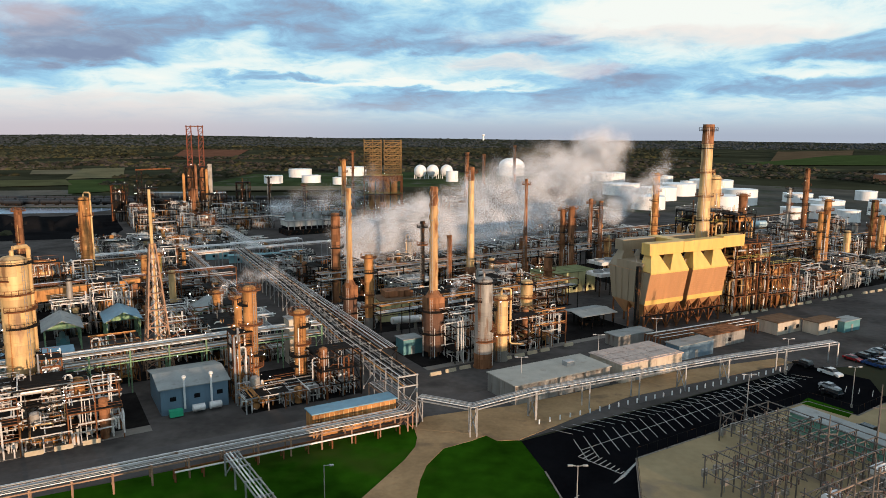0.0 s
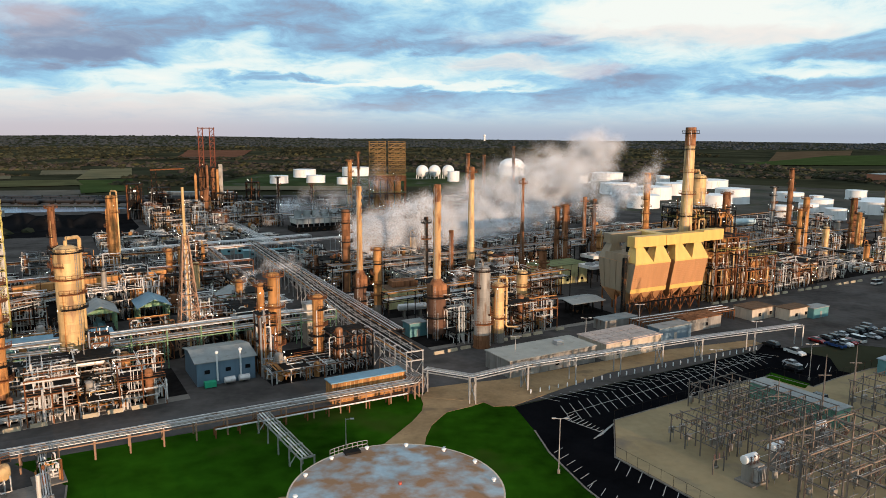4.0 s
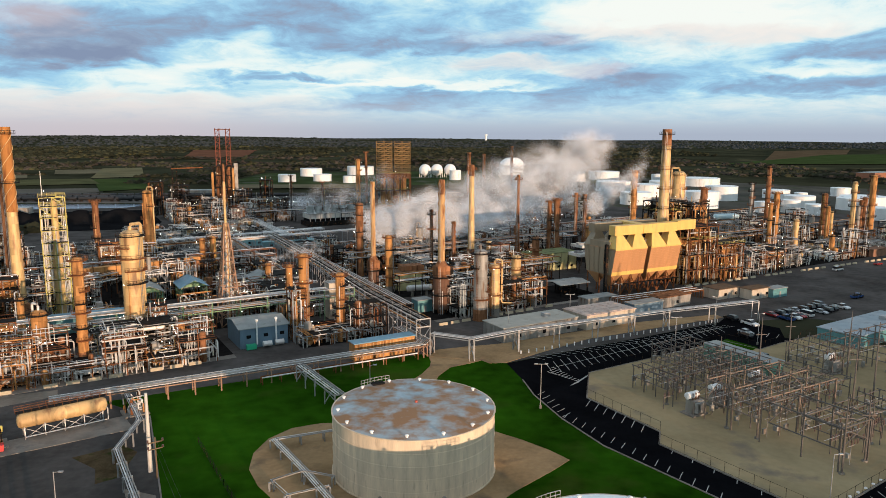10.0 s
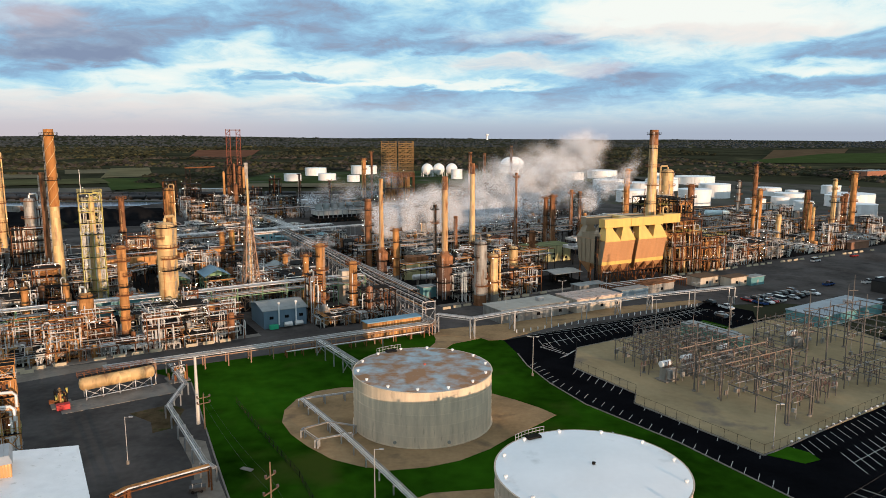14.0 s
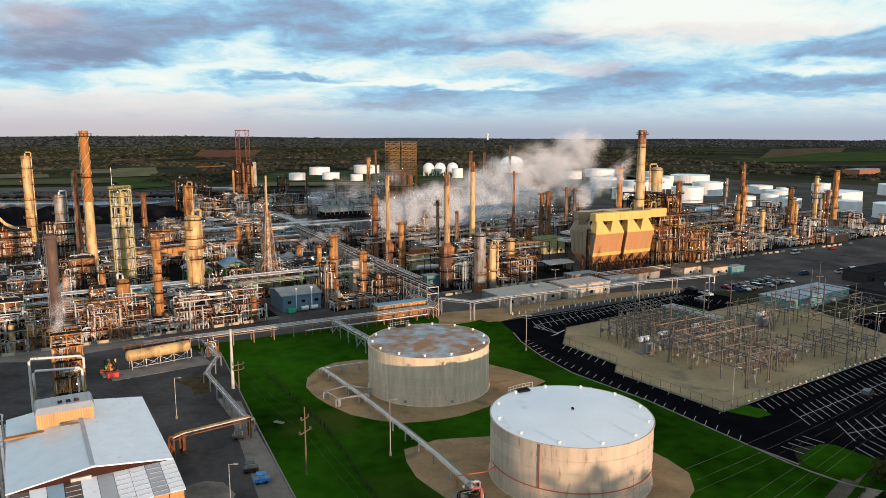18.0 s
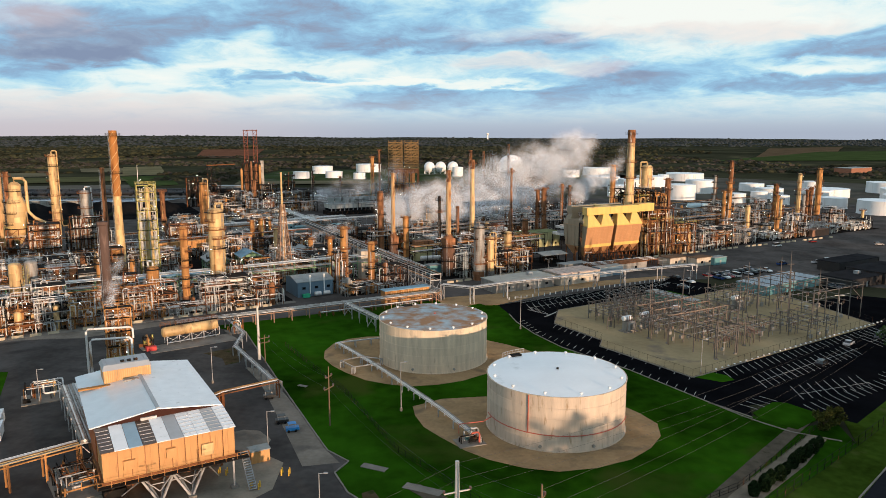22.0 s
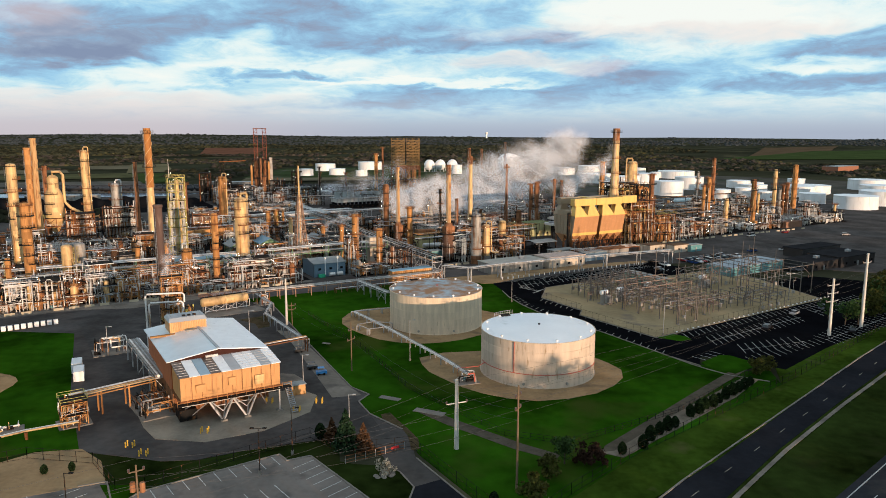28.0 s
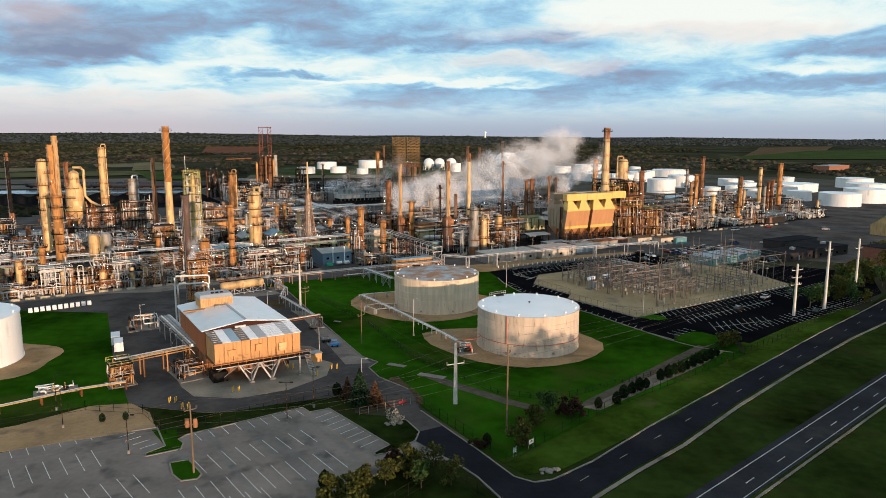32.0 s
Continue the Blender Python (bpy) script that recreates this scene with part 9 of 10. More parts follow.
patch("lot_green", [(60.1, 53.9), (65.8, 57.5), (68.7, 54.8), (69.1, 51.9), (65.6, 50.4)], 0.22, GRASS, "small green island at the pad corner", "grass island")
# white tote boxes along the western yard
for k in range(11):
    t = thing("white_tote", "white storage box standing on the yard's edge", "storage box", "white storage boxes")
    x, y = Vector((-136, 58)).lerp(Vector((-122, 68.5)), k / 10)
    t.location, t.rotation_euler[2] = (x, y, 0.1), radians(ANG)
    part("body", Geo().box(0, 0, 0.1, 1.2, 1.1, 1.4), WHITE, t)
    part("pallet", Geo().box(0, 0, 0, 1.3, 1.2, 0.12), WOOD, t)
for x, y in ((-90, 19), (-93.5, 25)):
    t = thing("site_container", "white site container at the grass edge", "container", "site containers")
    t.location, t.rotation_euler[2] = (x, y, 0.1), radians(115)
    part("body", Geo().box(0, 0, 0.1, 5.5, 2.3, 2.4), WHITE, t)
    part("door", Geo().box(2.77, 0, 0.2, 0.06, 1.9, 2.1), GREY_V, t)
# ---- trees ----
LEAF = mat("leaf_green", (0.040, 0.075, 0.022), 0.8, var=0.5, scale=0.8, islands=0.45)
LEAF_Y = mat("leaf_olive", (0.060, 0.066, 0.016), 0.8, var=0.5, scale=0.8, islands=0.45)
LEAF_R = mat("leaf_reddish", (0.038, 0.021, 0.014), 0.8, var=0.5, scale=0.8, islands=0.4)
NEEDLE = mat("conifer_needles", (0.022, 0.045, 0.022), 0.85, var=0.4, scale=0.8, islands=0.4)
BARK = mat("bark", (0.09, 0.07, 0.055), 0.9, var=0.3, scale=3.0)


def leaf(g, p, s, rng):
    a, b = Vector([rng.gauss(0, 1) for _ in range(3)]).normalized(), Vector([rng.gauss(0, 1) for _ in range(3)])
    b = (b - a * b.dot(a)).normalized()
    p = Vector(p)
    g.add([tuple(p - a * s), tuple(p + b * s * 0.6), tuple(p + a * s), tuple(p - b * s * 0.6)], [(0, 1, 2, 3)])


def crown_geo(seed, h, r, n, cone=False, base=0.25, size=0.35):
    rng = random.Random(seed)
    g = Geo()
    if cone == "egg":
        for k in range(n):
            zf = rng.random()
            q = r * (math.sin(math.pi * min(1, 0.16 + 0.84 * zf)) ** 0.75) * rng.uniform(0.78, 1.04)
            a = rng.uniform(0, 6.283)
            leaf(g, (q * math.cos(a), q * math.sin(a), h * (0.04 + 0.96 * zf) + rng.uniform(-0.1, 0.1)), size * rng.uniform(0.6, 1.2), rng)
    elif cone:
        for k in range(n):
            f = rng.random() ** 0.6
            z = h * (0.06 + 0.94 * (1 - f))
            q = r * f * rng.uniform(0.55, 1.05) * (1 + 0.18 * math.sin(z * 5))
            a = rng.uniform(0, 6.283)
            leaf(g, (q * math.cos(a), q * math.sin(a), z), size * rng.uniform(0.6, 1.2), rng)
    else:
        clumps = [(rng.gauss(0, r * 0.42), rng.gauss(0, r * 0.42), h * rng.uniform(base + 0.12, 0.9), r * rng.uniform(0.3, 0.52)) for _ in range(11)]
        for k in range(n):
            x, y, z, q = rng.choice(clumps)
            d = Vector([rng.gauss(0, 1) for _ in range(3)]).normalized() * q * rng.uniform(0.6, 1.05)
            leaf(g, (x + d.x, y + d.y, z + d.z * 0.85), size * rng.uniform(0.6, 1.3), rng)
    return g


def tree(name, label, seed, h, r, m, n=360, cone=False, size=0.35, base=0.25, category="tree"):
    rng = random.Random(seed)
    t = thing(name, label, category, "trees and shrubs")
    g = Geo().tube([(0, 0, -0.2), (0.05 * h * 0.2, 0, h * 0.35), (0, 0.05, h * 0.8)], [h * 0.028, h * 0.018, h * 0.006], 7)
    for k in range(0 if cone else 5):
        a = rng.uniform(0, 6.28)
        z = h * rng.uniform(0.3, 0.5)
        g.tube([(0, 0, z), (r * 0.5 * math.cos(a), r * 0.5 * math.sin(a), z + h * 0.22)], [h * 0.012, h * 0.004], 5)
    part("trunk", g, BARK, t)
    part("crown", crown_geo(seed, h, r, n, cone, base, size), m, t)
    return t


kinds = {
    "shrub": tree("shrub", "dense dark rounded shrub in a row", 1, 2.9, 1.0, mat("leaf_dark", (0.016, 0.030, 0.012), 0.85, var=0.5, scale=0.8, islands=0.5), 900, "egg", size=0.26, category="shrub"),
    "shrub_red": tree("shrub", "reddish-brown leafy shrub by the fence", 2, 3.0, 2.0, LEAF_R, 900, size=0.28, base=0.0, category="shrub"),
    "bush": tree("bushy_tree", "olive-green bushy tree by the fence", 3, 5.2, 2.6, LEAF_Y, 1100, size=0.34, base=0.02),
    "round": tree("broadleaf_tree", "dark green leafy broadleaf tree", 4, 7.5, 3.2, LEAF, 560, size=0.42, base=0.1),
    "olive": tree("broadleaf_tree", "olive spring-leaved broadleaf tree", 5, 8.5, 3.6, LEAF_Y, 560, size=0.45, base=0.15),
    "cone": tree("conifer", "dark bluish spruce with a pointed top", 6, 7.8, 2.6, NEEDLE, 1300, True, size=0.4),
    "cone_s": tree("conifer", "rusty-brown spruce beside a darker one", 7, 5.2, 2.0, mat("brown_needles", (0.10, 0.055, 0.03), 0.85, var=0.4, scale=0.8, islands=0.35), 900, True, size=0.32),
    "pale": tree("flowering_shrub", "pale blossoming shrub on a grass island", 8, 2.6, 1.7, mat("pale_blossom", (0.40, 0.36, 0.28), 0.8, var=0.3, scale=1.0, islands=0.3), 380, size=0.24, base=0.0, category="shrub"),
}
TREES = [("shrub", x, y, 0.8 + 0.06 * (i * 7 % 5)) for i, (x, y) in enumerate(((31.1, -21.9), (35.6, -19.4), (38.1, -15.8), (40.6, -13.1), (42.8, -11.2), (44.8, -9.6), (49.8, -4.1), (52.3, -2.4), (54.5, 0.2), (56.6, 1.3), (58.7, 3.6), (61.1, 5.9), (63.6, 8.3), (65.8, 10.3), (67.8, 12.0), (70.3, 14.6)))]
TREES += [("bush", 12.6, -40.1, 1.0), ("bush", 15.8, -31.3, 0.85), ("round", 19.7, -26, 0.75), ("shrub_red", 25.9, -24.5, 1.0), ("shrub_red", 23.2, -26.5, 0.9), ("shrub", 6, -40.5, 0.8), ("shrub_red", 4.5, -41.5, 0.6), ("bush", 75, 22, 0.8), ("bush", 79, 25, 0.7),
          ("cone", -20.3, -20.3, 1.0), ("cone_s", -17, -20.6, 1.0), ("cone_s", -23.5, -16.5, 0.85), ("shrub", -26, -15, 1.0), ("pale", -12.4, -30.0, 1.0),
          ("olive", -12, -56, 0.55), ("bush", -8, -53, 1.0), ("olive", -4, -49, 0.5), ("bush", -15.5, -59, 0.9), ("shrub_red", -11, -51, 1.2), ("bush", -20, -63, 1.0), ("round", -6, -57, 0.6), ("shrub", -22, -57, 1.0), ("olive", -1, -56, 0.55), ("bush", -16, -66, 1.0), ("round", -26, -70, 0.7),
          ("shrub", -71.7, -29.8, 0.6), ("shrub", -67.4, -28.7, 0.55)]
rng = random.Random(3)
for k in range(46):      # wood east of the black lot
    f = rng.random()
    TREES.append((rng.choice(["round", "round", "olive", "bush"]), 124 + 110 * f + rng.uniform(-6, 12), 71 + 112 * f + rng.uniform(-10, 10), rng.uniform(0.7, 1.15)))
for k in range(44):      # unseen belt added beyond the highway to shade the low ground
    f = rng.random()
    TREES.append((rng.choice(["round", "olive"]), 60 + 200 * f + rng.uniform(-10, 10), -175 + 175 * f + rng.uniform(-8, 8), rng.uniform(1.1, 1.85)))
seen = set()
for kd, x, y, s in TREES:
    m = pose(x, y, 0.1, 0, 0, rng.uniform(0, 360)) @ Matrix.Diagonal((s, s, s * rng.uniform(0.92, 1.1), 1))
    if kd in seen:
        c = copy_thing(kinds[kd], pose(0, 0, 0))
        c.matrix_basis = m
    else:
        seen.add(kd)
        kinds[kd].matrix_basis = m

# ---- tank farm ----
FARM = [(212, 532, 13.5, 12.9), (255, 602, 14.3, 12.4), (301, 787, 22.8, 8.7), (249, 498, 7.8, 7.7), (268, 497, 6.8, 9.3), (316, 625, 12.1, 7.3), (356, 552, 18.3, 7.7), (308, 453, 10.1, 8.2), (321, 412, 15.6, 9.8), (358, 440, 16.6, 11.2), (321, 588, 5.5, 7.6), (270, 846, 7.8, 9.4), (273, 783, 7, 7.4),
        (279, 481, 7.2, 7.5), (-189, 831, 10.8, 8.5), (-181, 951, 15.1, 10.3), (-148, 846, 11.3, 8.2), (-117, 992, 19.2, 11.5), (-111, 818, 7.8, 7.6), (18, 877, 7.4, 12.1), (170, 858, 12, 9), (388, 645, 9, 8), (198, 640, 16, 11), (232, 690, 17, 11), (166, 560, 13, 10), (180, 700, 18, 10), (330, 520, 13, 9), (296, 540, 12, 9), (405, 520, 17, 10), (440, 600, 18, 10), (215, 900, 20, 10)]
for x, y, r, h in FARM:
    big_tank(x, y, r, h, WHITE, T2ROOF, "white storage tank in the distant tank farm", 0, far=True)
dm = thing("domed_tank", "huge white domed tank beyond the stacks", "storage tank", "storage tanks")
dm.location = (104, 1010, 0.1)
part("shell", Geo().spin(0, 0, [(18, 0), (18, 14)], 48), WHITE, dm, smooth=True)
part("dome", Geo().spin(0, 0, [(18, 14), (16.5, 18), (13, 21.5), (8, 23.8), (0.5, 24.6)], 48), T2ROOF, dm, smooth=True)
for x, y in ((-22, 925), (-6, 930), (12, 934)):
    t = thing("gas_sphere", "white spherical gas tank on legs", "gas sphere", "gas spheres")
    t.location = (x, y, 0.1)
    part("sphere", Geo().spin(0, 0, [(8 * math.sin(math.pi * k / 12) + 0.02, 10 - 8 * math.cos(math.pi * k / 12)) for k in range(13)], 24), WHITE, t, smooth=True)
    for k in range(8):
        a = k * math.pi / 4
        part("leg", Geo().beam((7.4 * math.cos(a), 7.4 * math.sin(a), 0), (7.4 * math.cos(a), 7.4 * math.sin(a), 9), 0.6), WHITE, t)
drum(196, 439, 3.2, 17, 2.0, 10, mat("pale_blue_shell", (0.55, 0.70, 0.74), 0.45, var=0.1), "pale blue bullet tank on saddles")
drum(142, 275, 4.0, 10, 1.9, 28, GREEN, "green horizontal vessel by the eastern unit")
drum(206, 312, 3.4, 9, 1.6, 28, GREEN, "pale green horizontal drum before the eastern columns")
# bund yards under the farm
patch("tank_yard", [(130, 470), (330, 380), (480, 420), (520, 700), (250, 940), (130, 700)], 0.06, mat("bund_ground", (0.10, 0.095, 0.08), 0.95, var=0.4, scale=0.03, stain=0.3, stain_col=(0.06, 0.075, 0.04)), "grey gravel ground of the tank farm", "yard")
patch("tank_yard", [(-260, 780), (-60, 780), (260, 840), (240, 1060), (-60, 1080), (-260, 1010)], 0.06, mat("bund_grass", (0.05, 0.07, 0.03), 0.95, var=0.4, scale=0.02, stain=0.3, stain_col=(0.12, 0.115, 0.095)), "green ground of the far tank farm", "yard")

# ---- coke yard and railway ----
patch("coke_basin", [(-420, 352), (-241, 372), (-178, 392), (-186, 425), (-226, 500), (-300, 478), (-420, 455)], 0.18, BLACK, "black coke storage basin", "coke yard")
pile = Geo()
for k in range(7):
    pile.spin(-350 + k * 22, 410 + k * 4 + 5 * math.sin(k * 2.1), [(17, 0), (11, 4.5), (4, 7.4), (0.5, 8)], 14)
tagged(obj("coke_pile", pile, BLACK, smooth=True), "long black heap of petroleum coke", "coke pile", kind="stuff")
POND = mat("pond_water", (0.05, 0.07, 0.09), 0.12, var=0.1)
patch("settling_pond", [(-430, 492), (-330, 498), (-250, 515), (-234, 548), (-330, 545), (-430, 528)], 0.2, POND, "shallow grey settling pond", "water")
WAG = mat("black_wagon", (0.02, 0.02, 0.022), 0.5, var=0.3, scale=0.3)
proto = thing("rail_wagon", "black rail tank wagon in a long train", "rail wagon", "rail wagons")
part("barrel", Geo().tube([(-7.2, 0, 2.6), (-6.9, 0, 2.6), (6.9, 0, 2.6), (7.2, 0, 2.6)], [0.8, 1.5, 1.5, 0.8], 12), WAG, proto, smooth=True)
part("underframe", Geo().box(0, 0, 0.8, 14.8, 2.2, 0.4).box(-5, 0, 0, 2.4, 1.9, 0.8).box(5, 0, 0, 2.4, 1.9, 0.8), DARK_STEEL, proto)
proto.location = (-330, 560, 0.15)
for row, (y0, n) in enumerate(((560, 22), (598, 24), (575, 12))):
    for k in range(n):
        if row or k:
            copy_thing(proto, pose(-430 + (row * 17) % 30 + k * 15.6, y0 + k * 0.9, 0.15, 0, 0, 3.3))
TRK = mat("track_bed", (0.17, 0.155, 0.14), 0.95, var=0.3, scale=0.05)
patch("rail_bed", [(-620, 545), (-150, 560), (-150, 612), (-620, 588)], 0.12, TRK, "pale stone rail bed", "rail bed")
# long low sheds by the rails
for x, y, L_, lb in ((-330, 470, 60, "long grey conveyor shed"), (-225, 640, 70, "long pale rail shed"), (-118, 520, 24, "pale blue flat shed")):
    flat_building(x, y, 4, L_, 9, 4.5, GREY_V, mat("pale_sheet_roof", (0.42, 0.45, 0.46), 0.6, var=0.2, scale=0.2), lb + " with a flat roof", 0, 0, name="long_shed")
# fields
FIELDS = [("grey_field", (0.135, 0.125, 0.105), [(-620, 560), (-335, 660), (-361, 715), (-680, 650)]), ("tan_field", (0.16, 0.14, 0.09), [(-551, 975), (-493, 994), (-546, 1110), (-609, 1086)]),
          ("tan_field", (0.16, 0.14, 0.09), [(-700, 800), (-533, 876), (-589, 974), (-760, 900)]), ("pale_field", (0.17, 0.15, 0.085), [(-453, 878), (-399, 916), (-506, 1168), (-556, 1131)]),
          ("green_field", (0.052, 0.074, 0.026), [(-341, 665), (-306, 710), (-383, 880), (-439, 858)]), ("olive_field", (0.10, 0.10, 0.05), [(-600, 680), (-392, 774), (-446, 865), (-650, 790)]),
          ("red_earth_field", (0.17, 0.08, 0.05), [(-612, 1662), (-470, 1669), (-600, 2300), (-786, 2243)]), ("red_field", (0.115, 0.080, 0.048), [(720, 1560), (1046, 1821), (1500, 2600), (1150, 2440)]),
          ("green_field", (0.052, 0.074, 0.026), [(560, 1380), (1000, 1400), (1400, 2058), (1126, 2047)]), ("tan_field", (0.16, 0.14, 0.09), [(-240, 700), (-60, 720), (-80, 770), (-250, 760)])]
for fk, (nm, c, pts) in enumerate(FIELDS):
    c = tuple(q * 1.05 for q in c)
    m = mat(nm, c, 0.95, var=0.3, scale=0.02, stain=0.2, stain_col=tuple(q * 0.7 for q in c))
    # follow the land
    n = 10
    g = Geo()
    A, B, C_, D_ = [Vector(p) for p in pts]
    vs = []
    for i in range(n + 1):
        for j in range(n + 1):
            p = A.lerp(B, i / n).lerp(D_.lerp(C_, i / n), j / n)
            vs.append((p.x, p.y, ground_height(p.x, p.y) + 0.35 + 0.12 * fk + 0.9 * (ground_height(p.x, p.y) > 2)))
    g.add(vs, [(i * (n + 1) + j, (i + 1) * (n + 1) + j, (i + 1) * (n + 1) + j + 1, i * (n + 1) + j + 1) for i in range(n) for j in range(n)])
    tagged(obj(nm, g, m, smooth=True), "distant open field between woods", "field", kind="structure")

# ---- eastern buildings ----
BRICK = mat("red_brick", (0.26, 0.11, 0.075), 0.85, var=0.2, scale=1.2, stain=0.1, stain_col=(0.16, 0.07, 0.05))
DARKB = mat("dark_facade", (0.022, 0.02, 0.02), 0.5, var=0.3, scale=0.3)
flat_building(160, 164, ANG, 20, 13, 3.6, DARKB, mat("black_roof", (0.03, 0.03, 0.032), 0.9, var=0.3, scale=0.2), "low black flat-roofed office block", 1, 3, name="office_block", unit=True)
flat_building(180, 176, ANG, 26, 16, 4.4, DARKB, MATS["black_roof"], "black two-step office block beside the lot", 1, 4, name="office_block", unit=True)
flat_building(178, 198, ANG, 30, 10, 4.2, DARKB, MATS["black_roof"], "dark office wing with a flat roof", 0, 4, name="office_block")
flat_building(204, 150, ANG, 28, 18, 8.0, BRICK, MATS["black_roof"], "red-brick building with a dark flat roof", 2, 6, name="brick_building")
flat_building(238, 180, ANG, 26, 20, 10.0, BRICK, MATS["black_roof"], "tall red-brick building with dark glazing", 2, 6, name="brick_building")
gable_shed(262, 244, ANG, 26, 16, 6, 5.5, mat("teal_roof", (0.12, 0.26, 0.24), 0.6, var=0.15, scale=0.3), CREAM, "teal gabled roof over a pale building", name="gabled_building")
flat_building(216, 300, ANG, 16, 6, 3.5, mat("rust_container", (0.26, 0.14, 0.09), 0.7, var=0.2), MATS["rust_container"], "rust-brown storage container in the yard", 0, 0, name="storage_container")
flat_building(590, 925, 35, 60, 24, 9, mat("far_brick", (0.30, 0.14, 0.09), 0.85, var=0.15), GREY_ROOF, "distant red-brick building with a white roof band", 0, 8, name="brick_building")
flat_building(520, 560, 10, 40, 16, 6, CREAM, WHITE, "distant pale flat-roofed warehouse", 0, 0, name="warehouse")

# ---- far woods ----
nrng = np.random.default_rng(4)


def woods(name, n, r0, r1, size, a0, a1, label, m, avoid):
    """Many rough crowns, each an uneven lump of its own."""
    fi = [(0, 1, 2), (0, 2, 3), (0, 3, 4), (0, 4, 5), (0, 5, 1), (1, 6, 2), (2, 6, 7), (2, 7, 3), (3, 7, 8), (3, 8, 4), (4, 8, 9), (4, 9, 5), (5, 9, 10), (5, 10, 1), (1, 10, 6)]
    tpl = [(0, 0, 1.0)] + [(0.72 * math.cos(k * 1.2566), 0.72 * math.sin(k * 1.2566), 0.62) for k in range(5)] + [(1.0 * math.cos(k * 1.2566 + 0.6), 1.0 * math.sin(k * 1.2566 + 0.6), 0.08) for k in range(5)]
    tpl = np.array(tpl)
    R = np.sqrt(nrng.uniform(r0 ** 2, r1 ** 2, n * 3))
    A = np.radians(nrng.uniform(a0, a1, n * 3))
    X, Y = R * np.sin(A), R * np.cos(A)
    vs, fs, k = [], [], 0
    for x, y in zip(X, Y):
        if k >= n:
            break
        gap = noise.noise((x / 170, y / 120, 2.2)) + 0.5 * noise.noise((x / 60, y / 60, 5.1))
        if gap < -0.22 or any(x0 < x < x1 and y0 < y < y1 for x0, x1, y0, y1 in avoid):
            continue
        s = size * nrng.uniform(0.6, 1.35) * (0.8 if r0 > 1000 else 1)
        jit = tpl * np.array([s, s, s * nrng.uniform(0.45, 0.8)]) * (1 + nrng.normal(0, 0.16, (11, 1)))
        z = ground_height(x, y)
        vs.extend([(x + a, y + b, z + c) for a, b, c in jit])
        fs.extend([tuple(i + 11 * k for i in f) for f in fi])
        k += 1
    ob = obj(name, Geo().add(vs, fs), m)
    return tagged(ob, label, "woods", kind="stuff")


AVOID = [(-640, -140, 400, 780), (-680, -370, 780, 880), (-620, -480, 960, 1110), (-550, -420, 880, 1150), (-720, -540, 820, 950), (-740, -480, 1660, 2300), (560, 1300, 1390, 1700), (800, 1600, 1700, 2700), (-270, 270, 760, 1090), (120, 530, 360, 960), (-640, -320, 830, 910), (-240, 420, 0, 780), (420, 920, 540, 810), (-920, -490, 990, 1090), (-660, -320, 1420, 1570), (640, 1900, 1150, 1900), (900, 2300, 1850, 2300)]
WOODM = mat("wood_crowns", (0.038, 0.039, 0.024), 0.95, var=0.75, scale=0.006, islands=0.35, stain=0.35, stain_col=(0.075, 0.068, 0.030))
WOODB = mat("wood_crowns_brown", (0.062, 0.052, 0.042), 0.95, var=0.6, scale=0.006, islands=0.3)
woods("near_woods", 6000, 420, 1300, 4.6, -44, 44, "dark olive woods of many crowns beyond the plant", WOODM, AVOID)
woods("bare_woods", 5000, 600, 1800, 5.0, -44, 44, "brownish half-bare woods beyond the fields", WOODB, AVOID)
woods("far_woods", 6500, 1300, 2800, 8.0, -42, 42, "distant dark wooded ridges", WOODM, AVOID)
# distance haze is mixed into these crowns' grey-blue base colour
woods("horizon_woods", 6500, 2700, 4700, 9, -40, 40, "wooded hills on the horizon", mat("wood_crowns_hazed", (0.046, 0.053, 0.055), 0.95, var=0.3, scale=0.01, islands=0.12), AVOID)
hw = thing("water_tower", "tiny white tower on the horizon", "tower")
hw.location = (275, 4450, ground_height(275, 4450))
part("shaft", Geo().spin(0, 0, [(6, 0), (5, 26)], 12), WHITE, hw)
part("bowl", Geo().spin(0, 0, [(5, 26), (9, 30), (9, 36), (3, 39)], 12), WHITE, hw)


# ---- steam ----
STEAM = bpy.data.materials.new("steam")
STEAM.use_nodes = True
snt = STEAM.node_tree
snt.nodes.clear()
sd_, sm_, so_ = (snt.nodes.new("ShaderNodeBsdfDiffuse"), snt.nodes.new("ShaderNodeMixShader"), snt.nodes.new("ShaderNodeOutputMaterial"))
stp, sat, spw, snz, smu, stc = (snt.nodes.new(n) for n in ("ShaderNodeBsdfTransparent", "ShaderNodeAttribute", "ShaderNodeMath", "ShaderNodeTexNoise", "ShaderNodeMapRange", "ShaderNodeTexCoord"))
svn = snt.nodes.new("ShaderNodeCombineXYZ")
for i_, v_ in enumerate((0.14, -0.44, 0.89)):      # droplets scatter all ways: one even facing
    svn.inputs[i_].default_value = v_
snt.links.new(svn.outputs[0], sd_.inputs["Normal"])
sd_.inputs[0].default_value = (0.98, 0.97, 0.98, 1)
sat.attribute_name = "steam_mist"
snz.inputs["Scale"].default_value, snz.inputs["Detail"].default_value, snz.inputs["Roughness"].default_value = 0.13, 4, 0.5
snt.links.new(stc.outputs["Object"], snz.inputs["Vector"])
smu.inputs["From Min"].default_value, smu.inputs["From Max"].default_value = 0.26, 0.66
spw.operation = "MULTIPLY"
snt.links.new(snz.outputs[0], smu.inputs[0])
snt.links.new(sat.outputs["Fac"], spw.inputs[0])
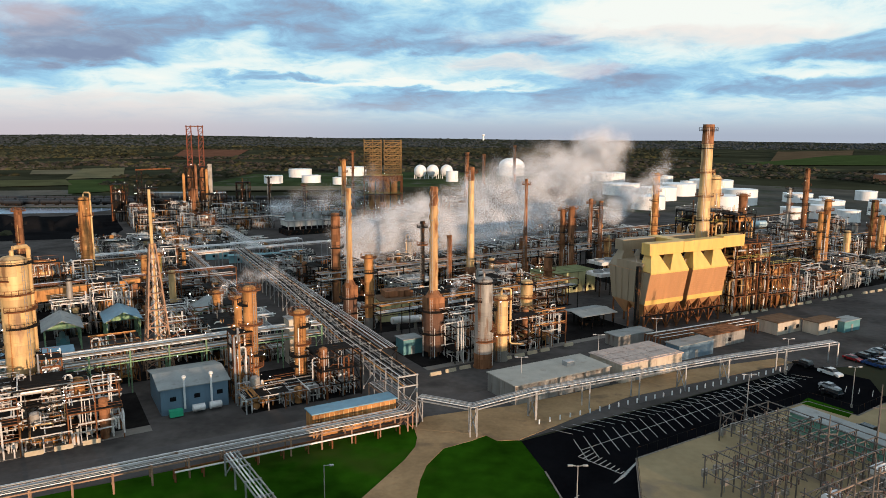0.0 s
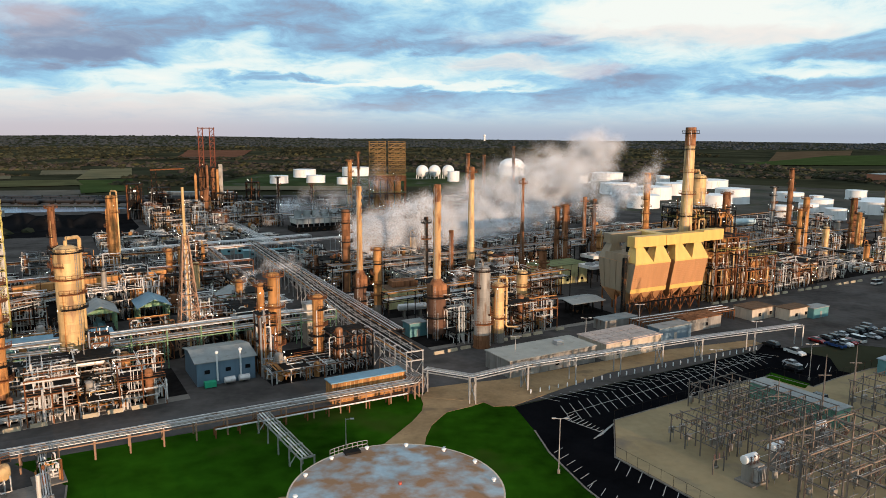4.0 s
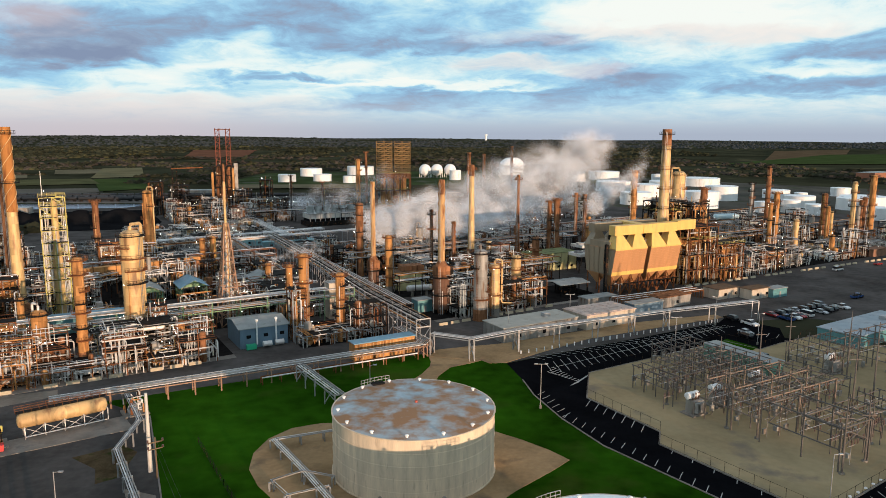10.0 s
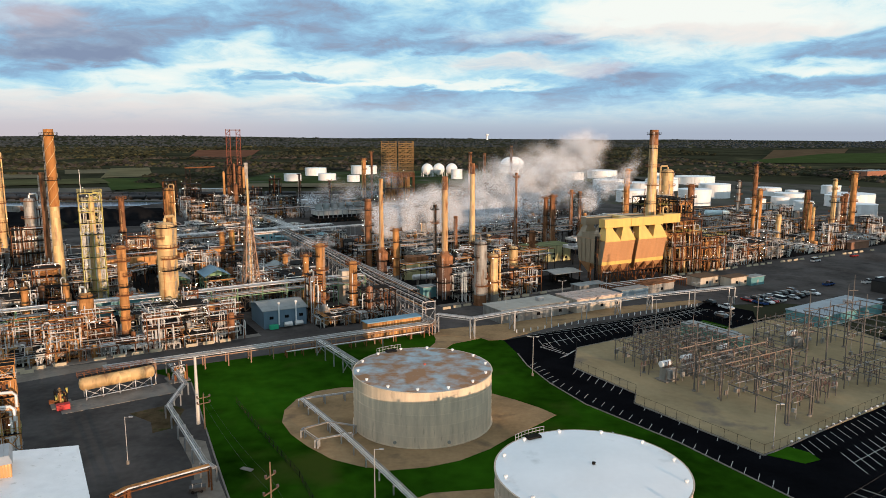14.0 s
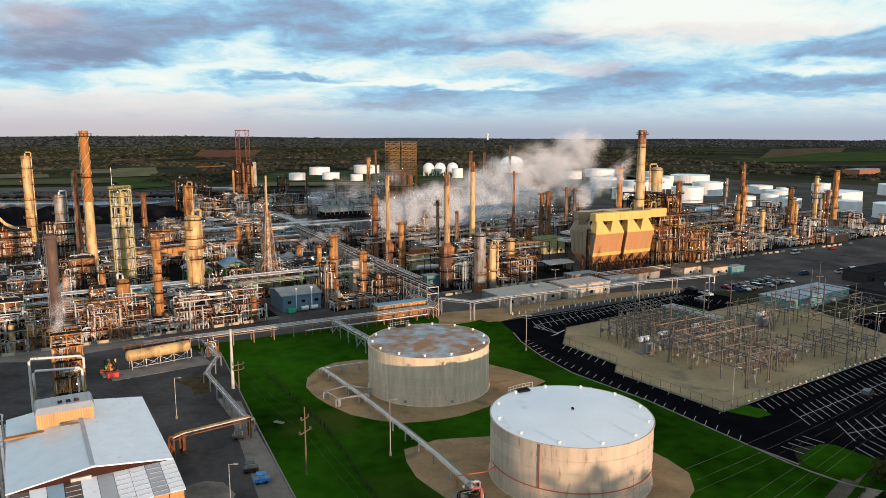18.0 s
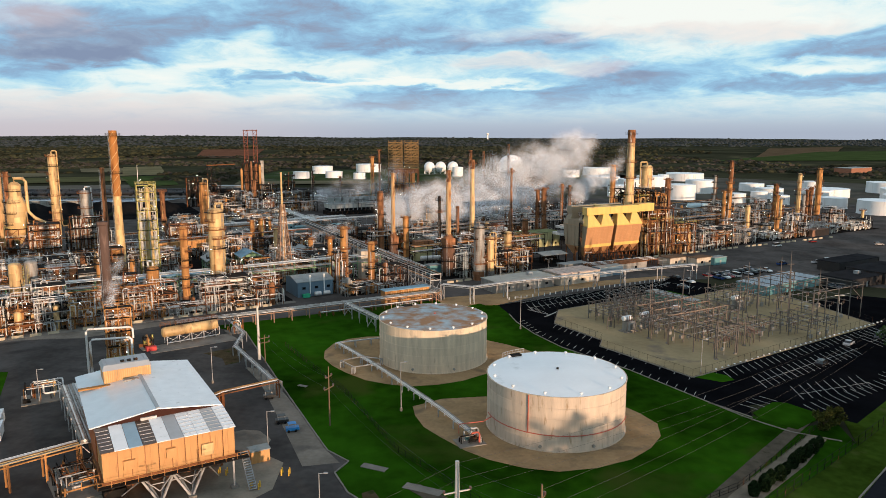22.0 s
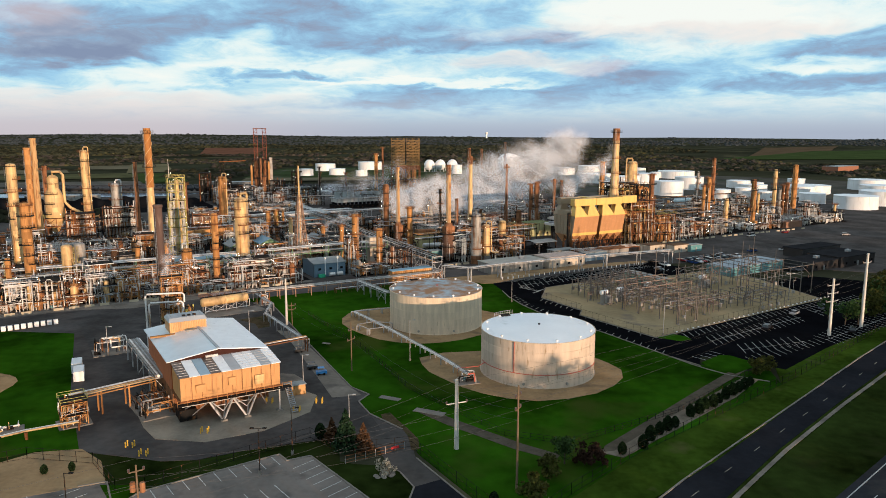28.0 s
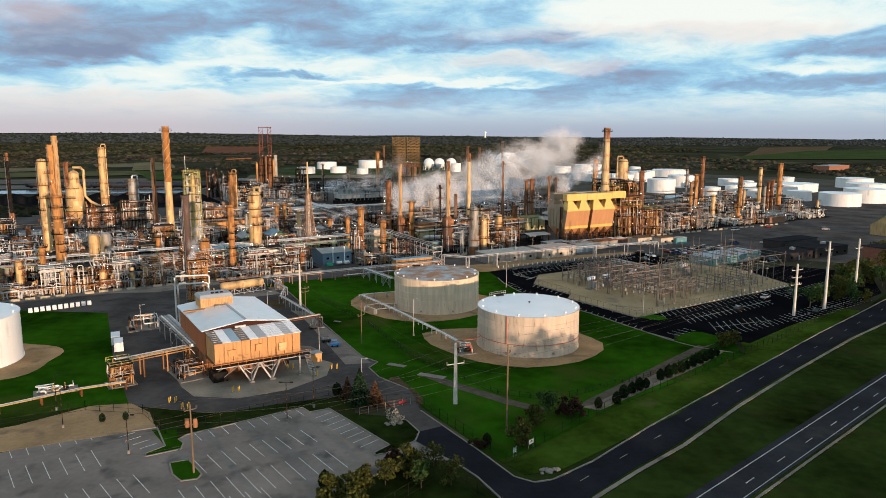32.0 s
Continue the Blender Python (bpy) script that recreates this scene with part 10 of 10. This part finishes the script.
snt.links.new(smu.outputs[0], spw.inputs[1])
snt.links.new(spw.outputs[0], sm_.inputs[0])
snt.links.new(stp.outputs[0], sm_.inputs[1])
snt.links.new(sd_.outputs[0], sm_.inputs[2])
snt.links.new(sm_.outputs[0], so_.inputs[0])


def plume(path, radii, n, size, label, seed, puff=0.16, thin=0.5, dens=0.3):
    """A drifting cloud of broad soft wisps: dense in its billows and thinning to the edges and the end."""
    rng = np.random.default_rng(seed)
    P, R = np.array(path, float), np.array(radii, float)
    seg = np.linalg.norm(np.diff(P, axis=0), axis=1)
    s = np.concatenate([[0], np.cumsum(seg)]) / seg.sum()
    m = n * 5
    f = rng.random(m) ** (1 + thin)
    c = np.stack([np.interp(f, s, P[:, k]) for k in range(3)], 1)
    r = np.interp(f, s, R)
    d = rng.normal(0, 1, (m, 3))
    d /= np.linalg.norm(d, axis=1)[:, None]
    reach = np.minimum(1.0, rng.random(m) ** 0.6)
    q = c + d * (r * reach)[:, None]
    q[:, 2] = np.maximum(q[:, 2], 1.5)
    vs, fs, den, k = [], [], [], 0
    rim = 12
    for i in range(m):
        if k >= n:
            break
        x, y, z = q[i]
        e = noise.noise((x * puff, y * puff, z * puff + seed)) + 0.5 * noise.noise((x * puff * 2.3, y * puff * 2.3, z * puff * 2.3))
        if rng.random() > 0.8 + 1.3 * e - 0.2 * f[i]:
            continue
        nrm = np.array([0.12, -0.85, 0.35]) + rng.normal(0, 0.42, 3)
        nrm /= np.linalg.norm(nrm)
        a = np.cross(nrm, rng.normal(0, 1, 3))
        a /= np.linalg.norm(a)
        b = np.cross(nrm, a)
        w = size * rng.uniform(0.55, 1.3) * (0.75 + 0.25 * r[i] / R.max())
        o = len(vs)
        vs.append((x, y, z))
        core = dens * (1 - 0.45 * f[i]) * rng.uniform(0.6, 1.0)
        den.append(core)
        for ring, (rr, dd) in enumerate(((0.38, 0.72), (0.7, 0.24), (1.0, 0.0))):
            for j in range(rim):
                t_ = w * rr * (1 + 0.2 * math.sin(3 * j + k))
                ca, sa = t_ * math.cos(2 * math.pi * j / rim), t_ * math.sin(2 * math.pi * j / rim)
                vs.append(tuple(np.array((x, y, z)) + ca * a + sa * b))
                den.append(core * dd)
        fs += [(o, o + 1 + j, o + 1 + (j + 1) % rim) for j in range(rim)]
        for ring in (0, 1):
            p0, p1 = o + 1 + ring * rim, o + 1 + (ring + 1) * rim
            fs += [(p0 + j, p1 + j, p1 + (j + 1) % rim, p0 + (j + 1) % rim) for j in range(rim)]
        k += 1
    ob = obj("steam_plume", Geo().add(vs, fs), STEAM)
    at = ob.data.attributes.new("steam_mist", "FLOAT", "POINT")
    at.data.foreach_set("value", den)
    return tagged(ob, label, "steam", kind="stuff")


plume([(-30, 262, 17), (-14, 275, 20), (6, 295, 22), (30, 320, 26), (56, 350, 31), (80, 380, 40), (97, 402, 51)], [7, 10, 13, 17, 21, 17, 11], 1900, 8.0, "broad white steam plume drifting over the plant", 3, 0.05, 0.1, 0.32)
plume([(-92, 412, 14), (-68, 414, 17), (-48, 418, 23), (-30, 424, 31)], [5, 8, 10, 9], 130, 7.0, "thin steam drifting off the cooling tower", 5, 0.1, 0.2, 0.15)
plume([(80, 325, 20), (88, 333, 27), (98, 342, 32), (108, 352, 37)], [4, 7, 8, 5], 260, 4.2, "puffy white steam behind the baghouse", 7, 0.12, 0.1, 0.34)
plume([(112, 362, 36), (115, 364, 41), (118, 366, 46)], [3, 6, 5], 70, 3.2, "small white steam puff beside the tall stack", 8, 0.15, 0.2, 0.2)
plume([(-59.5, 196, 12), (-57, 197, 16), (-50, 199, 17.5), (-42, 201, 19)], [0.8, 1.8, 2.6, 2.6], 70, 1.7, "small white steam jet between pipe racks", 9, 0.4, 0.4, 0.3)
plume([(-79, 47, 19.5), (-78.4, 47, 23), (-77, 47, 27), (-75.4, 46.5, 31)], [0.6, 1.3, 1.7, 1.7], 70, 1.3, "small steam wisp by the brown stack", 11, 0.5, 0.4, 0.3)
plume([(5, 200, 10), (6, 201, 13), (8, 203, 16)], [0.6, 1.2, 1.6], 40, 1.2, "small steam vent in the centre unit", 13, 0.5, 0.4, 0.3)
